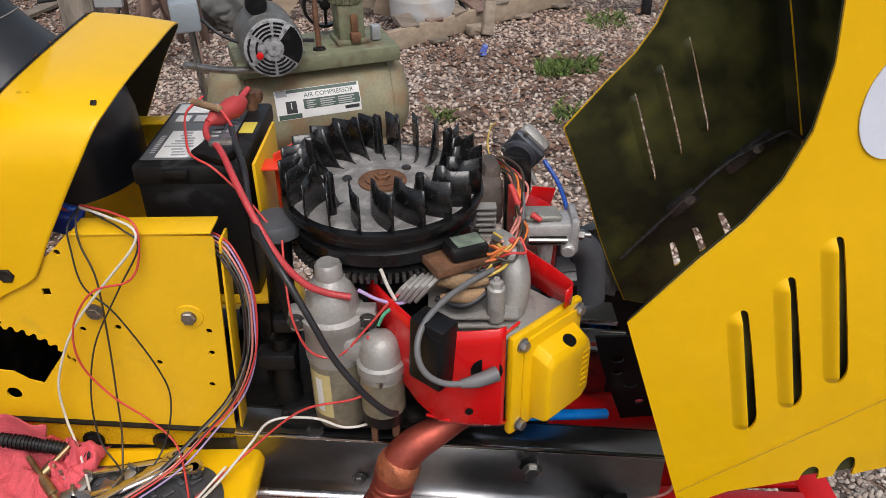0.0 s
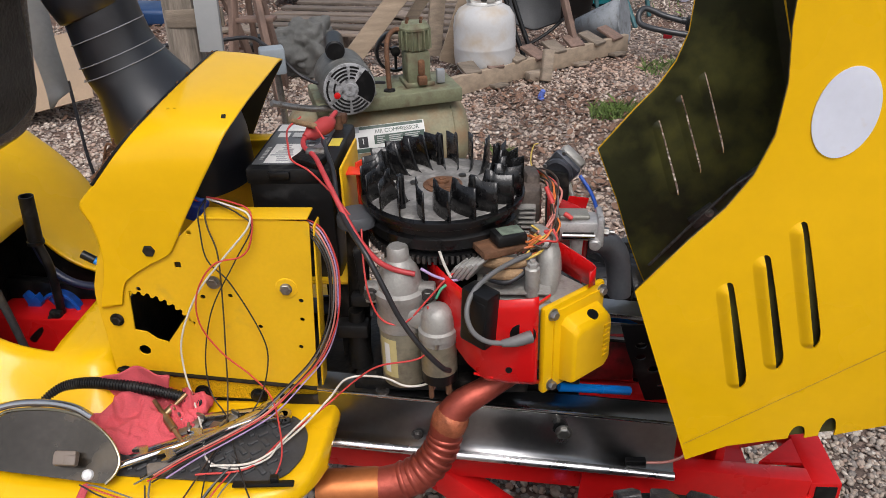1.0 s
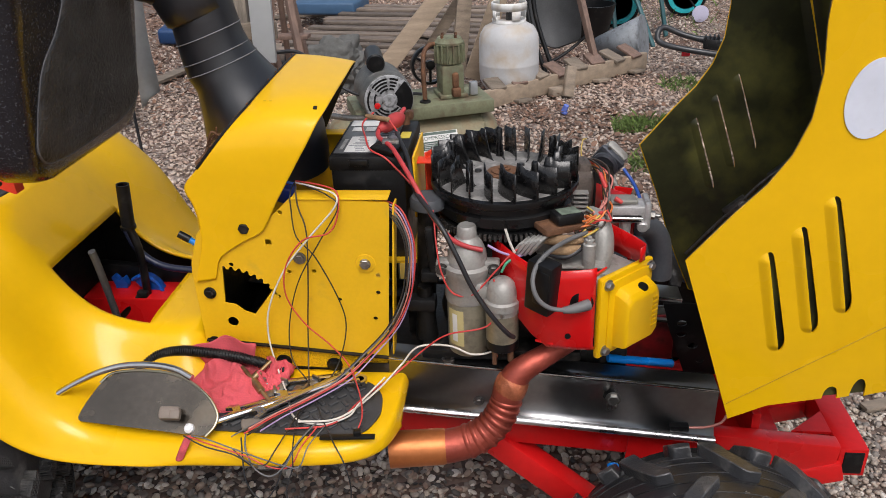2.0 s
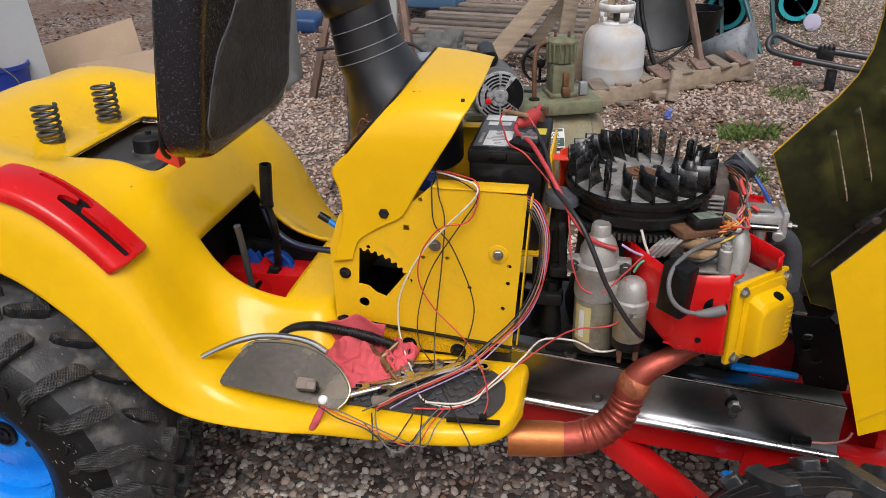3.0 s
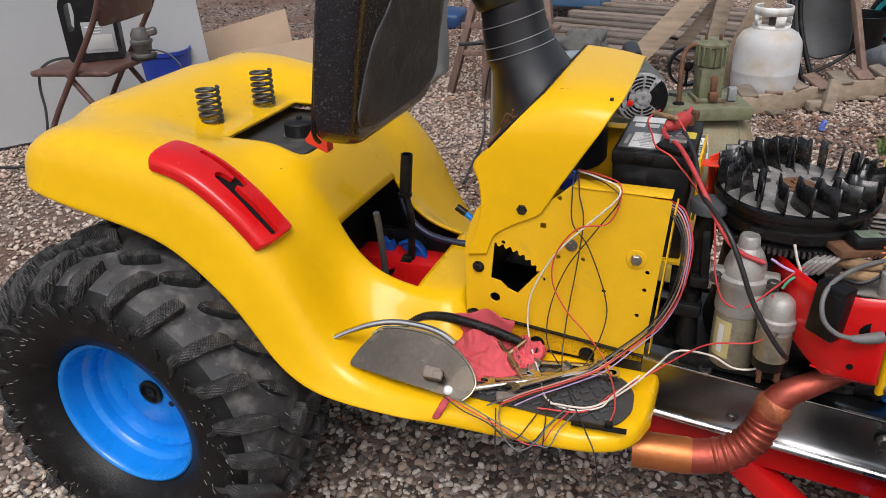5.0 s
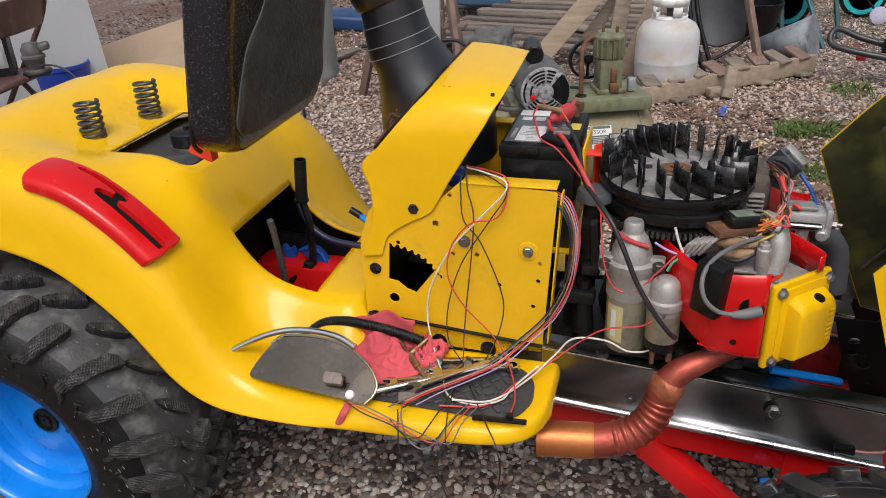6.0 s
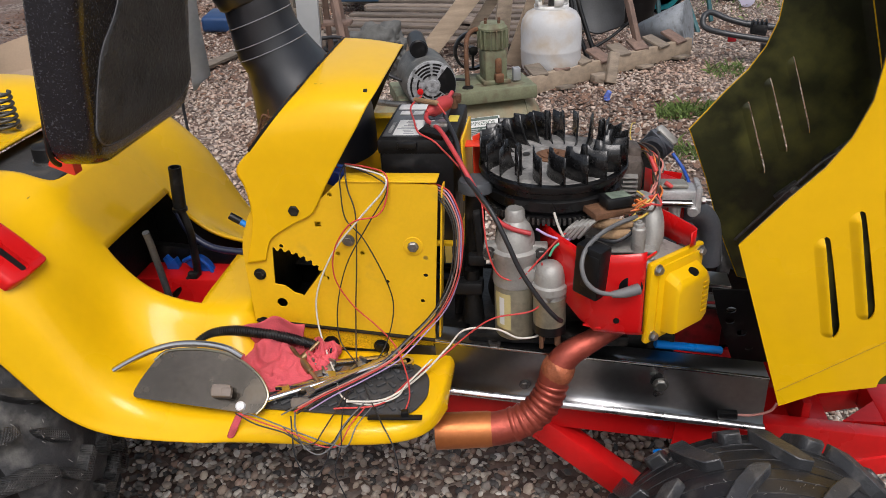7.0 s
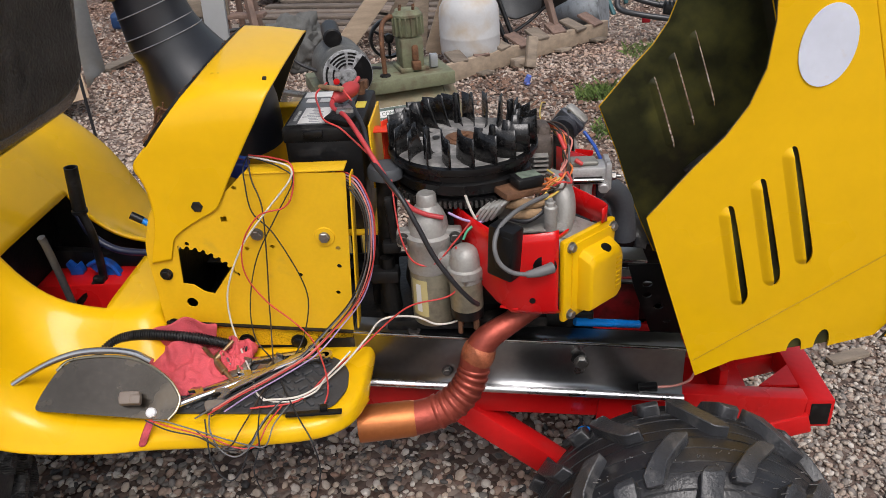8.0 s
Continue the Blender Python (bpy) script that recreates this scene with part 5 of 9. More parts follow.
    part("breather", join(box(0.066, 0.93, 0.748, 0.026, 0.045, 0.065, 0.011, (0, 6, 10)), box(0.062, 0.905, 0.735, 0.045, 0.04, 0.06, 0.01)), mat("oily_cast", (0.12, 0.095, 0.08), 0.6, metal=0.3, spread=0.4, scale=30, grain=240, bump=0.3), eng, "oily cast breather")
    for k in range(6):
        part("head_fin", box(0.05, 0.90, 0.70 + 0.008 * k, 0.05, 0.06, 0.003, 0.0005), CAST, eng)
    # carburettor
    bright = mat("bright_cast", (0.52, 0.51, 0.5), 0.42, metal=0.5, spread=0.2, scale=30, grain=260, bump=0.2, dirt=(0.2, 0.18, 0.15), dirt_amount=0.12)
    cb = part("carburettor", join(box(0.145, 0.880, 0.702, 0.078, 0.050, 0.038, 0.006), cyl((0.110, 0.880, 0.700), (0.19, 0.880, 0.700), 0.0215, n=24, bev=0.003), cyl((0.145, 0.868, 0.64), (0.145, 0.870, 0.69), 0.010, 0.013, n=16, bev=0.002)), bright, eng, "cast aluminium carburettor")
    part("choke_cover", box(0.138, 0.884, 0.7245, 0.056, 0.044, 0.009, 0.004, (-6, 2, 4), 3), mat("dull_olive_cast", (0.3, 0.295, 0.26), 0.55, metal=0.3, spread=0.2, scale=24, grain=240, bump=0.2), cb, "dull cover plate")
    part("cover_screw", lathe((0.128, 0.874, 0.7285), (0.128, 0.872, 1), [(0.0045, 0), (0.0045, 0.003), (0.001, 0.0035)], 10), STEEL, cb)
    part("end_flange", box(0.186, 0.880, 0.701, 0.012, 0.060, 0.056, 0.004), bright, cb)
    part("flange_nut", join(cyl((0.191, 0.868, 0.697), (0.202, 0.868, 0.696), 0.0085, n=6, bev=0.001), cyl((0.20, 0.868, 0.696), (0.212, 0.868, 0.695), 0.004, n=10)), STEEL, cb)
    part("shaft_slot", box(0.146, 0.8548, 0.695, 0.056, 0.003, 0.014, 0.001), BLACK_GREASY, cb)
    part("throttle_shaft", cyl((0.116, 0.853, 0.696), (0.176, 0.853, 0.695), 0.0042, n=12, bev=0.001), CHROME, cb, "bright throttle shaft")
    part("drain_boss", cyl((0.178, 0.862, 0.680), (0.176, 0.846, 0.678), 0.011, n=18, bev=0.002), bright, cb)
    for ob in (cb, *cb.children):
        o_ = Vector((0.105, 0.88, 0.728)) - origin_of(eng)
        ob.data.transform(Matrix.Translation(o_) @ Matrix.Scale(0.84, 4) @ Matrix.Translation(-o_))
    part("idle_post", cyl((0.105, 0.866, 0.690), (0.103, 0.868, 0.730), 0.0075, n=14, bev=0.002), bright, cb)
    part("intake_elbow", tube([(0.165, 0.915, 0.660), (0.190, 0.945, 0.645), (0.212, 0.962, 0.615), (0.222, 0.968, 0.575), (0.226, 0.97, 0.53)], 0.024, 24, radii=[0.018, 0.021, 0.022, 0.021, 0.020]), mat("slate_rubber", (0.11, 0.12, 0.135), 0.5, spread=0.2, scale=12, grain=160, bump=0.06), eng, "slate grey rubber air intake elbow")
    PUMP_CAST = mat("grey_cast_pump", (0.085, 0.092, 0.108), 0.5, metal=0.4, spread=0.25, scale=24, grain=220, bump=0.2)
    fp = part("fuel_pump", box(0.127, 1.092, 0.714, 0.056, 0.014, 0.056, 0.006, (16, 38, -24)), PUMP_CAST, eng, "grey diaphragm fuel pump")
    part("diaphragm_cover", lathe((0.124, 1.086, 0.712), (0.112, 1.062, 0.706), [(0.026, 0), (0.026, 0.006), (0.021, 0.009), (0.019, 0.008), (0.001, 0.010)], 24), PUMP_CAST, fp)
    part("pump_body", box(0.140, 1.112, 0.718, 0.050, 0.022, 0.050, 0.008, (16, 38, -24)), CAST, fp, "pale cast pump body")
    for u, v in ((-0.03, 0.008), (0.006, 0.032), (0.032, -0.006), (-0.006, -0.032)):
        part("pump_screw", bolt((0.125 + u * 0.9, 1.083, 0.714 + v), (-0.4, -0.9, 0.1), 0.0038, 0.004, False), STEEL, fp)
    part("pump_nipple", cyl((0.138, 1.085, 0.690), (0.147, 1.075, 0.668), 0.005, 0.004, n=10), CAST, fp)
    part("fuel_pump_bracket", box(0.12, 1.08, 0.64, 0.04, 0.02, 0.15, 0.004), BLACK_GREASY, eng)
    part("red_far_shroud", box(0.148, 1.02, 0.668, 0.038, 0.003, 0.046, 0.001, (0, 15, 20)), RED_GLOSS, eng)
    part("fuel_hose", tube([(0.16, 1.09, 0.70), (0.18, 1.06, 0.675), (0.19, 0.99, 0.65), (0.19, 0.94, 0.63)], 0.0035, 10), BLUE_WIRE, eng, "blue fuel hose")
    # oil filler beside the starter
    part("filler_tube", join(cyl((-0.205, 0.825, 0.50), (-0.192, 0.83, 0.735), 0.017, n=20), cyl((-0.20, 0.80, 0.50), (-0.20, 0.80, 0.60), 0.02, 0.012, n=12)), BLACK_GREASY, eng, "black oil filler tube")
    part("filler_cap", lathe((-0.192, 0.83, 0.732), (-0.190, 0.83, 1), [(0.024, 0), (0.030, 0.003), (0.030, 0.016), (0.027, 0.021), (0.001, 0.022)], 28), mat("slate_plastic", (0.075, 0.08, 0.088), 0.5, spread=0.15, scale=20, grain=200, bump=0.05), eng, "slate grey filler cap")
    part("dipstick_bracket", join(box(-0.185, 0.80, 0.66, 0.014, 0.016, 0.10, 0.004, (0, -4, 0)), box(-0.205, 0.795, 0.57, 0.05, 0.03, 0.025, 0.006), box(-0.19, 0.80, 0.62, 0.03, 0.02, 0.02, 0.004)), BLACK_DUSTY, eng, "dusty black bracket")
    # exhaust
    pts = [(0.095, 0.795, 0.535), (0.05, 0.755, 0.527), (0.0, 0.722, 0.512), (-0.037, 0.708, 0.492), (-0.055, 0.701, 0.462), (-0.061, 0.695, 0.435), (-0.076, 0.686, 0.405), (-0.106, 0.676, 0.38), (-0.15, 0.668, 0.366), (-0.20, 0.663, 0.363)]
    ex = part("exhaust_pipe", tube(pts, 0.025, 20, 8, radii=[0.017, 0.0175, 0.019, 0.0225, 0.026, 0.025, 0.0265, 0.028, 0.029, 0.029]), COPPER_RED, eng, "crumpled heat-tinted exhaust pipe")
    ribs = []
    sp = spline(pts, 8)
    for k in range(8):
        i = 38 + k * 3
        if i + 1 < len(sp):
            d = (sp[i + 1] - sp[i]).normalized()
            r = 0.0255 + 0.0005 * k
            ribs.append(lathe(sp[i] - d * 0.006, sp[i] + d, [(r - 0.004, 0), (r + 0.0012, 0.004), (r + 0.0015, 0.006), (r + 0.0008, 0.010), (r - 0.004, 0.015)], 24))
    part("crease", join(*ribs), COPPER_RED, ex, angle=70)
    part("weld", lathe((-0.046, 0.705, 0.482), (-0.060, 0.698, 0.445), [(0.02, -0.006), (0.0265, 0.004), (0.028, 0.014), (0.027, 0.026), (0.022, 0.038)], 24), mat("rough_weld", (0.42, 0.13, 0.06), 0.55, metal=0.5, spread=0.35, scale=40, grain=200, bump=0.9, bump_scale=70), ex, "rough orange weld bead", angle=80)
    part("tailpipe", lathe((-0.160, 0.6665, 0.365), (-0.254, 0.658, 0.361), [(0.0292, 0), (0.0305, 0.006), (0.031, 0.05), (0.0313, 0.0945), (0.029, 0.0945), (0.028, 0.02), (0.001, 0.02)], 40), ORANGE_PIPE, ex, "orange bronze tailpipe with an open end")
    return eng


engine()


def battery():
    bt = thing("battery", -0.292, 0.945, 0.63, "black car battery with grey printed labels, dusty", "battery")
    part("case", box(-0.292, 0.945, 0.71, 0.126, 0.194, 0.17, 0.006), BLACK_PLASTIC, bt, "black plastic case")
    lid = part("lid", box(-0.292, 0.945, 0.803, 0.131, 0.199, 0.026, 0.005), BLACK_DUSTY, bt, "dusty black lid")
    top = 0.8165
    part("label", box(-0.302, 0.952, top, 0.098, 0.180, 0.001, 0.0003), mat("slate_label", (0.11, 0.115, 0.12), 0.4, spread=0.15, scale=40), lid, "slate grey printed label")
    part("white_label", box(-0.311, 0.905, top + 0.001, 0.046, 0.078, 0.0008, 0.0002), LABEL_WHITE, lid, "white printed label")
    part("white_label", box(-0.305, 1.020, top + 0.001, 0.088, 0.030, 0.0008, 0.0002), LABEL_WHITE, lid, "white printed strip")
    brng = random.Random(8)
    for k in range(9):
        y_ = 0.872 + 0.008 * k
        w_ = brng.uniform(0.012, 0.036)
        part("label_bar", box(-0.311 + brng.uniform(-0.004, 0.004), y_, top + 0.0017, w_, 0.0034, 0.0005, 0), LABEL_GREY, lid)
        part("label_bar", box(-0.278, 0.872 + 0.0135 * k, top + 0.0012, 0.012, 0.007, 0.0005, 0), LABEL_PALE if k % 3 else LABEL_GREY, lid)
        part("label_bar", box(-0.262, 0.876 + 0.0135 * k, top + 0.0012, 0.008, 0.009, 0.0005, 0), LABEL_GREY, lid)
        part("label_bar", box(-0.341, 0.880 + 0.006 * k, top + 0.0012, 0.006, 0.003, 0.0005, 0), LABEL_PALE, lid)
    for k in range(3):
        part("label_symbol", box(-0.332 + 0.024 * k, 0.985, top + 0.0012, 0.018, 0.020, 0.0008, 0.0002), LABEL_WHITE, lid)
    part("yellow_label", box(-0.241, 0.955, top, 0.018, 0.034, 0.001, 0.0003), mat("yellow_print", (0.6, 0.48, 0.06), 0.5, spread=0.05, bump=0), lid)
    part("side_print", join(box(-0.2281, 0.93, 0.75, 0.001, 0.06, 0.02, 0), box(-0.2281, 0.95, 0.78, 0.001, 0.05, 0.012, 0)), mat("red_white_print", (0.5, 0.12, 0.1), 0.5, spread=0.3, scale=60, bump=0), lid)
    part("clip", box(-0.305, 0.842, 0.807, 0.032, 0.006, 0.012, 0.002), BLACK_PLASTIC, lid)
    part("terminal", join(cyl((-0.25, 0.885, 0.816), (-0.25, 0.885, 0.836), 0.009, n=14), box(-0.255, 0.88, 0.826, 0.03, 0.016, 0.018, 0.003)), STEEL, bt, "corroded terminal post")
    part("terminal_clamp", box(-0.262, 0.868, 0.822, 0.05, 0.03, 0.012, 0.003, (10, 0, -30)), BLACK_GREASY, bt)
    part("far_terminal", join(cyl((-0.25, 1.02, 0.816), (-0.25, 1.02, 0.84), 0.009, n=14), box(-0.25, 1.025, 0.832, 0.03, 0.016, 0.016, 0.003)), RUST, bt, "corroded terminal post")
    return bt


battery()
part("battery_tray", join(box(-0.292, 0.945, 0.627, 0.15, 0.22, 0.006, 0.001), box(-0.2165, 0.925, 0.755, 0.004, 0.13, 0.11, 0.001)), YELLOW_DULL, tractor, "yellow battery tray")
for x, y in ((-0.35, 0.86), (-0.23, 0.86), (-0.292, 1.03)):
    part("tray_leg", box(x, y, 0.55, 0.02, 0.02, 0.15, 0.002), BLACK_GREASY, tractor)
part("red_bracket", join(box(-0.19, 0.93, 0.755, 0.05, 0.004, 0.09, 0.001, (0, 0, 60)), box(-0.20, 0.90, 0.79, 0.03, 0.03, 0.003, 0.001)), mat("orange_red_paint", (0.75, 0.05, 0.02), 0.4, spread=0.08), tractor, "orange-red sheet bracket")

# ---- tractor fittings ----


def fender_insert(parent, sign):
    """The red slotted lever guide on a fender."""
    ys = (lambda y: y) if sign > 0 else (lambda y: 2 * CX - y)
    # length along the fender (x, z) and across (y)
    spine = [(-1.080, 0.826), (-1.032, 0.817), (-0.988, 0.800), (-0.945, 0.772), (-0.905, 0.738), (-0.872, 0.704), (-0.860, 0.690)]

    fine_spine = spline([(x, 0, z) for x, z in spine], 8)

    def at(s):
        f = s * (len(fine_spine) - 1)
        k = min(int(f), len(fine_spine) - 2)
        a, b = fine_spine[k], fine_spine[k + 1]
        d = (fine_spine[min(k + 2, len(fine_spine) - 1)] - fine_spine[max(k - 1, 0)]).normalized()
        return a.lerp(b, f - k), Vector((-d.z, 0, d.x))

    def to_world(u, v, d):
        p, nrm = at(min(1, max(0, u)))
        side = 0.0 if v > 0.55 else (0.55 - v) ** 2 * 0.036
        q = p + nrm * (d - side)
        return (q.x, ys(0.553 + v * 0.084), q.z)

    long, wide = 0.275, 0.07

    def fine(pts):
        out = []
        for (a, b), (c, d) in zip(pts, pts[1:] + pts[:1]):
            n = max(1, int(math.hypot(c - a, d - b) / 0.012))
            out += [(a + (c - a) * i / n, b + (d - b) * i / n) for i in range(n)]
        return out

    whole = lambda u, v, d: to_world(u / long, v / wide, d)
    outline = fine(round_poly([(0, 0), (long, 0), (long, wide), (0, wide)], [0.020, 0.030, 0.018, 0.020], 5))
    slot = fine(round_poly([(0.060, 0.0605), (0.140, 0.0605), (0.150, 0.056), (0.150, 0.046), (0.142, 0.040), (0.146, 0.0375), (0.240, 0.0375), (0.247, 0.030), (0.240, 0.0225), (0.190, 0.0215), (0.130, 0.024), (0.112, 0.026), (0.108, 0.034), (0.114, 0.041), (0.132, 0.045), (0.130, 0.0505), (0.060, 0.0535)], 0.003, 3))
    flat = lambda u, v, d: (u, v, d)

    def inset(loop, e):
        out = []
        for i, p in enumerate(loop):
            a, c = loop[i - 2], loop[(i + 2) % len(loop)]
            t = Vector((c[0] - a[0], c[1] - a[1])).normalized()
            out.append((p[0] - t.y * e, p[1] + t.x * e))
        return out

    def curved(bm, sink):
        for _ in range(6):
            far = [e for e in bm.edges if e.calc_length() > 0.006]
            if far:
                bmesh.ops.subdivide_edges(bm, edges=far, cuts=1)
                bmesh.ops.triangulate(bm, faces=[f for f in bm.faces if len(f.verts) > 3])
        for vert in bm.verts:
            vert.co = whole(vert.co.x, vert.co.y, vert.co.z - sink)
        bmesh.ops.recalc_face_normals(bm, faces=bm.faces)
        return bm

    top = bmesh.new()
    loops, edges = [], []
    for loop in (inset(outline, 0.0065), slot):
        vs = [top.verts.new((u, v, 0.018)) for u, v in loop]
        edges += [top.edges.new((vs[i], vs[(i + 1) % len(vs)])) for i in range(len(vs))]
        loops.append(vs)
    bmesh.ops.triangle_fill(top, use_beauty=True, edges=edges, normal=(0, 0, 1))
    # rounded rim down to the fender, and the walls of the slot
    rim = [loops[0]] + [[top.verts.new((u, v, d)) for u, v in inset(outline, e)] for e, d in ((0.0040, 0.0174), (0.0020, 0.0158), (0.0006, 0.0130), (0.0, 0.0095), (0.0, 0.0))]
    wall_foot = [top.verts.new((u, v, 0.006)) for u, v in slot]
    for p, q in (*zip(rim, rim[1:]), (loops[1], wall_foot)):
        for i in range(len(p)):
            top.faces.new((p[i], p[(i + 1) % len(p)], q[(i + 1) % len(p)], q[i]))
    ob = part("lever_guide", curved(top, 0.012), RED_GLOSS, parent, "glossy red slotted lever guide on the fender", angle=40)
    inner = fine(round_poly([(0.028, 0.018), (long - 0.035, 0.018), (long - 0.035, wide - 0.0078), (0.028, wide - 0.0078)], 0.006, 3))
    part("guide_slot", curved(plate(inner, [], flat, 0.003), 0.006), mat("slot_black", (0.008, 0.008, 0.008), 0.6, spec=0.2), ob, "dark slot", angle=30)
    return ob


fender_insert(tractor, 1)


def coil_spring(x, y, z):
    pts = []
    turns, n = 6.2, 16
    for i in range(int(turns * n) + 1):
        a = 2 * math.pi * i / n
        f = i / (turns * n)
        zz = z + 0.004 + 0.066 * min(1, max(0, (f - 0.06) / 0.88))
        pts.append((x + 0.0205 * math.cos(a), y + 0.0205 * math.sin(a), zz))
    return part("seat_spring", tube(pts, 0.0034, 8, 1, smooth=False), DARK_STEEL, tractor, "dark steel coil seat spring", angle=70)


coil_spring(-1.13, 0.806, 0.800)
coil_spring(-1.10, 0.945, 0.802)

FUEL_TANK = mat("grey_black_tank", (0.045, 0.045, 0.045), 0.55, spread=0.3, scale=9, grain=160, bump=0.1, dirt=(0.09, 0.082, 0.072), dirt_amount=0.12)
ft = part("fuel_tank", box(-1.0125, CX, 0.744, 0.195, 0.34, 0.05, 0.010), FUEL_TANK, tractor, "dusty black plastic fuel tank under the deck")
part("tank_cap", join(lathe((-0.973, 0.872, 0.768), (-0.973, 0.872, 1), [(0.031, 0), (0.031, 0.03), (0.027, 0.034), (0.012, 0.036), (0.001, 0.036)], 28), lathe((-0.973, 0.872, 0.804), (-0.973, 0.872, 1), [(0.006, 0), (0.006, 0.006), (0.001, 0.007)], 12)), BLACK_DUSTY, ft, "black filler cap")
part("cap_ring", lathe((-0.973, 0.872, 0.768), (-0.973, 0.872, 1), [(0.034, 0), (0.034, 0.006), (0.03, 0.006)], 28), STEEL, ft)


def seat():
    """The seat, folded forward on its hinge: a thick padded slab standing on edge."""
    def section(z, k, x0=-0.778, x1=-0.712, y0=0.600, y1=0.968):
        lean = (z - 0.9) * 0.16
        pts = [(x0 + k * 0.4, y0 + k * 2.0), (x1 - k * 0.4, y0 + k * 2.0), (x1 - k * 0.4, y1 - k * 1.6), (x0 + k * 0.4, y1 - k * 1.6)]
        return [(x + lean, y, z) for x, y in round_poly(pts, [0.007, 0.056, 0.045, 0.007], 10)]

    levels = [(0.842, 0.052), (0.8425, 0.044), (0.845, 0.033), (0.850, 0.023), (0.858, 0.014), (0.870, 0.007), (0.886, 0.0025), (0.91, 0.0), (0.98, -0.002), (1.06, -0.003), (1.14, -0.002), (1.24, 0.0), (1.26, 0.01), (1.265, 0.03)]
    bm = surface([section(z, k) for z, k in levels], close_u=True)
    bm.verts.ensure_lookup_table()
    n = len(section(1.0, 0))
    bm.faces.new(bm.verts[:n][::-1])
    bm.faces.new(bm.verts[-n:])
    st = part("seat", bm, VINYL, tractor, "worn black vinyl seat folded forward", angle=60)
    out = round_poly([(0.622, 0.905), (0.634, 0.96), (0.655, 1.016), (0.705, 1.057), (0.74, 1.12), (0.755, 1.23), (0.935, 1.23), (0.930, 1.026), (0.935, 0.976), (0.948, 0.897), (0.88, 0.874), (0.70, 0.872), (0.64, 0.88)], 0.025, 4)
    cy, cz = 0.79, 1.02
    bm = bmesh.new()
    rings = []
    for d, k in ((-0.004, 1.012), (0.001, 1.0), (0.0035, 0.97), (0.0045, 0.9), (0.003, 0.6)):
        rings.append([bm.verts.new((-0.7115 + d + (cz + (z - cz) * k - 0.9) * 0.16, cy + (y - cy) * k, cz + (z - cz) * k)) for y, z in out])
    for a, b in zip(rings, rings[1:]):
        for i in range(len(out)):
            bm.faces.new((a[i], a[(i + 1) % len(out)], b[(i + 1) % len(out)], b[i]))
    bm.faces.new(rings[-1])
    part("cushion_face", bm, VINYL_FADED, st, "dusty faded vinyl cushion face", angle=60)
    line = [(-0.7105 + (z - 0.9) * 0.16, y, z) for y, z in out]
    part("seam", tube(line + line[:1], 0.0015, 6, 1, smooth=False), mat("scuffed_piping", (0.09, 0.09, 0.095), 0.45), st, "stitched seam piping", angle=80)
    side = lambda x, y: [(x + (z - 0.9) * 0.16, y + k, z) for z, k in ((1.24, 0.0), (1.06, -0.003), (0.98, -0.002), (0.90, 0.0), (0.88, 0.002), (0.866, 0.010), (0.856, 0.022))]
    part("seat_pan", join(tube(side(-0.778, 0.606), 0.004, 8), box(-0.752, 0.785, 1.06, 0.006, 0.34, 0.38, 0.003, (0, 9, 0))), BLACK_PLASTIC, st, "black seat pan edge")
    hinge = plate(round_poly([(-0.045, 0.0), (0.014, -0.022), (0.012, 0.012), (-0.008, 0.034), (-0.022, 0.030)], 0.006, 3), [], lambda u, v, d: (-0.818 + u * 0.75, 0.690 + d, 0.830 + v * 0.8), 0.02)
    part("seat_hinge", hinge, mat("orange_red_paint", (0.75, 0.05, 0.02)), st, "orange-red seat hinge")
    return st


seat()
# levers and pedals in the tunnel
lv = part("gear_lever", tube([(-0.782, 0.93, 0.440), (-0.773, 0.93, 0.496), (-0.769, 0.93, 0.549), (-0.769, 0.93, 0.601), (-0.777, 0.93, 0.64), (-0.779, 0.93, 0.655)], 0.008, 12), BLACK_PAINT, tractor, "black steel lever with a hose sleeve")
part("sleeve", lathe((-0.779, 0.93, 0.645), (-0.771, 0.93, 0.736), [(0.0115, 0), (0.0125, 0.01), (0.0120, 0.088), (0.0095, 0.088), (0.009, 0.06), (0.001, 0.06)], 20), BLACK_DUSTY, lv, "black rubber hose sleeve")
part("clamp", lathe((-0.779, 0.93, 0.643), (-0.778, 0.93, 0.70), [(0.0145, 0), (0.0145, 0.006), (0.012, 0.007)], 16), BLACK_PLASTIC, lv)
part("shift_rod", tube([(-0.773, 0.82, 0.45), (-0.774, 0.806, 0.56), (-0.772, 0.79, 0.64), (-0.772, 0.783, 0.668)], 0.0065, 12), mat("grey_steel_rod", (0.1, 0.1, 0.1), 0.5, metal=0.4, spread=0.3, scale=30, grain=220, bump=0.3), tractor, "threaded grey shift rod")


def bracket_at(y):
    return lambda u, v, d: (u, y + d, v)


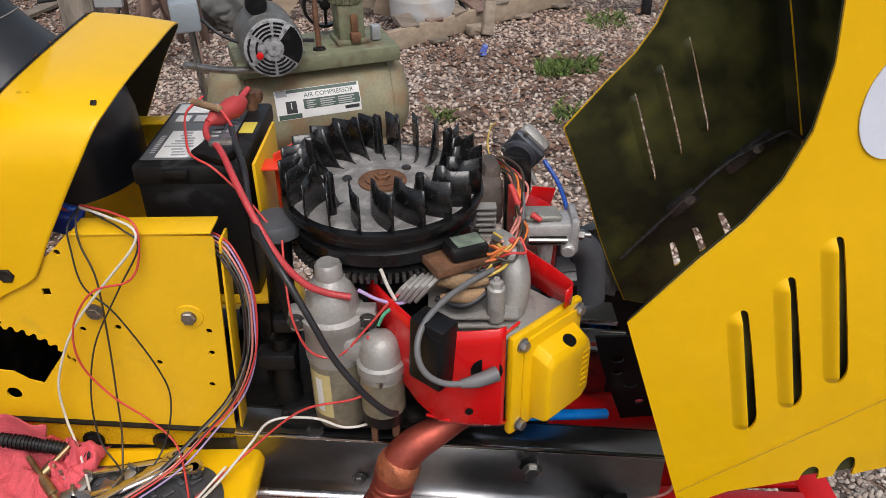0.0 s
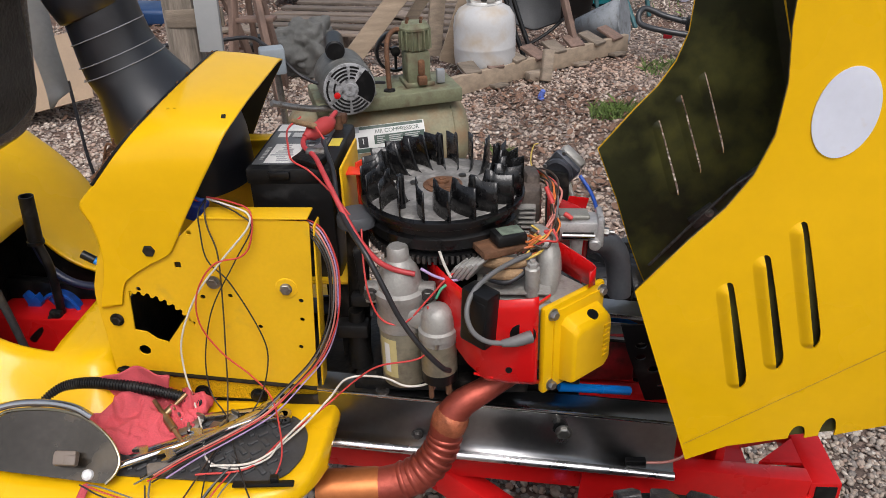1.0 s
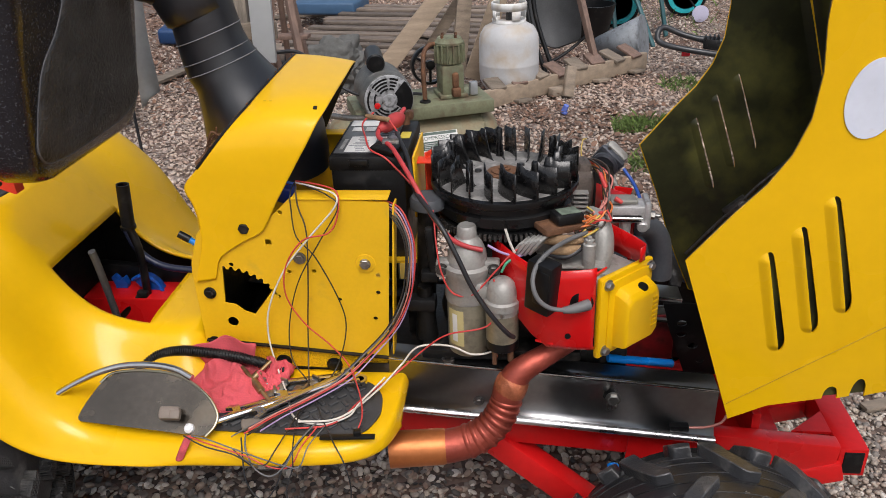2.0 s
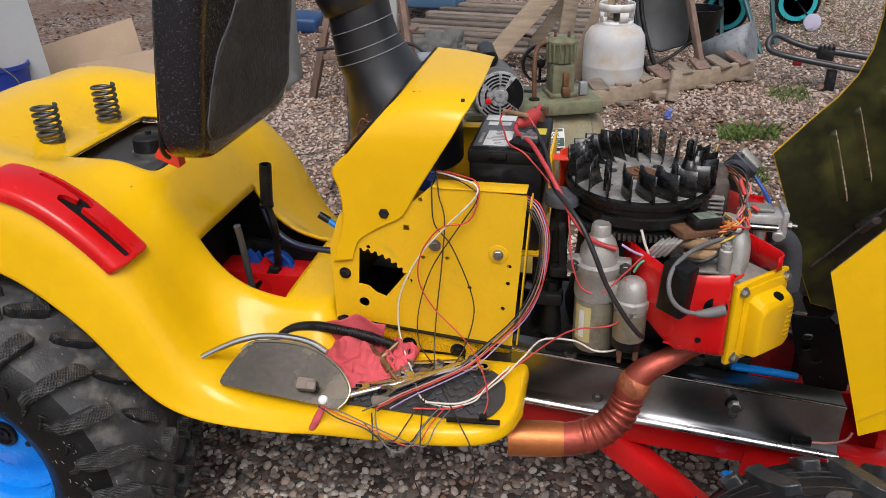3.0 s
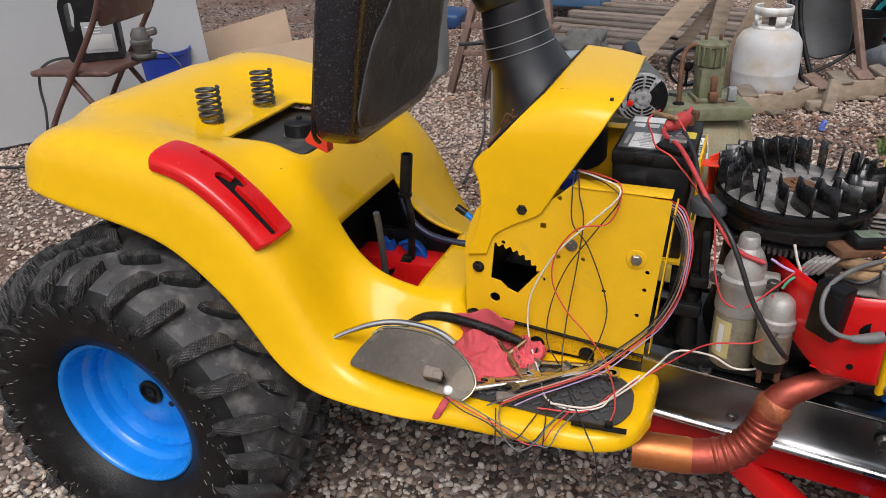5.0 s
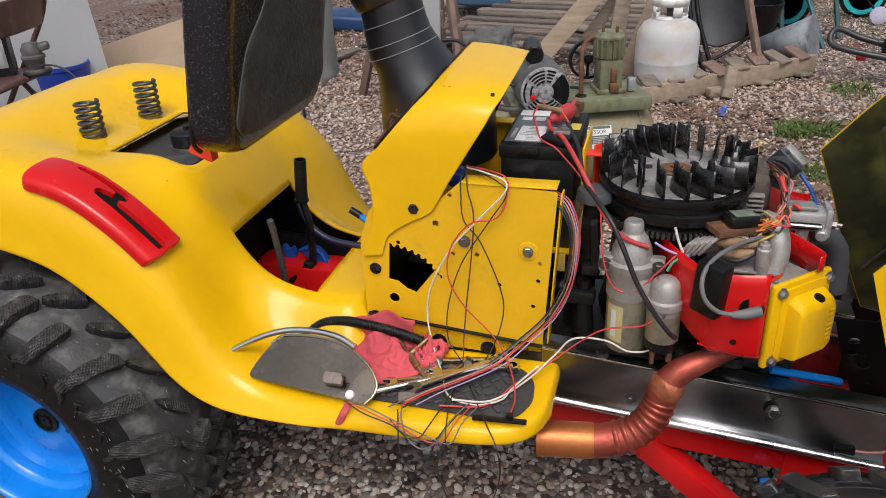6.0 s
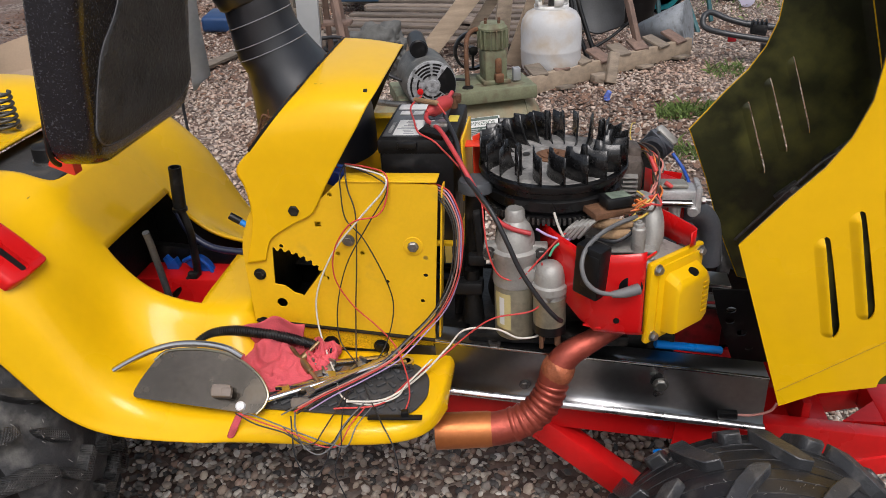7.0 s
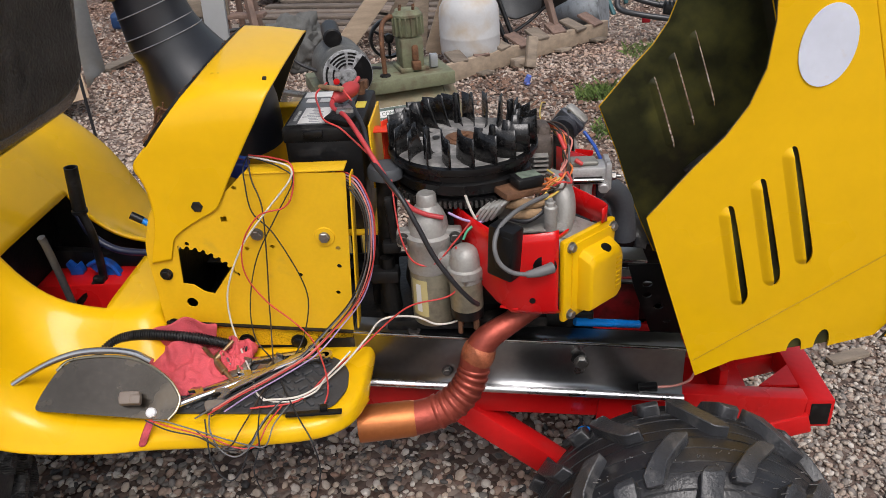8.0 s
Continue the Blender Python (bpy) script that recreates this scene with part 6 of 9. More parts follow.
# Darker copy of the blue paint: the tunnel's shade is put into its colour.
QUADRANT_BLUE = mat("shaded_blue_paint", (0.006, 0.085, 0.42), 0.35, spread=0.2, scale=20, grain=120, bump=0.08, dirt=(0.02, 0.03, 0.06), dirt_amount=0.1)
arch = [(-0.782 + 0.038 * math.cos(radians(a)), 0.482 + 0.050 * math.sin(radians(a))) for a in range(-5, 126, 10)] + [(-0.784 + 0.021 * math.cos(radians(a)), 0.480 + 0.028 * math.sin(radians(a))) for a in range(110, -6, -15)]
bl = part("control_quadrant", plate(arch, [], bracket_at(0.945), 0.016, 0.003), QUADRANT_BLUE, tractor, "blue painted control quadrant")
hook = round_poly([(-0.872, 0.466), (-0.836, 0.466), (-0.830, 0.484), (-0.820, 0.506), (-0.826, 0.524), (-0.836, 0.516), (-0.846, 0.528), (-0.852, 0.524), (-0.846, 0.506), (-0.850, 0.484), (-0.872, 0.480)], 0.003, 3)
part("pawl_bracket", plate(hook, [], bracket_at(0.950), 0.014, 0.003), QUADRANT_BLUE, bl, "blue pawl bracket")
part("quadrant_foot", join(box(-0.735, 0.955, 0.478, 0.036, 0.024, 0.016, 0.004), box(-0.805, 0.955, 0.450, 0.020, 0.020, 0.012, 0.003)), QUADRANT_BLUE, bl)
part("quadrant_rim", tube([(x, 0.943, z) for x, z in arch[:14]], 0.004, 8, 1), QUADRANT_BLUE, bl)
part("pivot_arm", join(beam((-0.832, 0.915, 0.452), (-0.782, 0.922, 0.500), 0.018, 0.014, 0.004), box(-0.778, 0.92, 0.49, 0.022, 0.014, 0.045, 0.004, (0, 8, 0))), BLACK_GREASY, bl)
part("control_hose", tube([(-0.80, 0.955, 0.63), (-0.775, 0.94, 0.59), (-0.735, 0.935, 0.562), (-0.68, 0.935, 0.552), (-0.62, 0.94, 0.55)], 0.007, 10), mat("dark_blue_hose", (0.012, 0.016, 0.045), 0.4), tractor, "dark blue hose")
part("tunnel_floor", join(box(-0.75, 0.97, 0.445, 0.30, 0.12, 0.11, 0.006), box(-0.74, 0.82, 0.415, 0.28, 0.18, 0.03, 0.003)), RED, tractor, "red transmission cover")
part("tunnel_box", join(box(-0.91, CX, 0.53, 0.02, 0.34, 0.30, 0.003), plate([(-0.90, 0.38), (-0.55, 0.38), (-0.55, 0.520), (-0.68, 0.522), (-0.76, 0.535), (-0.81, 0.565), (-0.845, 0.61), (-0.90, 0.70)], [], lambda u, v, d: (u, 1.035 + d, v), 0.006)), BLACK_GREASY, tractor, "black chassis under the tunnel")
pd = part("pedal_rod", tube([(-0.56, 0.80, 0.655), (-0.585, 0.80, 0.673), (-0.605, 0.80, 0.687)], 0.0055, 10), BLUE, tractor, "blue rod")
part("rod_tip", tube([(-0.60, 0.80, 0.684), (-0.618, 0.80, 0.695)], 0.0065, 10), BLACK_PLASTIC, pd, "black rubber tip")
part("panel_tab", join(box(-0.286, 0.747, 0.452, 0.075, 0.004, 0.045, 0.001), box(-0.286, 0.745, 0.452, 0.08, 0.006, 0.006, 0.001)), BLACK_GREASY, tractor, "black lower mounting flange")
# perforated black bracket and red plate behind the valve cover
part("cross_plate", plate([(0.222, 0.512), (0.290, 0.512), (0.345, 0.40), (0.345, 0.36), (0.275, 0.354), (0.236, 0.46)], [ring2(0.259, 0.470, 0.0095, 12, 0.7), ring2(0.260, 0.446, 0.0085, 12, 0.7), ring2(0.283, 0.421, 0.0095, 12, 0.7), ring2(0.300, 0.388, 0.007, 12, 0.7)], lambda u, v, d: (u, 0.90 + d, v), 0.004), BLACK_PAINT, tractor, "black perforated bracket", angle=30)
part("cross_bar", beam((0.10, 1.025, 0.480), (0.278, 1.025, 0.462), 0.05, 0.004, 0.001), RAIL_METAL, tractor, "bright steel strip")
part("strip_edge", beam((0.10, 0.999, 0.478), (0.278, 0.999, 0.460), 0.003, 0.008, 0.001), CHROME, tractor, "bright strip edge")
# Shade from the parts above this plate is put into its darker red.
part("red_plate", box(0.195, 0.97, 0.395, 0.135, 0.006, 0.10, 0.002), mat("shaded_red_paint", (0.2, 0.008, 0.010), 0.5, spread=0.3, scale=18, grain=120, bump=0.1, dirt=(0.03, 0.012, 0.010), dirt_amount=0.25), tractor, "red inner plate behind the rod")
part("gusset", plate([(0.0, 0.0), (0.07, 0.0), (0.07, 0.06)], [], lambda u, v, d: (0.455 + u, 0.815 + v, 0.292 + d), 0.006), RED, tractor, "red gusset")
part("inner_cross_member", beam((0.385, 0.80, 0.30), (0.385, 0.95, 0.30), 0.015, 0.09, 0.002), RED, tractor, "red cross plate")
part("relay_plug", join(box(0.236, 0.737, 0.362, 0.032, 0.012, 0.014, 0.002, (0, -3, 0))), BLACK_PLASTIC, tractor, "black connector plug")
part("plug_wires", tube([(0.25, 0.737, 0.362), (0.28, 0.737, 0.364), (0.305, 0.739, 0.373), (0.315, 0.745, 0.385)], 0.0022, 6), mat("pink_insulation", (0.6, 0.22, 0.18), 0.4), tractor)

# ---- loose things on the foot board ----


def floor_mat():
    o = thing("floor_mat", -0.37, 0.645, 0.459, "black ribbed rubber mat glued to the foot board", "mat")
    out = [(-0.72, 0.585), (-0.31, 0.570), (-0.275, 0.585), (-0.258, 0.625), (-0.262, 0.675), (-0.285, 0.708), (-0.33, 0.722), (-0.45, 0.712), (-0.60, 0.69), (-0.70, 0.665)]
    base = part("base", plate(round_poly(out, 0.015, 4), [], lambda u, v, d: (u, v, 0.4585 + d), 0.003), MAT_RUBBER, o)
    ridges = []
    rng = random.Random(5)
    for i in range(23):
        for j in range(7):
            x, y = -0.70 + i * 0.0195 + (0.009 if j % 2 else 0), 0.592 + j * 0.019
            if x < -0.285 and y < 0.7 - max(0, (-0.33 - x)) * 0.12:
                ridges.append(box(x, y, 0.463, 0.0165, 0.0075, 0.005, 0.0012, (0, 0, 42 if (i + j) % 2 else -48), 1))
    rib = part("ribs", join(*ridges), MAT_RUBBER, o, "raised chevron ribs", angle=25)
    tagged(rib, kind="stuff")
    return o


floor_mat()


def cloth():
    o = thing("shop_towel", -0.53, 0.70, 0.46, "crumpled red shop towel on the foot board", "towel")

    def sheet(nx, ny, cx, cy, w, h, turn, amp, seed, z0):
        rows = []
        for i in range(nx + 1):
            row = []
            for j in range(ny + 1):
                u, v = i / nx - 0.5, j / ny - 0.5
                x, y = u * w * (1 - 0.25 * abs(v)), v * h * (1 + 0.2 * u)
                p = Vector((u * 5 + seed, v * 5, seed))
                z = z0 + amp * (0.6 + noise.noise(p) + 0.6 * abs(noise.noise(p * 2.3)) + 0.25 * noise.noise(p * 5))
                e = max(abs(u), abs(v)) * 2
                z = z0 + 0.004 + (z - z0) * (1 - e ** 4) if z > z0 else z0 + 0.003
                a = radians(turn)
                row.append((cx + x * math.cos(a) - y * math.sin(a) + 0.01 * noise.noise(p * 1.7), cy + x * math.sin(a) + y * math.cos(a) + 0.01 * noise.noise(p * 2.1 + Vector((3, 1, 2))), max(z, z0 + 0.003)))
            rows.append(row)
        return surface(rows)

    a = part("main_fold", sheet(26, 26, -0.535, 0.685, 0.15, 0.15, 25, 0.03, 2.3, 0.461), CLOTH_RED, o, angle=180)
    thicken(a, 0.003, 1)
    b = part("corner", sheet(16, 14, -0.455, 0.708, 0.06, 0.07, -10, 0.032, 7.7, 0.462), CLOTH_RED, o, angle=180)
    thicken(b, 0.003, 1)
    rows = []
    for i in range(15):
        u = i / 14
        rows.append([(-0.622 + 0.125 * u + 0.016 * v, 0.726 + 0.006 * math.sin(u * 9 + v * 3) + 0.004 * noise.noise(Vector((u * 6, v * 5, 1.5))), 0.462 + (0.052 + 0.022 * math.sin(u * 2.6)) * v + 0.003 * math.sin(u * 14)) for v in [k / 8 for k in range(9)]])
    c = part("raised_corner", surface(rows), CLOTH_RED, o, "corner leaning on the yellow plate", angle=180)
    thicken(c, 0.003, 1)
    d = part("strip", surface([[(-0.548 + 0.014 * i - 0.005 * j, 0.546 - (0.006 if j < 3 else 0.004) * j + 0.002 * math.sin(j * 2 + i), 0.476 - 0.0105 * j) for j in range(5)] for i in range(2)]), CLOTH_RED, o, "torn strip over the edge", angle=180)
    thicken(d, 0.002, 1)
    return o


cloth()


def trim_plate():
    o = thing("trim_plate", -0.62, 0.57, 0.46, "half-round stainless cover plate with a bright tube edge", "cover plate")

    def at(u, v, d):
        return (u, 0.553 + v * 0.762 + d * 0.6, 0.470 + v * 0.648 - d * 0.8)

    prof = round_poly([(-0.734, 0.016), (-0.724, 0.044), (-0.706, 0.077), (-0.685, 0.094), (-0.628, 0.0985), (-0.575, 0.090), (-0.529, 0.063), (-0.506, 0.034), (-0.506, 0.014), (-0.519, -0.002)], 0.012, 4)
    part("plate", plate(prof, [], at, 0.003), mat("smoky_stainless", (0.17, 0.15, 0.125), 0.24, metal=1.0, spread=0.22, scale=9, grain=110, bump=0.04, dirt=(0.14, 0.115, 0.085), dirt_amount=0.12), o, "smoky stainless plate")
    part("bright_rim", tube([at(u, v, -0.001) for u, v in ((-0.706, 0.077), (-0.685, 0.094), (-0.628, 0.0985), (-0.575, 0.090), (-0.529, 0.063), (-0.506, 0.034), (-0.507, 0.014), (-0.519, -0.002))], 0.0024, 8), mat("dull_brass_edge", (0.4, 0.36, 0.27), 0.35, metal=1.0), o, "pale worn rim")
    part("tube_edge", tube([(-0.779, 0.594, 0.505), (-0.748, 0.607, 0.520), (-0.711, 0.620, 0.534), (-0.671, 0.630, 0.541), (-0.624, 0.632, 0.542), (-0.585, 0.628, 0.538), (-0.555, 0.618, 0.529)], 0.0056, 12), CHROME, o, "bright chrome tube")
    part("socket", join(box(-0.578, 0.570, 0.496, 0.030, 0.020, 0.020, 0.003, (40, 6, 8)), box(-0.566, 0.562, 0.500, 0.016, 0.014, 0.014, 0.002, (40, 6, 8)), box(-0.590, 0.568, 0.498, 0.008, 0.012, 0.012, 0.002, (40, 6, 8))), mat("brown_plastic", (0.2, 0.16, 0.13), 0.6), o, "brown plug socket")
    part("screw_head", lathe((-0.546, 0.560, 0.476), (-0.547, 0.547, 0.490), [(0.008, 0), (0.0075, 0.005), (0.004, 0.008), (0.001, 0.008)], 16), WHITE_PLASTIC, o, "white screw cap")
    return o


trim_plate()
hose_line = spline([(-0.705, 0.66, 0.468), (-0.69, 0.69, 0.483), (-0.657, 0.712, 0.505), (-0.616, 0.716, 0.513), (-0.572, 0.716, 0.511), (-0.518, 0.716, 0.503), (-0.476, 0.718, 0.490), (-0.43, 0.722, 0.469)], 11)
rings = [tube(hose_line, 0.0078, 10, 1, smooth=False)]
for p, q in zip(hose_line, hose_line[1:]):
    d = (q - p).normalized()
    rings.append(lathe(p - d * 0.0011, p + d, [(0.0076, 0), (0.0094, 0.0006), (0.0094, 0.0018), (0.0076, 0.0024)], 12))
solo("corrugated_hose", join(*rings), BLACK_DUSTY, (-0.56, 0.71, 0.46), "black corrugated cable hose on the foot board", "hose")


def spanner(x, y, z, length, turn, label, ring=True):
    o = thing("spanner", x, y, z, label, "spanner", "loose tools")
    a = radians(turn)
    dx, dy = math.cos(a) * length / 2, math.sin(a) * length / 2
    part("shank", beam((x - dx, y - dy, z + 0.004), (x + dx, y + dy, z + 0.006), 0.011, 0.005, 0.0015), CHROME, o)
    part("ring_end", lathe((x + dx, y + dy, z), (x + dx, y + dy, 1), [(0.007, 0), (0.012, 0), (0.012, 0.009), (0.007, 0.009), (0.007, 0.0)], 20), CHROME, o)
    part("open_end", plate([(0, 0.009), (0.014, 0.013), (0.022, 0.008), (0.012, 0.004), (0.012, -0.004), (0.022, -0.008), (0.014, -0.013), (0, -0.009)], [], lambda u, v, d: (x - dx - u * math.cos(a) + v * math.sin(a), y - dy - u * math.sin(a) - v * math.cos(a), z + d), 0.006), CHROME, o)
    return o


spanner(-0.42, 0.655, 0.466, 0.15, 28, "chrome combination spanner lying on the mat")
spanner(-0.40, 0.70, 0.466, 0.13, 12, "chrome combination spanner lying on the mat")
spanner(-0.385, 0.662, 0.472, 0.155, 42, "long chrome ring spanner lying across the mat")
spanner(-0.36, 0.675, 0.470, 0.12, 20, "chrome combination spanner lying on the mat")
solo("chrome_bar", tube([(-0.515, 0.585, 0.47), (-0.47, 0.61, 0.472), (-0.41, 0.645, 0.474), (-0.34, 0.69, 0.474)], 0.0055, 12), CHROME, (-0.43, 0.63, 0.462), "bright chrome bar among the tools", "bar")


def puller(x0, y0, x1, y1, z):
    o = thing("threaded_tool", (x0 + x1) / 2, (y0 + y1) / 2, z, "small brass-coloured threaded puller", "tool", "loose tools")
    part("shaft", cyl((x0, y0, z + 0.03), (x1, y1, z + 0.006), 0.0035, n=10), mat("old_brass", (0.35, 0.24, 0.13), 0.4, metal=0.9, spread=0.3, scale=30), o)
    part("sleeve", cyl((x0 * 0.65 + x1 * 0.35, y0 * 0.65 + y1 * 0.35, z + 0.021), (x0 * 0.35 + x1 * 0.65, y0 * 0.35 + y1 * 0.65, z + 0.014), 0.0065, n=14, bev=0.001), mat("old_brass", (0.35, 0.24, 0.13)), o)
    part("foot", box(x1, y1, z + 0.006, 0.02, 0.016, 0.01, 0.003, (0, 0, 30)), STEEL, o)
    return o


puller(-0.505, 0.70, -0.435, 0.63, 0.464)
puller(-0.46, 0.715, -0.50, 0.66, 0.466)
for x, y, a in ((-0.45, 0.66, 20), (-0.435, 0.68, 70), (-0.40, 0.675, -20), (-0.475, 0.685, 45), (-0.385, 0.69, 60)):
    solo("loose_bracket", join(box(x, y, 0.469, 0.028, 0.014, 0.004, 0.001, (10, -8, a)), box(x + 0.01 * math.cos(radians(a)), y + 0.01 * math.sin(radians(a)), 0.474, 0.004, 0.014, 0.012, 0.001, (0, 0, a))), STEEL, (x, y, 0.463), "small tarnished metal bracket", "bracket", "loose tools")
solo("putty_lump", box(-0.455, 0.585, 0.468, 0.035, 0.02, 0.012, 0.005, (5, 10, 25), 3), mat("grey_brown_lump", (0.2, 0.17, 0.14), 0.9, spread=0.2, bump=0.5), (-0.455, 0.585, 0.462), "small grey-brown lump on the mat", "lump")
solo("wire_clip", join(box(-0.30, 0.565, 0.465, 0.085, 0.010, 0.004, 0.001, (0, 0, 4)), box(-0.285, 0.57, 0.470, 0.012, 0.010, 0.010, 0.002, (0, 0, 10))), BLACK_PLASTIC, (-0.30, 0.565, 0.462), "black terminal strip on the foot board edge", "connector")

# ---- wiring ----


def wire(name, pts, r, material, label, category="wire"):
    return solo(name, tube(pts, r, 8, 7), material, pts[0], label, category, "wiring", angle=80)


BROWN_WIRE = mat("brown_insulation", (0.05, 0.035, 0.025), 0.4)
PINK_WIRE = mat("pink_insulation", (0.6, 0.22, 0.18), 0.4)
wire("white_wire", [(-0.40, 0.790, 0.793), (-0.361, 0.765, 0.795), (-0.326, 0.745, 0.791), (-0.327, 0.737, 0.772), (-0.369, 0.733, 0.725), (-0.419, 0.733, 0.664), (-0.455, 0.733, 0.590), (-0.463, 0.733, 0.532), (-0.450, 0.715, 0.485), (-0.419, 0.660, 0.469), (-0.393, 0.605, 0.467), (-0.347, 0.590, 0.467), (-0.306, 0.605, 0.472), (-0.292, 0.632, 0.478), (-0.258, 0.683, 0.492)], 0.0016, WHITE_WIRE, "white wire hanging in front of the yellow plate")
wire("red_wire", [(-0.40, 0.792, 0.795), (-0.352, 0.766, 0.798), (-0.322, 0.745, 0.793), (-0.325, 0.737, 0.753), (-0.341, 0.732, 0.730), (-0.383, 0.732, 0.717), (-0.416, 0.732, 0.670), (-0.422, 0.732, 0.615), (-0.397, 0.732, 0.563), (-0.358, 0.731, 0.522), (-0.326, 0.715, 0.494), (-0.296, 0.650, 0.489), (-0.283, 0.605, 0.478), (-0.286, 0.575, 0.468)], 0.0013, RED_WIRE, "thin red wire hanging in front of the yellow plate")
wire("black_wire", [(-0.402, 0.790, 0.793), (-0.399, 0.752, 0.790), (-0.398, 0.743, 0.768), (-0.393, 0.736, 0.722), (-0.365, 0.734, 0.685), (-0.333, 0.734, 0.603), (-0.328, 0.733, 0.549), (-0.346, 0.715, 0.487), (-0.370, 0.655, 0.472), (-0.386, 0.600, 0.469), (-0.378, 0.535, 0.464), (-0.377, 0.520, 0.440), (-0.388, 0.508, 0.400), (-0.372, 0.500, 0.350)], 0.0011, BLACK_WIRE, "thin black wire looping down over the foot board")
wire("black_wire", [(-0.399, 0.791, 0.793), (-0.366, 0.765, 0.793), (-0.338, 0.746, 0.789), (-0.322, 0.739, 0.771), (-0.355, 0.734, 0.716), (-0.400, 0.734, 0.639), (-0.425, 0.734, 0.554), (-0.423, 0.722, 0.495), (-0.392, 0.692, 0.472), (-0.357, 0.620, 0.470), (-0.318, 0.548, 0.468), (-0.296, 0.520, 0.448), (-0.288, 0.508, 0.405), (-0.300, 0.500, 0.350)], 0.0011, BLACK_WIRE, "thin black wire looping down over the foot board")
wire("brown_wire", [(-0.401, 0.790, 0.793), (-0.390, 0.752, 0.790), (-0.386, 0.743, 0.769), (-0.376, 0.736, 0.729), (-0.383, 0.735, 0.641), (-0.392, 0.734, 0.563), (-0.395, 0.720, 0.499), (-0.386, 0.665, 0.470), (-0.392, 0.598, 0.468), (-0.405, 0.532, 0.462), (-0.420, 0.519, 0.445), (-0.448, 0.520, 0.452), (-0.470, 0.530, 0.466)], 0.0012, BROWN_WIRE, "thin brown wire hanging straight down")
wire("grey_wire", [(-0.458, 0.560, 0.470), (-0.450, 0.532, 0.464), (-0.436, 0.518, 0.440), (-0.412, 0.514, 0.428), (-0.388, 0.520, 0.445), (-0.372, 0.545, 0.468), (-0.350, 0.600, 0.470)], 0.0013, GREY_WIRE, "grey wire looping over the foot board edge")
wire("black_wire", [(-0.462, 0.550, 0.470), (-0.455, 0.528, 0.455), (-0.450, 0.512, 0.425), (-0.438, 0.505, 0.400), (-0.420, 0.503, 0.392), (-0.402, 0.510, 0.415), (-0.388, 0.524, 0.448), (-0.365, 0.565, 0.468)], 0.0012, BLACK_WIRE, "thin black wire looping below the foot board edge")
BUNDLE = [(-0.275, 0.790, 0.757), (-0.247, 0.766, 0.760), (-0.228, 0.747, 0.753), (-0.213, 0.737, 0.718), (-0.213, 0.734, 0.669), (-0.222, 0.733, 0.616), (-0.247, 0.733, 0.559), (-0.288, 0.722, 0.513), (-0.332, 0.690, 0.480), (-0.382, 0.645, 0.472), (-0.425, 0.605, 0.470), (-0.458, 0.565, 0.470)]
for k, (m_, nm) in enumerate(((BLACK_WIRE, "black"), (BROWN_WIRE, "brown"), (GREY_WIRE, "grey"), (PINK_WIRE, "pale pink"), (PURPLE_WIRE, "pale purple"), (RED_WIRE, "red"))):
    d = (k - 2.5) * 0.0030
    pts = []
    for q, (x, y, z) in enumerate(BUNDLE):
        f = max(0.0, (q - 4) / 5)
        pts.append((x + d + (k - 2.5) * 0.003 * f + 0.012 * f * math.sin(k * 2.1), y - 0.001 * (k % 2) - 0.006 * f * (k % 3), z + d * (1 if q < 3 else 0.3) + 0.0012 * k * f))
    wire(nm.split()[-1] + "_wire", pts, 0.0013, m_, nm + " wire of the bundle beside the yellow plate")
wire("red_wire", [(-0.080, 0.73, 0.653), (-0.073, 0.72, 0.613), (-0.091, 0.715, 0.574), (-0.154, 0.715, 0.557), (-0.193, 0.72, 0.526), (-0.243, 0.71, 0.482), (-0.292, 0.65, 0.472), (-0.328, 0.59, 0.469), (-0.40, 0.575, 0.468)], 0.0015, RED_WIRE, "thin red wire from the starter to the foot board")
wire("white_wire", [(-0.076, 0.740, 0.522), (-0.088, 0.735, 0.510), (-0.119, 0.73, 0.509), (-0.156, 0.73, 0.525), (-0.208, 0.73, 0.521), (-0.238, 0.72, 0.489), (-0.275, 0.66, 0.475), (-0.321, 0.60, 0.472), (-0.383, 0.59, 0.471)], 0.0018, WHITE_WIRE, "white wire from the solenoid terminal")
solo("wire_terminal", cyl((-0.076, 0.739, 0.526), (-0.079, 0.737, 0.50), 0.0042, 0.005, n=10, bev=0.001), mat("copper_pink", (0.5, 0.26, 0.2), 0.45, metal=0.4), (-0.077, 0.738, 0.51), "copper crimp terminal on the white wire", "terminal")
wire("red_wire", [(-0.035, 0.757, 0.70), (-0.057, 0.745, 0.685), (-0.080, 0.74, 0.658), (-0.116, 0.735, 0.62), (-0.148, 0.735, 0.625), (-0.165, 0.74, 0.663), (-0.173, 0.76, 0.704), (-0.18, 0.80, 0.74)], 0.0015, RED_WIRE, "thin red wire looped round the starter")
wire("white_wire", [(-0.062, 0.752, 0.73), (-0.055, 0.75, 0.708), (-0.047, 0.748, 0.69)], 0.0022, WHITE_WIRE, "short white wire end by the flywheel")
wire("purple_wire", [(-0.09, 0.755, 0.70), (-0.068, 0.75, 0.69), (-0.045, 0.748, 0.685), (-0.03, 0.755, 0.685)], 0.0022, PURPLE_WIRE, "short pale purple wire by the flywheel")
wire("green_wire", [(-0.045, 0.748, 0.684), (-0.06, 0.742, 0.675), (-0.068, 0.74, 0.66)], 0.0022, GREEN_WIRE, "short green wire by the starter")
CABLE_RED = mat("faded_red_cable", (0.5, 0.05, 0.055), 0.5, spread=0.14, scale=24, grain=200, bump=0.06)
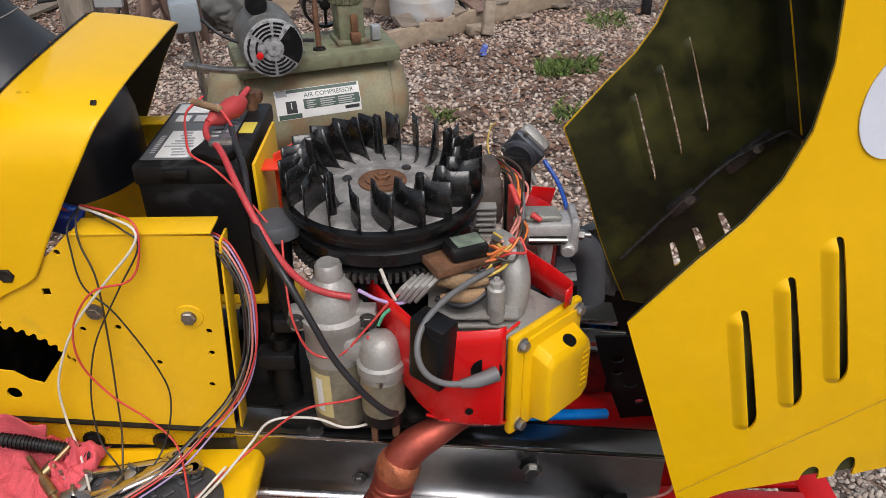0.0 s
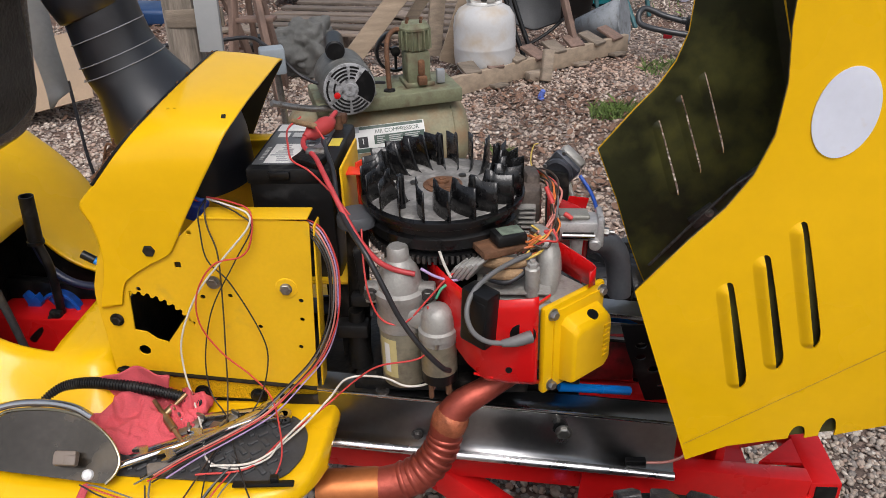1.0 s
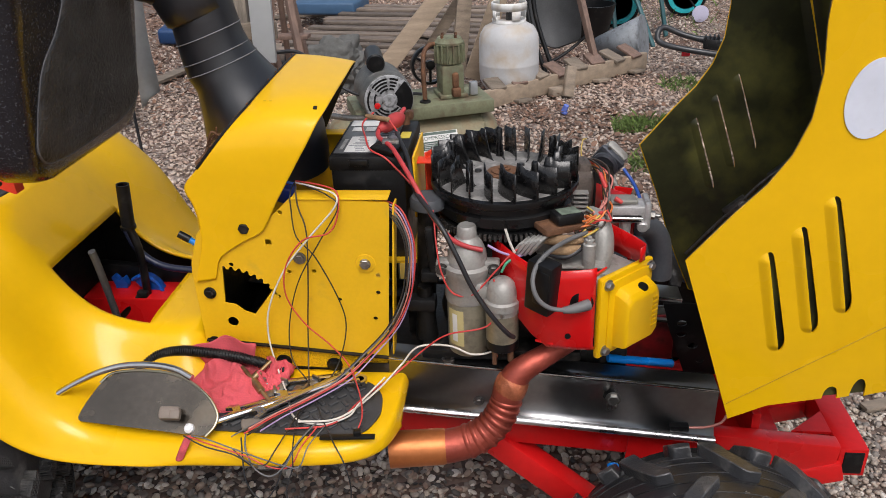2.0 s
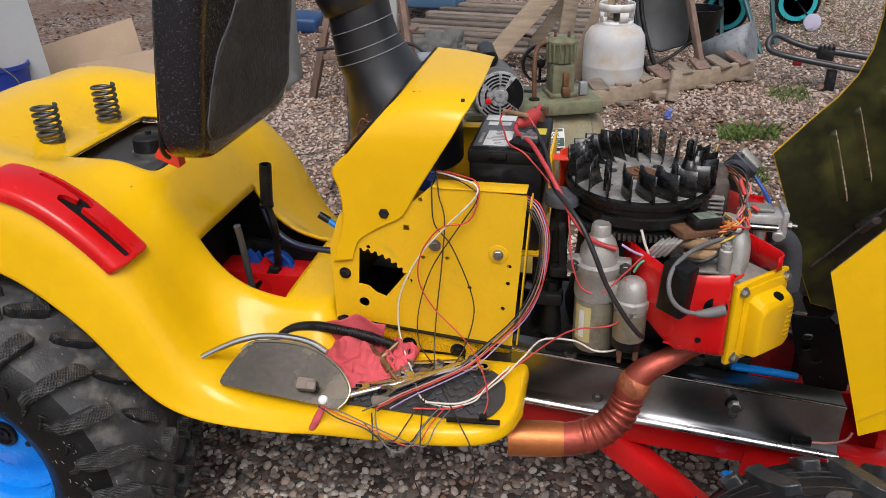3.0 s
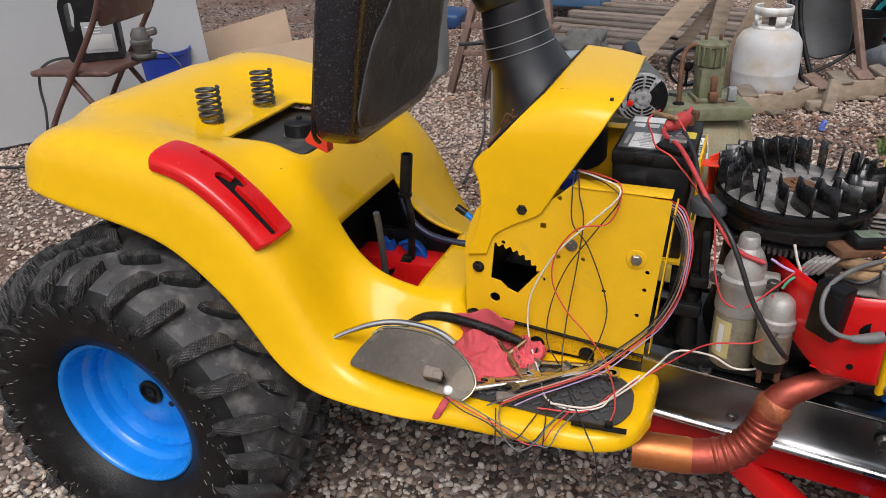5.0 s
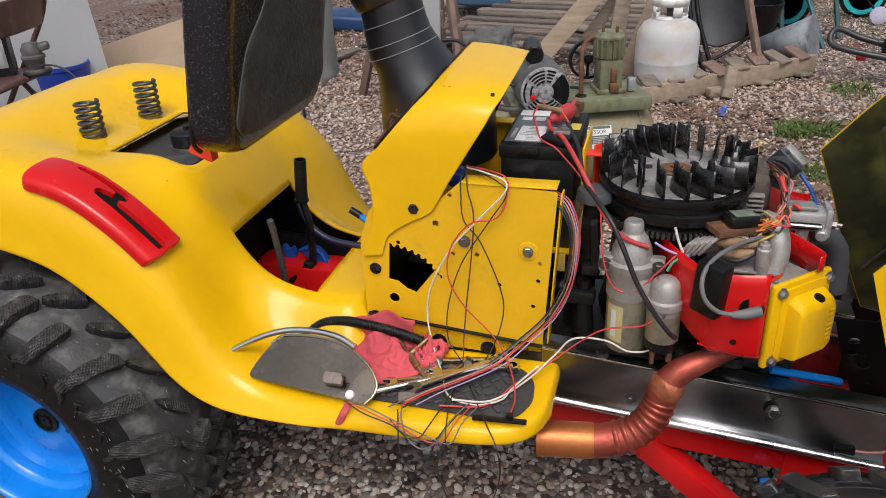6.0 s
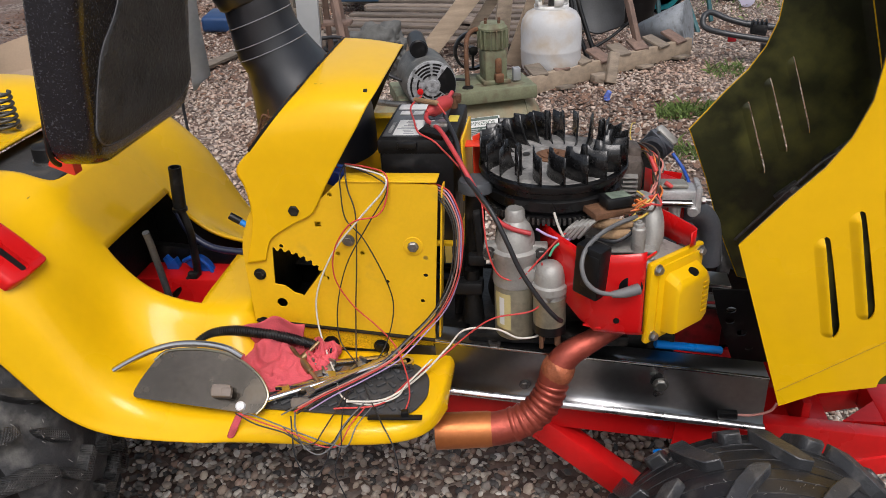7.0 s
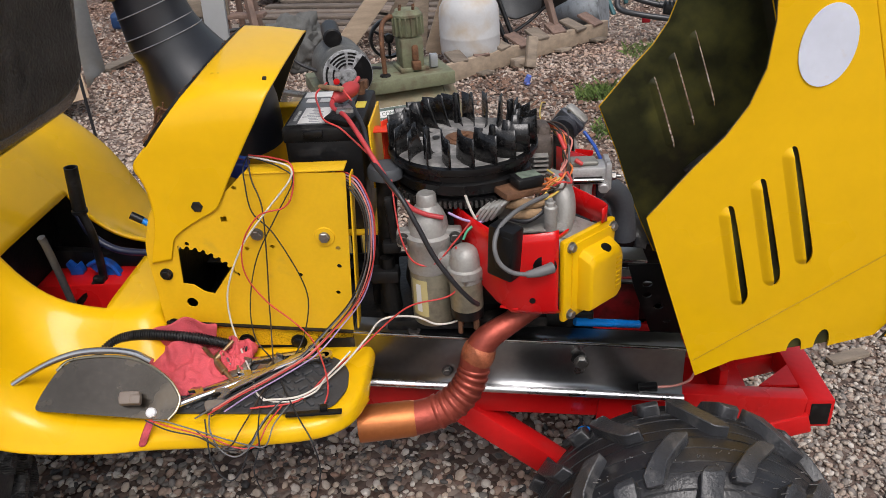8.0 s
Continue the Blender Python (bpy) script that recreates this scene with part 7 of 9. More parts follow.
wire("red_battery_cable", [(-0.250, 1.015, 0.846), (-0.258, 0.965, 0.842), (-0.283, 0.935, 0.833), (-0.278, 0.900, 0.830), (-0.252, 0.860, 0.828), (-0.222, 0.802, 0.812), (-0.194, 0.762, 0.782), (-0.172, 0.745, 0.750), (-0.149, 0.742, 0.720), (-0.126, 0.745, 0.704), (-0.098, 0.748, 0.695)], 0.0041, CABLE_RED, "thick red battery cable to the starter", "cable")
wire("black_battery_cable", [(-0.250, 0.912, 0.836), (-0.240, 0.880, 0.832), (-0.222, 0.838, 0.815), (-0.206, 0.782, 0.786), (-0.178, 0.722, 0.777), (-0.153, 0.690, 0.757), (-0.131, 0.675, 0.717), (-0.110, 0.668, 0.671), (-0.081, 0.665, 0.624), (-0.058, 0.672, 0.590), (-0.048, 0.685, 0.574)], 0.0040, BLACK_WIRE, "thick black battery cable past the starter", "cable")
solo("terminal_boot", lathe((-0.248, 0.985, 0.842), (-0.285, 0.928, 0.834), [(0.005, 0), (0.008, 0.004), (0.0132, 0.014), (0.0142, 0.024), (0.0120, 0.034), (0.0130, 0.042), (0.0118, 0.052), (0.007, 0.060), (0.005, 0.066)], 20), mat("red_rubber", (0.45, 0.045, 0.045), 0.6), (-0.265, 0.955, 0.825), "red rubber terminal boot", "boot")
solo("taped_end", cyl((-0.312, 0.972, 0.846), (-0.264, 0.927, 0.853), 0.0046, n=12, bev=0.002), TAPE_TAN, (-0.29, 0.955, 0.845), "tan taped cable end", "cable end")
wire("red_wire", [(-0.30, 0.98, 0.85), (-0.315, 0.95, 0.84), (-0.30, 0.89, 0.835), (-0.288, 0.86, 0.824), (-0.262, 0.845, 0.815), (-0.245, 0.84, 0.80), (-0.219, 0.83, 0.775), (-0.199, 0.82, 0.752)], 0.0016, RED_WIRE, "thin red wire on the battery")
wire("red_wire", [(-0.263, 0.926, 0.852), (-0.248, 0.908, 0.838), (-0.238, 0.885, 0.824)], 0.0016, RED_WIRE, "thin red wire from the taped end")
solo("blue_connector", box(-0.424, 0.800, 0.772, 0.034, 0.026, 0.030, 0.005, (10, 25, 12), 3), BLUE_PLASTIC, (-0.424, 0.80, 0.757), "blue plastic connector under the dash cowl", "connector")
# harness over the carburettor
cols = ((BROWN_WIRE, "brown"), (ORANGE_WIRE, "orange"), (PINK_WIRE, "pink"), (ORANGE_WIRE, "orange"), (BROWN_WIRE, "brown"), (RED_WIRE, "red"), (GREY_WIRE, "grey"), (YELLOW_WIRE, "yellow"), (PINK_WIRE, "pink"))
hrng = random.Random(21)
HARNESS = (((0.058, 0.985, 0.745), 0.006), ((0.080, 0.950, 0.764), 0.009), ((0.100, 0.905, 0.762), 0.010), ((0.106, 0.862, 0.748), 0.010), ((0.098, 0.822, 0.734), 0.012), ((0.080, 0.792, 0.724), 0.012), ((0.052, 0.775, 0.716), 0.009))
for k in range(14):
    m_, nm = cols[k % len(cols)]
    line = [tuple(c_ + hrng.uniform(-a, a) for c_ in q) for q, a in HARNESS]
    wire(nm + "_wire", line, 0.0017, m_, nm + " wire of the harness over the engine")
for k in range(6):
    m_, nm = cols[(k * 2 + 1) % len(cols)]
    x0, y0, z0 = 0.072 + 0.008 * (k % 3), 0.782 + 0.010 * (k % 2), 0.730
    line = [(x0 + 0.016 * math.cos(q * 1.3 + k), y0 + 0.012 * math.sin(q * 1.3 + k), z0 + 0.004 * q - 0.008 * (q % 2)) for q in range(5)]
    wire(nm + "_wire", line, 0.0016, m_, nm + " wire looped by the module")
solo("taped_harness", join(tube([(0.0, 0.765, 0.705), (0.03, 0.758, 0.708), (0.06, 0.756, 0.71)], 0.009, 10, 5, radii=[0.006, 0.010, 0.009, 0.005]), tube([(0.005, 0.745, 0.695), (0.035, 0.742, 0.698), (0.055, 0.748, 0.70)], 0.008, 10, 5, radii=[0.004, 0.009, 0.005])), TAPE_TAN, (0.03, 0.755, 0.70), "tan taped wiring harness on the cylinder", "harness")
for a, b in (((0.088, 0.795, 0.742), (0.094, 0.792, 0.712)), ((0.098, 0.83, 0.768), (0.088, 0.84, 0.79)), ((0.118, 0.865, 0.735), (0.13, 0.86, 0.728))):
    solo("crimp_connector", cyl(a, b, 0.0042, 0.0035, n=10, bev=0.001), RED_WIRE, a, "red crimp connector on the harness", "connector", "crimp connectors")
wire("black_wire", [(0.0, 0.75, 0.69), (0.03, 0.735, 0.69), (0.055, 0.745, 0.70), (0.07, 0.77, 0.705)], 0.004, BLACK_WIRE, "black lead coiled on the cylinder")
wire("yellow_wire", [(0.05, 0.758, 0.71), (0.075, 0.765, 0.72), (0.085, 0.785, 0.722), (0.07, 0.79, 0.74)], 0.002, YELLOW_WIRE, "yellow wire loop by the module")
wire("yellow_wire", [(0.085, 1.08, 0.765), (0.075, 1.04, 0.775), (0.07, 0.99, 0.765), (0.085, 0.95, 0.75)], 0.0012, YELLOW_WIRE, "yellow wire at the fuel pump")
for k, m_ in enumerate((BLACK_WIRE, RED_WIRE, GREY_WIRE)):
    wire(("black", "red", "grey")[k] + "_wire", [(-0.545 + 0.006 * k, 0.535, 0.483), (-0.51, 0.525 + 0.004 * k, 0.472 + 0.004 * k), (-0.465 + 0.014 * k, 0.524, 0.458), (-0.43 + 0.02 * k, 0.520, 0.436 + 0.004 * k), (-0.395 + 0.014 * k, 0.522, 0.442), (-0.375 + 0.01 * k, 0.54, 0.466), (-0.36 + 0.01 * k, 0.58, 0.47)], 0.0011, m_, ("black", "red", "grey")[k] + " wire from the plug socket over the edge")
for k in range(3):
    wire(("black", "red", "blue")[k] + "_wire", [(-0.49 + 0.01 * k, 0.80, 0.79), (-0.45, 0.79 + 0.006 * k, 0.80), (-0.42 + 0.004 * k, 0.785, 0.795), (-0.40, 0.79, 0.79)], 0.0028, (BLACK_WIRE, RED_WIRE, BLUE_WIRE)[k], ("black", "red", "blue")[k] + " wire under the dash cowl")

# ---- the yard behind ----


def words(name, text, size, material, parent, m, label="", extrude=0.0004):
    """Lettering in the built-in font as a mesh part; m: its place in the world."""
    cu = bpy.data.curves.new(name, "FONT")
    cu.body, cu.size, cu.extrude, cu.align_x, cu.align_y = text, size, extrude, "CENTER", "CENTER"
    tmp = new(name, cu)
    me = bpy.data.meshes.new_from_object(tmp)
    bpy.data.objects.remove(tmp)
    me.transform(Matrix.Translation(-origin_of(parent)) @ m)
    me.materials.append(material)
    ob = new(name, me)
    ob.parent = parent
    if label:
        ob["label"] = label
    return ob


def compressor():
    o = thing("air_compressor", -0.36, 2.57, 0.0, "old olive-green air compressor with a horizontal tank", "compressor")
    M = Matrix.Translation((-0.43, 2.60, -0.035)) @ Matrix.Rotation(radians(20), 4, "Z")

    def P(name, bm, mt, label="", parent=o, angle=38):
        bm.transform(M)
        return part(name, bm, mt, parent, label, angle)

    tank = P("tank", lathe((-0.30, 0, 0.245), (0.5, 0, 0.245), [(0.001, -0.085), (0.06, -0.08), (0.11, -0.065), (0.145, -0.038), (0.157, 0.0), (0.157, 0.53), (0.145, 0.568), (0.11, 0.595), (0.06, 0.61), (0.001, 0.615)], 48), TANK_GREEN, "weathered olive tank with rust stains")
    for x in (-0.252, 0.225):
        P("weld_seam", lathe((x, 0, 0.245), (x + 0.5, 0, 0.245), [(0.156, 0), (0.1595, 0.004), (0.156, 0.008)], 48), TANK_GREEN, parent=tank)
    for x in (-0.2, 0.2):
        P("foot", box(x, -0.10, 0.06, 0.04, 0.02, 0.14, 0.003, (-14, 0, 0)), TANK_GREEN)
        P("foot", box(x, 0.10, 0.06, 0.04, 0.02, 0.14, 0.003, (14, 0, 0)), TANK_GREEN)
    P("top_plate", box(0, 0, 0.425, 0.53, 0.26, 0.05, 0.006), PUMP_GREEN, "olive top plate")
    # label on the front upper flank of the tank
    arc = lambda a, rr, x: (x, -rr * math.cos(a), 0.245 + rr * math.sin(a))
    panel = lambda a0, a1, x0, x1, rr: surface([[arc(radians(a0 + (a1 - a0) * k / 8), rr, x) for k in range(9)] for x in (x0, x1)])
    P("label", panel(5, 40, -0.165, 0.115, 0.1578), LABEL_WHITE, "white and dark green printed label", angle=80)
    P("label_top", panel(35.5, 39.5, -0.16, 0.11, 0.1583), LABEL_GREEN, angle=80)
    P("label_logo", panel(32, 39, -0.16, -0.125, 0.1585), LABEL_GREY, angle=80)
    P("label_block", panel(15, 26.5, -0.075, 0.112, 0.1583), LABEL_GREEN, angle=80)
    P("label_foot", panel(5.5, 11, -0.16, -0.085, 0.1583), LABEL_GREEN, angle=80)
    P("label_badge", panel(12, 26, -0.133, -0.098, 0.1583), LABEL_BLACK, angle=80)
    P("label_mark", panel(9, 13, 0.06, 0.108, 0.1585), LABEL_BLACK, angle=80)
    for k in range(4):
        for x0, x1 in ((-0.065, -0.035), (-0.02, 0.03), (0.04, 0.095)):
            P("print_bar", panel(24.5 - 2.4 * k, 23.4 - 2.4 * k, x0, x1 - 0.008 * (k % 2), 0.1586), LABEL_PALE, angle=80)
    a = radians(31)
    words("label_words", "AIR COMPRESSOR", 0.0205, LABEL_GREEN, o, M @ Matrix.Translation(arc(a, 0.1588, 0.012)) @ Matrix.Rotation(radians(90) - a, 4, "X"), "dark lettering on the label")
    words("label_numeral", "1", 0.03, LABEL_WHITE, o, M @ Matrix.Translation(arc(radians(20), 0.1590, -0.1155)) @ Matrix.Rotation(radians(90) - radians(20), 4, "X"))
    # motor
    mo = P("motor", lathe((-0.155, -0.20, 0.512), (-0.155, 0.5, 0.512), [(0.08, 0), (0.09, 0.006), (0.095, 0.03), (0.095, 0.20), (0.088, 0.225), (0.05, 0.235), (0.001, 0.235)], 40), mat("worn_motor_paint", (0.13, 0.13, 0.12), 0.5, metal=0.3, spread=0.3, scale=16, grain=180, bump=0.15, dirt=(0.3, 0.29, 0.27), dirt_amount=0.2), "grey electric motor")
    P("end_bell", lathe((-0.155, -0.203, 0.512), (-0.155, -0.3, 0.512), [(0.089, -0.004), (0.089, 0.002), (0.083, 0.006), (0.001, 0.006)], 40), mat("flaked_grey_paint", (0.33, 0.335, 0.34), 0.5, spread=0.2, scale=24, grain=180, dirt=(0.012, 0.012, 0.012), dirt_amount=0.38), "grey end bell with flaked black paint", mo)

    def arc_plate(r0, r1, a0, a1):
        """A curved slot seen from outside, between two radii and two angles."""
        steps = [a0 + (a1 - a0) * q / 10 for q in range(11)]
        ring = [(r1 * math.cos(radians(a)), r1 * math.sin(radians(a))) for a in steps] + [(r0 * math.cos(radians(a)), r0 * math.sin(radians(a))) for a in steps[::-1]]
        return plate(ring, [], lambda u, v, d: (-0.155 + u, -0.2088 - d, 0.512 + v), 0.0012)

    for r in (0.038, 0.050, 0.062, 0.074):
        for a0, a1 in ((62, 86), (94, 140), (215, 266), (274, 318), (150, 205)):
            if not (a0 == 150 and r in (0.038, 0.062)):
                P("vent_slot", arc_plate(r, r + 0.0065, a0, a1), BLACK_PLASTIC, parent=mo)
    P("terminal_plate", arc_plate(0.030, 0.086, -38, 48), BLACK_PLASTIC, "black terminal cover", mo)
    P("bearing_cap", lathe((-0.155, -0.2085, 0.512), (-0.155, -0.3, 0.512), [(0.024, 0), (0.022, 0.004), (0.010, 0.005), (0.001, 0.003)], 20), mat("flaked_grey_paint", (0.33, 0.335, 0.34)), parent=mo)
    P("reset_button", lathe((-0.20, -0.2085, 0.497), (-0.20, -0.3, 0.497), [(0.011, 0), (0.011, 0.006), (0.006, 0.008), (0.001, 0.008)], 16), RED, "red reset button", mo)
    P("capacitor", cyl((-0.185, -0.15, 0.632), (-0.165, 0.02, 0.632), 0.033, n=24, bev=0.006), BLACK_PLASTIC, "black capacitor cover", mo)
    P("motor_base", join(box(-0.125, 0.0, 0.458, 0.16, 0.2, 0.016, 0.003), box(-0.125, -0.12, 0.462, 0.12, 0.03, 0.02, 0.003)), STEEL)
    # pump
    pu = P("pump_crankcase", join(box(0.125, -0.01, 0.512, 0.088, 0.095, 0.125, 0.01), box(0.125, -0.01, 0.458, 0.11, 0.12, 0.016, 0.004)), PUMP_GREEN, "olive pump crankcase")
    P("oil_plug", join(box(0.132, -0.068, 0.475, 0.034, 0.03, 0.034, 0.006), box(0.132, -0.062, 0.52, 0.026, 0.02, 0.06, 0.010)), RUST, "rusty crankcase boss", pu)
    P("cylinder", lathe((0.125, -0.01, 0.575), (0.125, -0.01, 1), [(0.042, 0), (0.046, 0.004), (0.05, 0.07), (0.056, 0.074), (0.056, 0.082), (0.05, 0.086), (0.045, 0.098), (0.001, 0.10)], 28), PUMP_GREEN, "finned olive pump head", pu)
    for i in range(16):
        an = 2 * math.pi * i / 16
        P("cooling_fin", box(0.125 + 0.053 * math.cos(an), -0.01 + 0.053 * math.sin(an), 0.615, 0.014, 0.005, 0.07, 0.001, (0, 0, math.degrees(an)), 1), PUMP_GREEN, parent=pu)
    for k in (0.5, 2.1, 3.6, 5.2):
        P("head_bolt", cyl((0.125 + 0.035 * math.cos(k), -0.01 + 0.035 * math.sin(k), 0.67), (0.125 + 0.035 * math.cos(k), -0.01 + 0.035 * math.sin(k), 0.685), 0.006, n=6), RUST, parent=pu)
    P("delivery_pipe", tube([(0.085, 0.0, 0.645), (0.05, -0.01, 0.65), (0.02, -0.03, 0.625), (0.008, -0.06, 0.56), (0.008, -0.07, 0.46)], 0.009, 12), RUST, "rusty copper delivery pipe")
    P("pipe_socket", lathe((0.008, -0.07, 0.45), (0.008, -0.07, 1), [(0.022, 0), (0.02, 0.006), (0.012, 0.008)], 16), BLACK_GREASY)
    P("flywheel", join(lathe((0.07, 0.075, 0.55), (0.07, 0.5, 0.55), [(0.066, 0), (0.075, 0), (0.077, 0.004), (0.077, 0.024), (0.074, 0.028), (0.066, 0.028), (0.066, 0)], 36, caps=False), lathe((0.07, 0.078, 0.55), (0.07, 0.5, 0.55), [(0.018, 0), (0.018, 0.022), (0.001, 0.022)], 20), *[beam((0.07, 0.088, 0.55), (0.07 + 0.068 * math.cos(q), 0.088, 0.55 + 0.068 * math.sin(q)), 0.012, 0.010, 0.002) for q in (0.5, 2.6, 4.7)]), BLACK_PAINT, "black spoked belt pulley")
    P("switch_tag", box(0.205, -0.05, 0.48, 0.03, 0.025, 0.05, 0.004), GALV, "small grey switch box")
    P("handle_bar", tube([(-0.42, -0.22, 0.50), (-0.35, -0.19, 0.47), (-0.28, -0.165, 0.447), (-0.2, -0.15, 0.435), (-0.15, -0.15, 0.43)], 0.011, 12), STEEL, "bent steel handle tube")
    P("motor_lead", tube([(-0.02, -0.13, 0.50), (-0.06, -0.15, 0.51), (-0.13, -0.155, 0.505), (-0.22, -0.13, 0.51), (-0.30, -0.08, 0.54), (-0.36, -0.05, 0.60), (-0.40, -0.05, 0.62)], 0.006, 10), BLACK_WIRE, "black motor lead")
    P("pressure_switch", box(-0.39, -0.06, 0.60, 0.085, 0.07, 0.09, 0.008), mat("blue_grey_plastic", (0.3, 0.34, 0.37), 0.5, spread=0.1), "pale blue-grey switch box")
    P("switch_stem", cyl((-0.37, -0.04, 0.30), (-0.38, -0.05, 0.56), 0.012, n=12), STEEL)
    P("switch_lead", tube([(-0.40, -0.03, 0.64), (-0.45, 0.02, 0.665), (-0.55, 0.05, 0.66), (-0.68, 0.08, 0.655), (-0.80, 0.12, 0.64)], 0.007, 10), BLACK_WIRE, "black supply lead")
    return o


compressor()


def gas_bottle():
    o = thing("gas_bottle", -0.105, 4.11, 0.0, "white propane bottle with a stained lower half", "gas bottle")
    z = lambda h: (-0.105, 4.11, h)
    part("foot_ring", lathe(z(0), z(1), [(0.105, 0), (0.108, 0.002), (0.108, 0.04), (0.10, 0.04)], 40), WHITE_PAINT, o)
    part("shell", lathe(z(0.02), z(1), [(0.001, 0), (0.08, 0.004), (0.125, 0.025), (0.148, 0.065), (0.152, 0.11), (0.152, 0.145), (0.1535, 0.15), (0.152, 0.155), (0.152, 0.25), (0.146, 0.29), (0.125, 0.325), (0.085, 0.347), (0.03, 0.357), (0.001, 0.358)], 56), mat("stained_white_enamel", (0.52, 0.52, 0.52), 0.42, spread=0.08, scale=4, grain=100, bump=0.05, dirt=(0.42, 0.33, 0.23), dirt_amount=0.32), o, "white enamelled shell with brown stains")
    rows = []
    n = 48
    for i in range(n + 1):
        a = radians(-235 + 290 * i / n)
        rows.append([(-0.105 + rr * math.cos(a), 4.11 + rr * math.sin(a), h) for rr, h in ((0.082, 0.355), (0.086, 0.385))])
    col = part("collar", surface(rows), WHITE_PAINT, o, "white guard collar with hand holes", angle=60)
    thicken(col, 0.004)
    for a0, a1 in ((-235, -205), (-150, -135), (-80, -50), (10, 55)):
        q = [[(-0.105 + rr * math.cos(radians(a0 + (a1 - a0) * i / 6)), 4.11 + rr * math.sin(radians(a0 + (a1 - a0) * i / 6)), h) for rr, h in ((0.086, 0.385), (0.088, 0.43))] for i in range(7)]
        thicken(part("collar_post", surface(q), WHITE_PAINT, o, angle=60), 0.004)
    rows = [[(-0.105 + rr * math.cos(radians(-235 + 290 * i / n)), 4.11 + rr * math.sin(radians(-235 + 290 * i / n)), h) for rr, h in ((0.088, 0.43), (0.089, 0.46), (0.084, 0.468))] for i in range(n + 1)]
    thicken(part("collar_rim", surface(rows), WHITE_PAINT, o, angle=60), 0.005)
    part("valve", join(cyl(z(0.37), z(0.42), 0.016, n=14, bev=0.002), lathe(z(0.42), z(1), [(0.028, 0), (0.03, 0.006), (0.026, 0.012), (0.001, 0.012)], 20), cyl((-0.105, 4.11, 0.40), (-0.065, 4.13, 0.40), 0.012, n=12)), DARK_STEEL, o, "brass valve")
    o.scale = (1.11, 1.11, 1.11)
    return o


gas_bottle()


def board(name, a, b, w, h, material, label, category="plank", group="loose boards", roll=0.0):
    bm = beam(a, b, w, h, 0.004, roll)
    rng = random.Random(int(abs(a[0] * 1000)) + int(abs(b[2] * 100)))
    for v in bm.verts:
        v.co += Vector((rng.uniform(-1, 1), rng.uniform(-1, 1), rng.uniform(-1, 1))) * 0.002
    return solo(name, bm, material, ((a[0] + b[0]) / 2, (a[1] + b[1]) / 2, min(a[2], b[2])), label, category, group)


def broken_pallet():
    """A stringer with the stubs of broken slats on it."""
    o = thing("broken_pallet", 0.25, 4.15, 0.0, "weathered pallet stringer with broken slat stubs", "pallet")
    a, b = Vector((-0.27, 3.765, 0.055)), Vector((0.735, 4.655, 0.055))
    part("stringer", beam(a, b, 0.038, 0.10, 0.004), WOOD_TAN, o, "bare pine stringer")
    d = (b - a).normalized()
    ang = math.degrees(math.atan2(d.y, d.x))
    rng = random.Random(4)
    for k in range(8):
        p = a.lerp(b, 0.10 + k * 0.115)
        part("slat_stub", box(p.x - 0.01, p.y + 0.04, 0.118 + 0.004 * (k % 3), 0.095, 0.10 + 0.05 * rng.random(), 0.017, 0.003, (18 + 4 * (k % 2), 0, ang + rng.uniform(-14, 14))), WOOD_BROWN if k % 2 else WOOD_GREY, o)
        if k % 2:
            part("slat_stub", box(p.x + 0.02, p.y - 0.03, 0.016, 0.09, 0.10, 0.017, 0.003, (-8, 0, ang + rng.uniform(-10, 10))), WOOD_GREY, o)
    return o


broken_pallet()
solo("wood_offcut", join(box(0.235, 4.05, 0.085, 0.06, 0.035, 0.17, 0.006, (-18, 14, 20)), box(0.17, 4.05, 0.03, 0.10, 0.06, 0.05, 0.01, (0, 0, 30))), WOOD_GREY, (0.23, 4.07, 0.0), "grey wooden offcut leaning on the stringer", "offcut")
solo("bottle_cap", join(cyl((0.19, 3.72, 0.012), (0.205, 3.715, 0.05), 0.016, 0.014, n=16, bev=0.003), cyl((0.19, 3.72, 0.004), (0.195, 3.718, 0.016), 0.019, n=16, bev=0.002)), mat("blue_clear_plastic", (0.12, 0.18, 0.55), 0.25), (0.19, 3.72, 0.0), "small blue plastic cap on the gravel", "cap")


def pallet():
    o = thing("wooden_pallet", -1.0, 5.4, 0.0, "grey weathered slatted pallet lying on the ground", "pallet")
    turn = Matrix.Translation((-1.0, 5.0, 0)) @ Matrix.Rotation(radians(-11), 4, "Z") @ Matrix.Translation((1.0, -5.0, 0))
    wood = mat("dark_weathered_slat", (0.2, 0.16, 0.13), 0.85, spread=0.35, scale=5, grain=60, bump=0.35, stretch=(1, 9, 9), random_by="object")

    def P(name, bm, label=""):
        bm.transform(turn)
        part(name, bm, wood, o, label)

    for x in (-1.6, -1.0, -0.4):
        P("stringer", beam((x, 4.72, 0.05), (x + 0.05, 6.3, 0.08), 0.05, 0.09, 0.004))
    for k in range(10):
        y = 4.76 + k * 0.165
        P("slat", box(-1.0 + 0.03 * (k % 2), y, 0.108 + 0.0188 * (y - 4.72) + 0.003 * (k % 3), 1.46 - 0.05 * (k % 3), 0.092 - 0.008 * (k % 2), 0.02, 0.003, (0.7, 0.3 * (k % 3 - 1), 0.8 * (k % 3 - 1))))
    P("loose_board", box(-0.72, 5.15, 0.155, 0.22, 0.14, 0.018, 0.003, (0, 0, -25)), "short grey board")
    return o


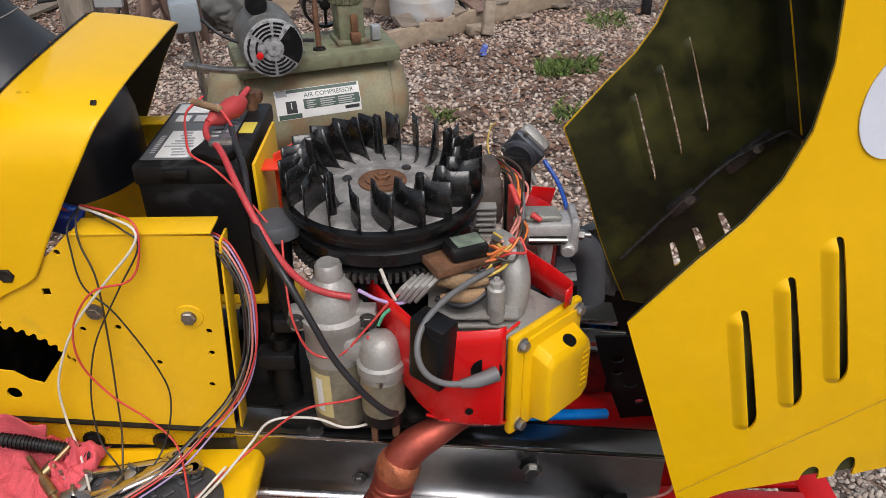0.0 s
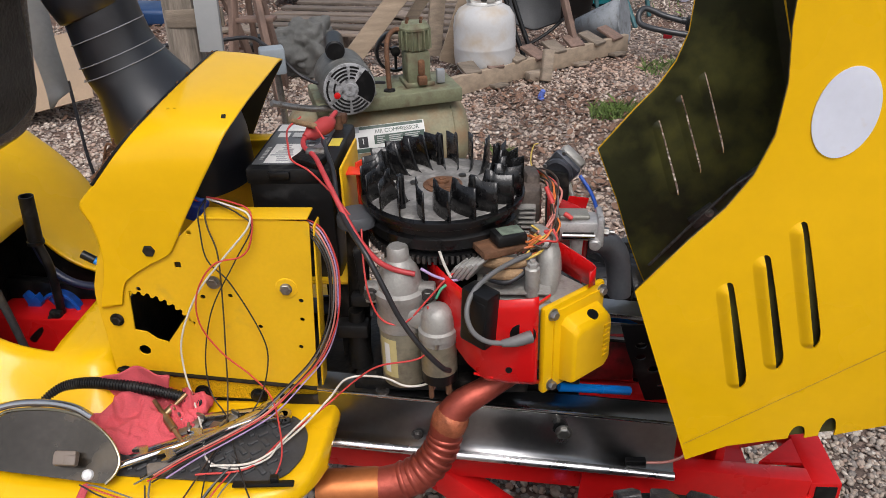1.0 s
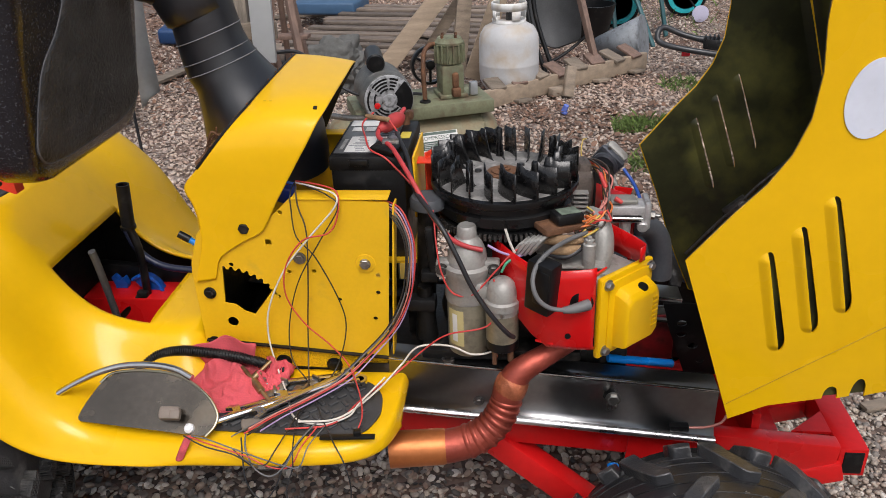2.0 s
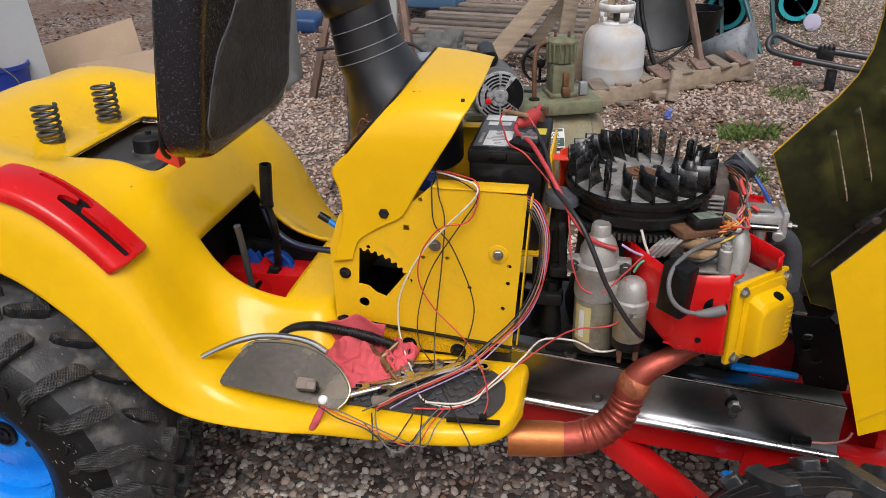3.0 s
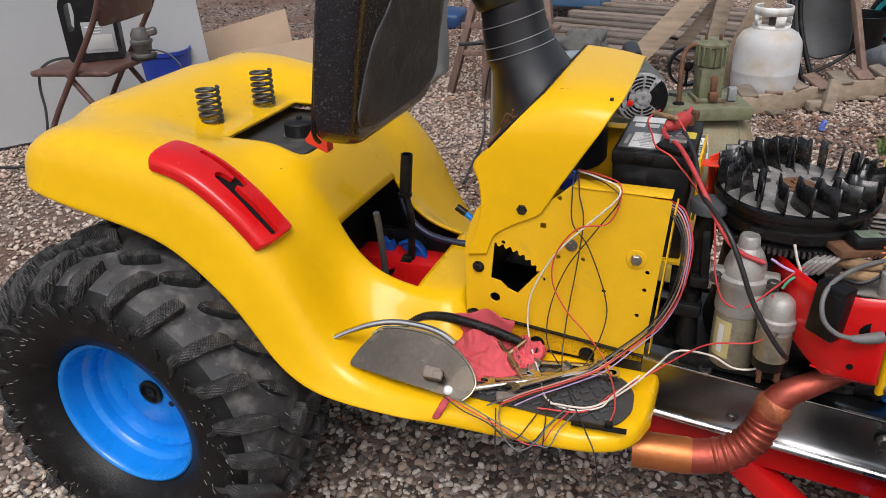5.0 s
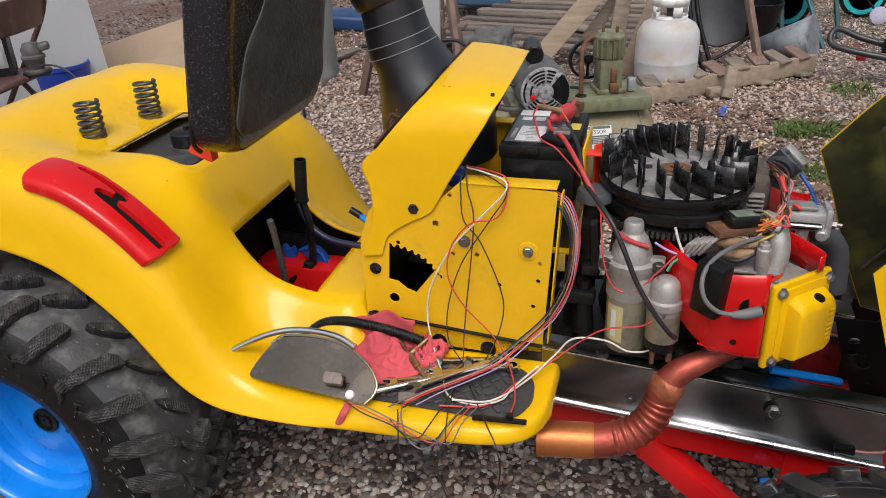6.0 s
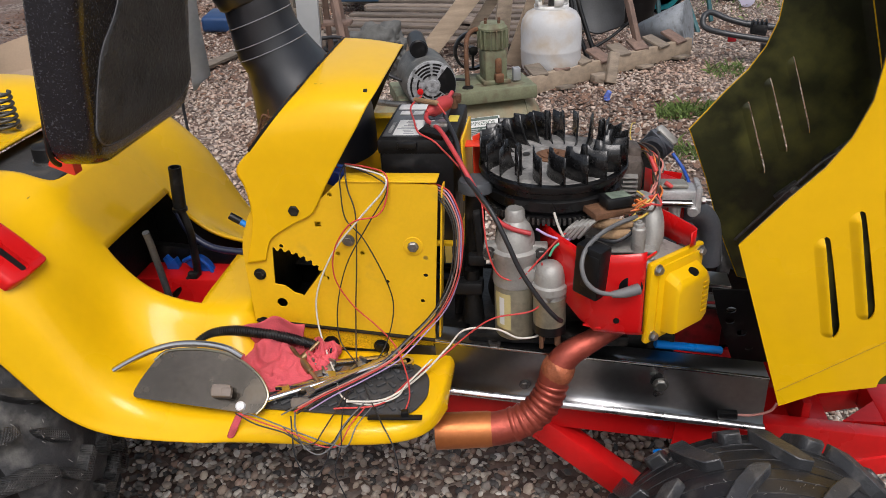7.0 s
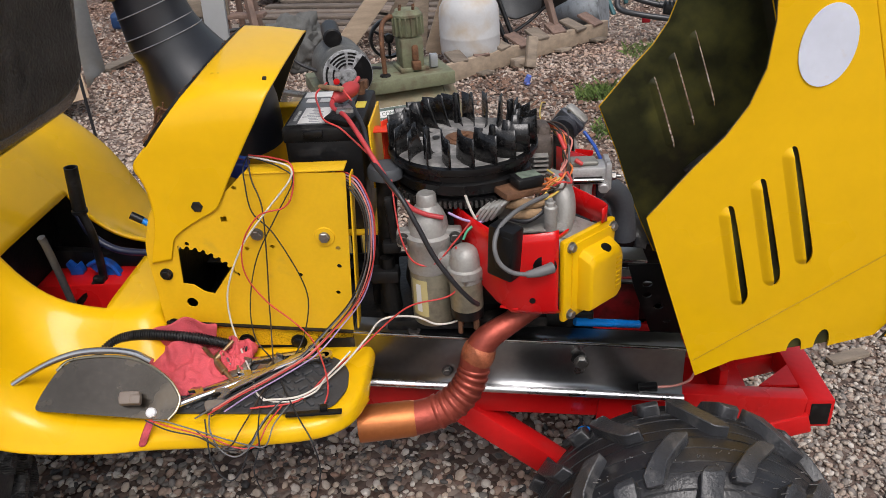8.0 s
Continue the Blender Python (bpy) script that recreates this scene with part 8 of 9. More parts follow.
pallet()
board("plank", (-0.93, 4.33, 0.02), (-0.42, 4.38, 0.62), 0.03, 0.11, WOOD_TAN, "bare pine plank leaning over the pallet")
board("plank", (-0.33, 4.28, 0.05), (-0.09, 4.30, 0.72), 0.03, 0.095, WOOD_TAN, "pale pine plank leaning behind the gas bottle")
board("plank", (-0.42, 4.42, 0.05), (-0.33, 4.45, 0.85), 0.03, 0.09, WOOD_GREY, "grey weathered plank leaning upright")
board("plank", (-0.60, 4.5, 0.18), (-0.30, 4.52, 0.62), 0.02, 0.07, WOOD_GREY, "thin grey board leaning on the pallet")


def wheelbarrow():
    """An old barrow tipped on end: its tray, legs and wooden handle."""
    o = thing("wheelbarrow", 0.18, 4.62, 0.0, "old dark wheelbarrow tipped up on end", "wheelbarrow")
    rows = []
    for i in range(9):
        v = i / 8
        half = 0.16 + 0.05 * v
        row = []
        for j in range(9):
            u = j / 8 * 2 - 1
            depth = 0.09 * (1 - abs(u) ** 3) * (1 - (1 - v) ** 4 * 0.8)
            row.append((0.12 + u * half + 0.06 * (1 - v), 4.66 + depth, 0.12 + 0.06 * (1 - v) * abs(u) + 0.55 * v))
        rows.append(row)
    tr = part("tray", surface(rows), mat("dark_grey_tray", (0.075, 0.077, 0.08), 0.5, metal=0.3, spread=0.25, scale=8, bump=0.1), o, "dark grey dented tray", angle=60)
    thicken(tr, 0.006, 1)
    part("leg", tube([(0.02, 4.58, 0.62), (0.05, 4.52, 0.36), (0.17, 4.42, 0.02)], 0.014, 10), BLACK_PAINT, o)
    part("leg", tube([(-0.03, 4.6, 0.60), (0.02, 4.5, 0.30), (0.12, 4.42, 0.02)], 0.014, 10), BLACK_PAINT, o)
    part("handle", beam((0.27, 4.62, 0.62), (0.42, 4.42, 0.06), 0.035, 0.04, 0.004), WOOD_BROWN, o, "brown wooden handle")
    part("brace", tube([(0.10, 4.5, 0.06), (0.25, 4.55, 0.14), (0.36, 4.6, 0.22)], 0.01, 8), BLACK_PAINT, o)
    return o


wheelbarrow()


def metal_hopper():
    o = thing("metal_hopper", 0.62, 4.85, 0.0, "grey faceted sheet-metal hopper lying on its side", "hopper")
    a, b = Vector((0.455, 4.90, 0.10)), Vector((0.735, 4.80, 0.150))
    m, ln = axis_turn(a, b)
    bm = bmesh.new()
    n = 12
    rings = [[bm.verts.new((r * math.cos(2 * math.pi * (i + 0.5) / n), r * math.sin(2 * math.pi * (i + 0.5) / n), h)) for i in range(n)] for r, h in ((0.05, 0), (0.155, ln))]
    for i in range(n):
        bm.faces.new((rings[0][i], rings[0][(i + 1) % n], rings[1][(i + 1) % n], rings[1][i]))
    bm.transform(m)
    DULL = mat("dull_galvanised", (0.24, 0.26, 0.28), 0.6, metal=0.2, spread=0.2, scale=12, grain=90, bump=0.1, dirt=(0.12, 0.12, 0.12), dirt_amount=0.15)
    ob = part("cone", bm, DULL, o, "faceted galvanised cone", angle=5)
    thicken(ob, 0.003)
    part("rim", lathe(a, b, [(0.148, ln - 0.004), (0.158, ln - 0.004), (0.158, ln + 0.004), (0.148, ln + 0.004)], 12), DULL, o, angle=20)
    part("inside", lathe(a, b, [(0.146, ln - 0.01), (0.001, ln - 0.012)], 8), BLACK_PAINT, o, angle=20)
    return o


metal_hopper()


def garden_fork_frame():
    """A black tubular tool frame lying on the gravel, with a red reflector."""
    o = thing("tool_frame", 0.85, 4.25, 0.0, "black tubular tool frame with a red reflector", "tool frame")
    GREY_TUBE = mat("dark_grey_tube", (0.03, 0.032, 0.035), 0.4, spread=0.2)
    part("loop", tube([(0.95, 4.3, 0.20), (0.80, 4.32, 0.24), (0.70, 4.33, 0.28), (0.655, 4.30, 0.26), (0.66, 4.27, 0.21), (0.75, 4.22, 0.185), (0.95, 4.18, 0.155), (1.25, 4.12, 0.12)], 0.017, 12), GREY_TUBE, o, "black bent tube")
    part("bar", tube([(0.90, 4.3, 0.215), (1.10, 4.28, 0.19), (1.35, 4.25, 0.16)], 0.02, 12), GREY_TUBE, o)
    part("block", box(0.96, 4.25, 0.20, 0.09, 0.10, 0.06, 0.008, (0, 8, -10)), BLACK_DUSTY, o, "ribbed black block")
    for k in range(4):
        part("rib", box(0.925 + 0.024 * k, 4.245, 0.236, 0.008, 0.09, 0.02, 0.002, (0, 8, -10)), BLACK_DUSTY, o)
    part("foot", box(1.0, 4.2, 0.06, 0.05, 0.05, 0.12, 0.006), BLACK_DUSTY, o)
    part("foot", box(1.3, 4.15, 0.05, 0.04, 0.04, 0.10, 0.006), BLACK_DUSTY, o)
    part("reflector", box(0.82, 4.26, 0.15, 0.05, 0.02, 0.055, 0.006), mat("red_lens", (0.4, 0.02, 0.03), 0.2), o, "red reflector")
    o.location = (0.97, 4.44, 0.0)
    return o


garden_fork_frame()


def small_bike():
    o = thing("childs_bicycle", 1.3, 6.4, 0.0, "small child's bicycle with teal wheels and a white training wheel", "bicycle")
    for c in ((1.28, 6.35, 0.17), (0.70, 5.95, 0.17)):
        w = part("wheel", lathe((c[0], c[1] - 0.02, c[2]), (c[0], c[1] + 1, c[2]), [(0.14, 0), (0.165, 0.005), (0.172, 0.02), (0.165, 0.035), (0.14, 0.04), (0.14, 0.0)], 36), BLACK_PLASTIC, o, "black tyre on a teal rim")
        part("rim", lathe((c[0], c[1] - 0.024, c[2]), (c[0], c[1] + 1, c[2]), [(0.108, 0), (0.142, 0), (0.142, 0.045), (0.108, 0.045), (0.108, 0)], 36), TEAL, w)
        for k in range(5):
            an = 2 * math.pi * k / 5 + 0.3
            part("spoke", beam((c[0], c[1], c[2]), (c[0] + 0.115 * math.cos(an), c[1], c[2] + 0.115 * math.sin(an)), 0.02, 0.022, 0.003), TEAL, w)
    part("training_wheel", lathe((1.36, 6.10, 0.06), (1.36, 7, 0.06), [(0.04, 0), (0.062, 0.004), (0.065, 0.012), (0.062, 0.03), (0.001, 0.03)], 28), mat("pale_lilac_plastic", (0.5, 0.48, 0.62), 0.5), o, "pale lilac training wheel")
    part("stay", beam((1.28, 6.34, 0.17), (1.36, 6.12, 0.06), 0.012, 0.012, 0.002), BLACK_PAINT, o)
    part("frame", join(tube([(1.28, 6.35, 0.17), (1.02, 6.2, 0.42), (0.78, 6.02, 0.5), (0.70, 5.95, 0.17)], 0.016, 10)), TEAL, o)
    return o


small_bike()


def garden_chair_leg():
    o = thing("plastic_chair", 0.8, 5.6, 0.0, "dark teal plastic garden chair seen by its legs", "chair")
    for a, b in (((0.72, 5.55, 0.42), (0.88, 5.25, 0.0)), ((0.62, 5.8, 0.42), (0.66, 5.62, 0.0)), ((0.95, 5.75, 0.42), (1.02, 5.6, 0.0))):
        part("leg", beam(a, b, 0.03, 0.025, 0.008), mat("dark_teal_plastic", (0.03, 0.1, 0.11), 0.4), o)
    part("seat", box(0.78, 5.7, 0.43, 0.42, 0.4, 0.03, 0.012, (0, 0, -20)), mat("dark_teal_plastic", (0.03, 0.1, 0.11)), o)
    return o


garden_chair_leg()
solo("black_pot", lathe((0.47, 5.62, 0.0), (0.47, 5.62, 1), [(0.10, 0), (0.13, 0.02), (0.17, 0.2), (0.18, 0.24), (0.165, 0.24), (0.15, 0.1), (0.001, 0.08)], 28), BLACK_PLASTIC, (0.47, 5.62, 0), "black plastic plant tub", "tub")


def column_cover():
    """The black moulded cover of the steering column, which flares down into the dash cowl."""
    SATIN = mat("satin_black_plastic", (0.012, 0.0127, 0.0165), 0.36, spread=0.25, scale=9, grain=200, bump=0.03, spec=0.85, dirt=(0.03, 0.032, 0.038), dirt_amount=0.0)
    bm = bmesh.new()
    sect = [(-0.488, 0.95, 0.76, 0.105, 0.112), (-0.489, 0.95, 0.84, 0.104, 0.112), (-0.494, 0.947, 0.872, 0.098, 0.108), (-0.508, 0.940, 0.900, 0.083, 0.096), (-0.523, 0.932, 0.927, 0.066, 0.080),
            (-0.537, 0.920, 0.95, 0.060, 0.066), (-0.545, 0.912, 0.975, 0.055, 0.056), (-0.551, 0.909, 1.01, 0.052, 0.053), (-0.556, 0.907, 1.05, 0.051, 0.052), (-0.562, 0.905, 1.09, 0.051, 0.052)]
    n = 40
    rings = []
    for x, y, z, a, b in sect:
        tilt = 0.34 if z > 0.94 else 0.12 if z > 0.92 else 0.0
        rings.append([bm.verts.new((x + a * math.cos(2 * math.pi * i / n), y + b * math.sin(2 * math.pi * i / n), z + tilt * a * math.cos(2 * math.pi * i / n))) for i in range(n)])
    for p, q in zip(rings, rings[1:]):
        for i in range(n):
            bm.faces.new((p[i], p[(i + 1) % n], q[(i + 1) % n], q[i]))
    bm.faces.new(rings[-1])
    ob = part("column_cover", bm, SATIN, tractor, "satin black moulded steering column cover", angle=70)
    d = ob.modifiers.new("smooth", "SUBSURF")
    d.levels = d.render_levels = 1
    # Thin rings in a paler grey than the cover.
    for x, y, z, a, b in ((-0.5400, 0.9175, 0.957, 0.0605, 0.0650), (-0.5455, 0.912, 0.975, 0.0562, 0.0575), (-0.551, 0.909, 1.008, 0.0530, 0.0540)):
        pts = [(x + a * math.cos(2 * math.pi * i / n), y + b * math.sin(2 * math.pi * i / n), z + 0.34 * a * math.cos(2 * math.pi * i / n)) for i in range(n + 1)]
        part("raised_ring", tube(pts, 0.0008, 6, 1, smooth=False), mat("pale_grey_ring", (0.2, 0.2, 0.215), 0.4), ob, angle=80)
    part("wheel_boss", join(lathe((-0.557, 0.906, 1.035), (-0.600, 0.906, 1.16), [(0.050, 0), (0.056, 0.004), (0.060, 0.03), (0.064, 0.09), (0.001, 0.095)], 32), box(-0.625, 0.905, 1.10, 0.15, 0.11, 0.075, 0.03, (0, 14, 0), 4)), SATIN, ob, "black steering wheel boss", angle=50)
    return ob


column_cover()
strip_rows = []
for i in range(10):
    z = 1.08 - 0.024 * i
    w = 0.003 * math.sin(i * 0.9)
    strip_rows.append([(-0.774 + w, 1.068, z), (-0.757 + w, 1.080, z - 0.002), (-0.740 + w * 0.5, 1.088, z)])
strip_rows.append([(-0.769, 1.062, 0.838), (-0.762, 1.066, 0.842), (-0.756, 1.072, 0.852)])
st_ob = part("hanging_strip", surface(strip_rows), mat("grey_fabric_strip", (0.33, 0.34, 0.34), 0.7, spread=0.15, scale=9, bump=0.1), tractor, "pale grey strap hanging behind the seat", angle=80)
thicken(st_ob, 0.002)


def post():
    o = thing("wooden_post", -0.905, 2.0, 0.0, "weathered grey post with deep grain and a pale board nailed on", "post")
    part("post_body", box(-0.905, 2.02, 0.6, 0.085, 0.09, 1.2, 0.008, (0, 1.0, 8)), mat("deep_grain_post", (0.25, 0.21, 0.17), 0.85, spread=0.5, scale=6, grain=30, bump=0.9, stretch=(7, 7, 0.8), bump_scale=12), o)
    part("nailed_board", box(-0.80, 1.965, 0.95, 0.066, 0.02, 0.48, 0.003, (0, 2, 5)), WHITE_PLAIN, o, "pale grey board")
    part("batten", box(-0.85, 1.985, 0.80, 0.16, 0.018, 0.05, 0.003, (0, 0, 5)), WOOD_GREY, o, "grey batten behind the board")
    return o


post()


def step_ladder():
    o = thing("step_ladder", -1.22, 3.6, 0.0, "small brown wooden step ladder", "ladder")
    for a, b, mt in (((-1.36, 3.55, 0.0), (-1.30, 3.7, 0.75), WOOD_BROWN), ((-1.10, 3.50, 0.0), (-1.22, 3.66, 0.75), WOOD_BROWN), ((-1.34, 4.0, 0.0), (-1.28, 3.75, 0.75), WOOD_BROWN), ((-1.21, 4.0, 0.0), (-1.24, 3.75, 0.75), WOOD_BROWN)):
        part("rail", beam(a, b, 0.03, 0.045, 0.003), mt, o)
    for z, t in ((0.2, 0.27), (0.44, 0.6)):
        part("tread", box(-1.235, 3.55 + 0.2 * t, z, 0.22, 0.08, 0.02, 0.003), WOOD_BROWN, o)
    return o


step_ladder()


def rag_heap():
    bm = bmesh.new()
    bmesh.ops.create_icosphere(bm, subdivisions=5, radius=1.0)
    for v in bm.verts:
        n_ = noise.noise(v.co * 1.8) * 0.3 + abs(noise.noise(v.co * 3.5)) * 0.3 + abs(noise.noise(v.co * 8.0 + Vector((3, 1, 2)))) * 0.12
        v.co = v.co * (0.85 + n_)
        v.co = Vector((-1.14 + v.co.x * 0.20, 4.25 + v.co.y * 0.15, max(0.0, 0.14 + v.co.z * 0.19)))
    return solo("shop_cloth", bm, CLOTH_GREY, (-1.14, 4.25, 0), "crumpled dark grey cloth heaped on the ground", "cloth", angle=80)


rag_heap()


def saw_horse():
    o = thing("saw_horse", -1.6, 3.9, 0.0, "brown wooden saw horse with cross rungs", "saw horse")
    for a, b, w in (((-1.80, 3.83, 0), (-1.615, 3.79, 0.60), 0.034), ((-1.563, 3.78, 0), (-1.557, 3.78, 0.62), 0.046), ((-1.72, 4.30, 0), (-1.62, 4.12, 0.60), 0.034), ((-1.45, 4.25, 0), (-1.55, 4.10, 0.60), 0.034)):
        part("leg", beam(a, b, w, 0.04, 0.003), WOOD_BROWN, o)
    for a, b in (((-1.715, 3.80, 0.400), (-1.565, 3.80, 0.404)), ((-1.745, 3.81, 0.245), (-1.57, 3.80, 0.252)), ((-1.555, 3.80, 0.258), (-1.49, 4.10, 0.262)), ((-1.552, 3.80, 0.15), (-1.48, 4.15, 0.15))):
        part("rung", beam(a, b, 0.022, 0.032, 0.003), WOOD_BROWN, o)
    part("top", beam((-1.585, 3.76, 0.635), (-1.585, 4.16, 0.635), 0.10, 0.035, 0.003), WOOD_GREY, o)
    return o


saw_horse()
wire("black_cable", [(-1.468, 3.72, 0.308), (-1.512, 3.72, 0.228), (-1.538, 3.72, 0.116), (-1.551, 3.72, 0.011), (-1.449, 3.413, 0.018), (-1.373, 3.187, 0.018), (-1.308, 2.94, 0.018), (-1.276, 2.748, 0.018), (-1.253, 2.622, 0.018), (-1.227, 2.477, 0.018)], 0.0055, BLACK_WIRE, "black cable hanging from the saw horse onto the gravel", "cable")
solo("folded_tarpaulin", box(-2.62, 5.7, 0.07, 0.42, 0.3, 0.12, 0.03, (4, 3, 5), 3), mat("navy_plastic", (0.012, 0.045, 0.13), 0.45), (-2.62, 5.7, 0.0), "folded dark blue plastic sheet on the ground", "tarpaulin")
solo("blue_crate", box(-1.62, 6.3, 0.16, 0.55, 0.4, 0.1, 0.02, (0, 0, -8), 3), mat("pale_blue_plastic", (0.05, 0.11, 0.2), 0.5), (-1.4, 6.3, 0.1), "flat blue plastic board behind the pallet", "board")


def folding_chair():
    """Seen from behind its back: the seat reaches away to the white wall."""
    o = thing("folding_chair", -2.94, 2.35, 0.0, "brown enamelled metal folding chair", "chair")
    c = Matrix.Translation((-2.94, 2.35, 0.0)) @ Matrix.Rotation(radians(-82), 4, "Z")

    def P(name, bm, label=""):
        bm.transform(c)
        return part(name, bm, BROWN_METAL, o, label)

    P("seat", box(0, -0.02, 0.44, 0.40, 0.40, 0.026, 0.012, (2, 0, 0), 3), "brown metal seat")
    for s in (-0.215, 0.215):
        P("front_leg", tube([(s, -0.27, 0.0), (s, -0.10, 0.28), (s, 0.10, 0.56), (s, 0.19, 0.70), (s * 0.96, 0.235, 0.82)], 0.0125, 10, 3))
        P("rear_leg", tube([(s * 0.9, 0.29, 0.0), (s * 0.9, 0.12, 0.24), (s * 0.9, -0.03, 0.44)], 0.0125, 10, 3))
    P("leg_bar", cyl((-0.19, 0.19, 0.14), (0.19, 0.19, 0.14), 0.009, n=10))
    P("leg_bar", cyl((-0.21, -0.2, 0.12), (0.21, -0.2, 0.12), 0.009, n=10))
    rows = [[(0.205 * (k / 8 - 0.5) * 2, 0.175 + 0.045 * i / 4 + 0.022 * math.cos((k / 8 - 0.5) * 3), 0.645 + 0.15 * i / 4) for k in range(9)] for i in range(5)]
    bk = P("backrest", surface(rows), "curved metal backrest")
    thicken(bk, 0.008, 1)
    return o


folding_chair()


def oil_jug():
    o = thing("oil_jug", -2.97, 2.38, 0.455, "black plastic motor oil jug with a grey label, on the chair", "jug")
    m = Matrix.Translation((-2.97, 2.38, 0.456)) @ Matrix.Rotation(radians(35), 4, "Z") @ Matrix.Diagonal((0.9, 0.9, 1.05, 1))
    prof = [(-0.125, 0), (0.125, 0), (0.13, 0.02), (0.13, 0.19), (0.11, 0.23), (0.05, 0.27), (0.045, 0.31), (-0.04, 0.31), (-0.10, 0.29), (-0.13, 0.24)]
    hole = round_poly([(-0.105, 0.13), (-0.075, 0.13), (-0.06, 0.2), (-0.065, 0.25), (-0.10, 0.24)], 0.012, 3)
    bm = plate(round_poly(prof, 0.02, 4), [hole], lambda u, v, d: tuple(m @ Vector((u, -0.06 + d, v))), 0.12)
    part("body", bm, BLACK_PLASTIC, o, "black jug body with a moulded grip", angle=40)
    cap = lathe((0.0, 0.0, 0.31), (0.0, 0.0, 1), [(0.03, 0), (0.03, 0.03), (0.001, 0.032)], 18)
    cap.transform(m)
    part("cap", cap, BLACK_PLASTIC, o)
    for name, mt, x, z, w, h, d in (("label", LABEL_GREY, 0.035, 0.10, 0.15, 0.13, 0.0615), ("label_patch", LABEL_PALE, 0.035, 0.08, 0.12, 0.06, 0.063)):
        lab = box(x, -d, z, w, 0.002, h, 0.0005)
        lab.transform(m)
        part(name, lab, mt, o, "grey printed label" if name == "label" else "")
    for k in range(3):
        lab = box(0.02, -0.0645, 0.145 - 0.012 * k, 0.09 - 0.02 * k, 0.001, 0.005, 0.0003)
        lab.transform(m)
        part("print_bar", lab, LABEL_WHITE, o)
    return o


oil_jug()
SX, SY = -2.76, 2.44
sd = thing("orbital_sander", SX, SY, 0.455, "dusty grey sander lying on the chair", "sander")
part("body", join(lathe((SX, SY, 0.466), (SX, SY, 2), [(0.046, 0), (0.046, 0.010), (0.034, 0.016), (0.040, 0.024), (0.044, 0.055), (0.050, 0.062), (0.050, 0.072), (0.042, 0.078), (0.044, 0.10), (0.030, 0.125), (0.001, 0.13)], 20), box(SX + 0.05, SY + 0.02, 0.575, 0.05, 0.04, 0.035, 0.012, (0, -12, 38), 3)), mat("dusty_grey_metal", (0.16, 0.15, 0.14), 0.5, metal=0.4, spread=0.3, scale=24), sd)
part("pad", cyl((SX, SY, 0.455), (SX, SY, 0.468), 0.058, n=24, bev=0.003), BLACK_DUSTY, sd)
part("lead", tube([(SX + 0.03, SY - 0.02, 0.50), (SX + 0.08, SY + 0.02, 0.49), (SX + 0.14, SY + 0.03, 0.462), (SX + 0.19, SY + 0.02, 0.40), (SX + 0.20, SY + 0.02, 0.2), (SX + 0.15, SY + 0.02, 0.01)], 0.004, 8), BLACK_WIRE, sd)
solo("blue_bucket", lathe((-3.12, 2.98, 0.0), (-3.12, 2.98, 1), [(0.105, 0), (0.12, 0.01), (0.14, 0.34), (0.147, 0.345), (0.147, 0.365), (0.136, 0.365), (0.116, 0.05), (0.001, 0.04)], 36), BLUE_PLASTIC, (-3.12, 2.98, 0), "blue plastic bucket behind the chair", "bucket")


def carton():
    o = thing("cardboard_box", -2.7, 3.6, 0.0, "opened flattened cardboard boxes leaning in a heap", "box")
    part("body", box(-2.80, 3.75, 0.10, 0.95, 0.5, 0.18, 0.006, (0, -3, 20)), CARDBOARD, o)
    part("flap", box(-2.50, 3.42, 0.19, 0.85, 0.008, 0.40, 0.002, (-46, -8, 24)), CARDBOARD, o, "raised cardboard flap")
    part("flap", box(-3.02, 3.55, 0.29, 0.6, 0.008, 0.24, 0.002, (-36, -14, 24)), CARDBOARD, o, "torn cardboard flap")
    part("flap", box(-2.86, 3.50, 0.18, 0.5, 0.008, 0.16, 0.002, (-60, -12, 30)), mat("brown_cardboard", (0.3, 0.2, 0.12), 0.85, spread=0.15), o, "darker torn flap")
    return o


carton()
board("dark_bar", (-2.95, 4.3, 0.1), (-2.62, 4.1, 0.7), 0.05, 0.05, BLACK_PAINT, "dark metal bar leaning on the boxes", "bar")
solo("wall_west", plate(round_poly([(-1.9, 0.0), (0.95, 0.0), (0.90, 1.1), (-1.9, 1.15)], 0.02, 3), [], lambda u, v, d: tuple(Matrix.Translation((-3.45, 2.35, 0.02)) @ Matrix.Rotation(radians(58), 4, "Z") @ Vector((u, d + v * 0.06, v))), 0.05), WHITE_PLAIN, (-3.45, 2.35, 0.0), "white sheet-clad wall end behind the chair", "wall", kind="structure", angle=30)
solo("floor_lead", tube([(-2.99, 2.36, 0.464), (-3.08, 2.25, 0.475), (-3.13, 2.19, 0.44), (-3.14, 2.17, 0.36), (-3.12, 2.15, 0.25), (-3.13, 2.12, 0.13), (-3.18, 2.05, 0.03), (-3.4, 2.0, 0.008)], 0.006, 8), BLACK_WIRE, (-3.3, 2.1, 0), "black cable hanging from the chair", "cable")
solo("yellow_rope", tube([(-0.80, 2.32, 0.02), (-0.74, 2.38, 0.03), (-0.70, 2.46, 0.05), (-0.77, 2.48, 0.03), (-0.80, 2.40, 0.02), (-0.72, 2.33, 0.03), (-0.66, 2.40, 0.06), (-0.70, 2.52, 0.08), (-0.78, 2.55, 0.10), (-0.82, 2.5, 0.2)], 0.008, 8), mat("yellow_rope", (0.55, 0.4, 0.04), 0.7, spread=0.2, bump=0.3), (-0.75, 2.42, 0), "coiled yellow air hose on the ground", "hose")
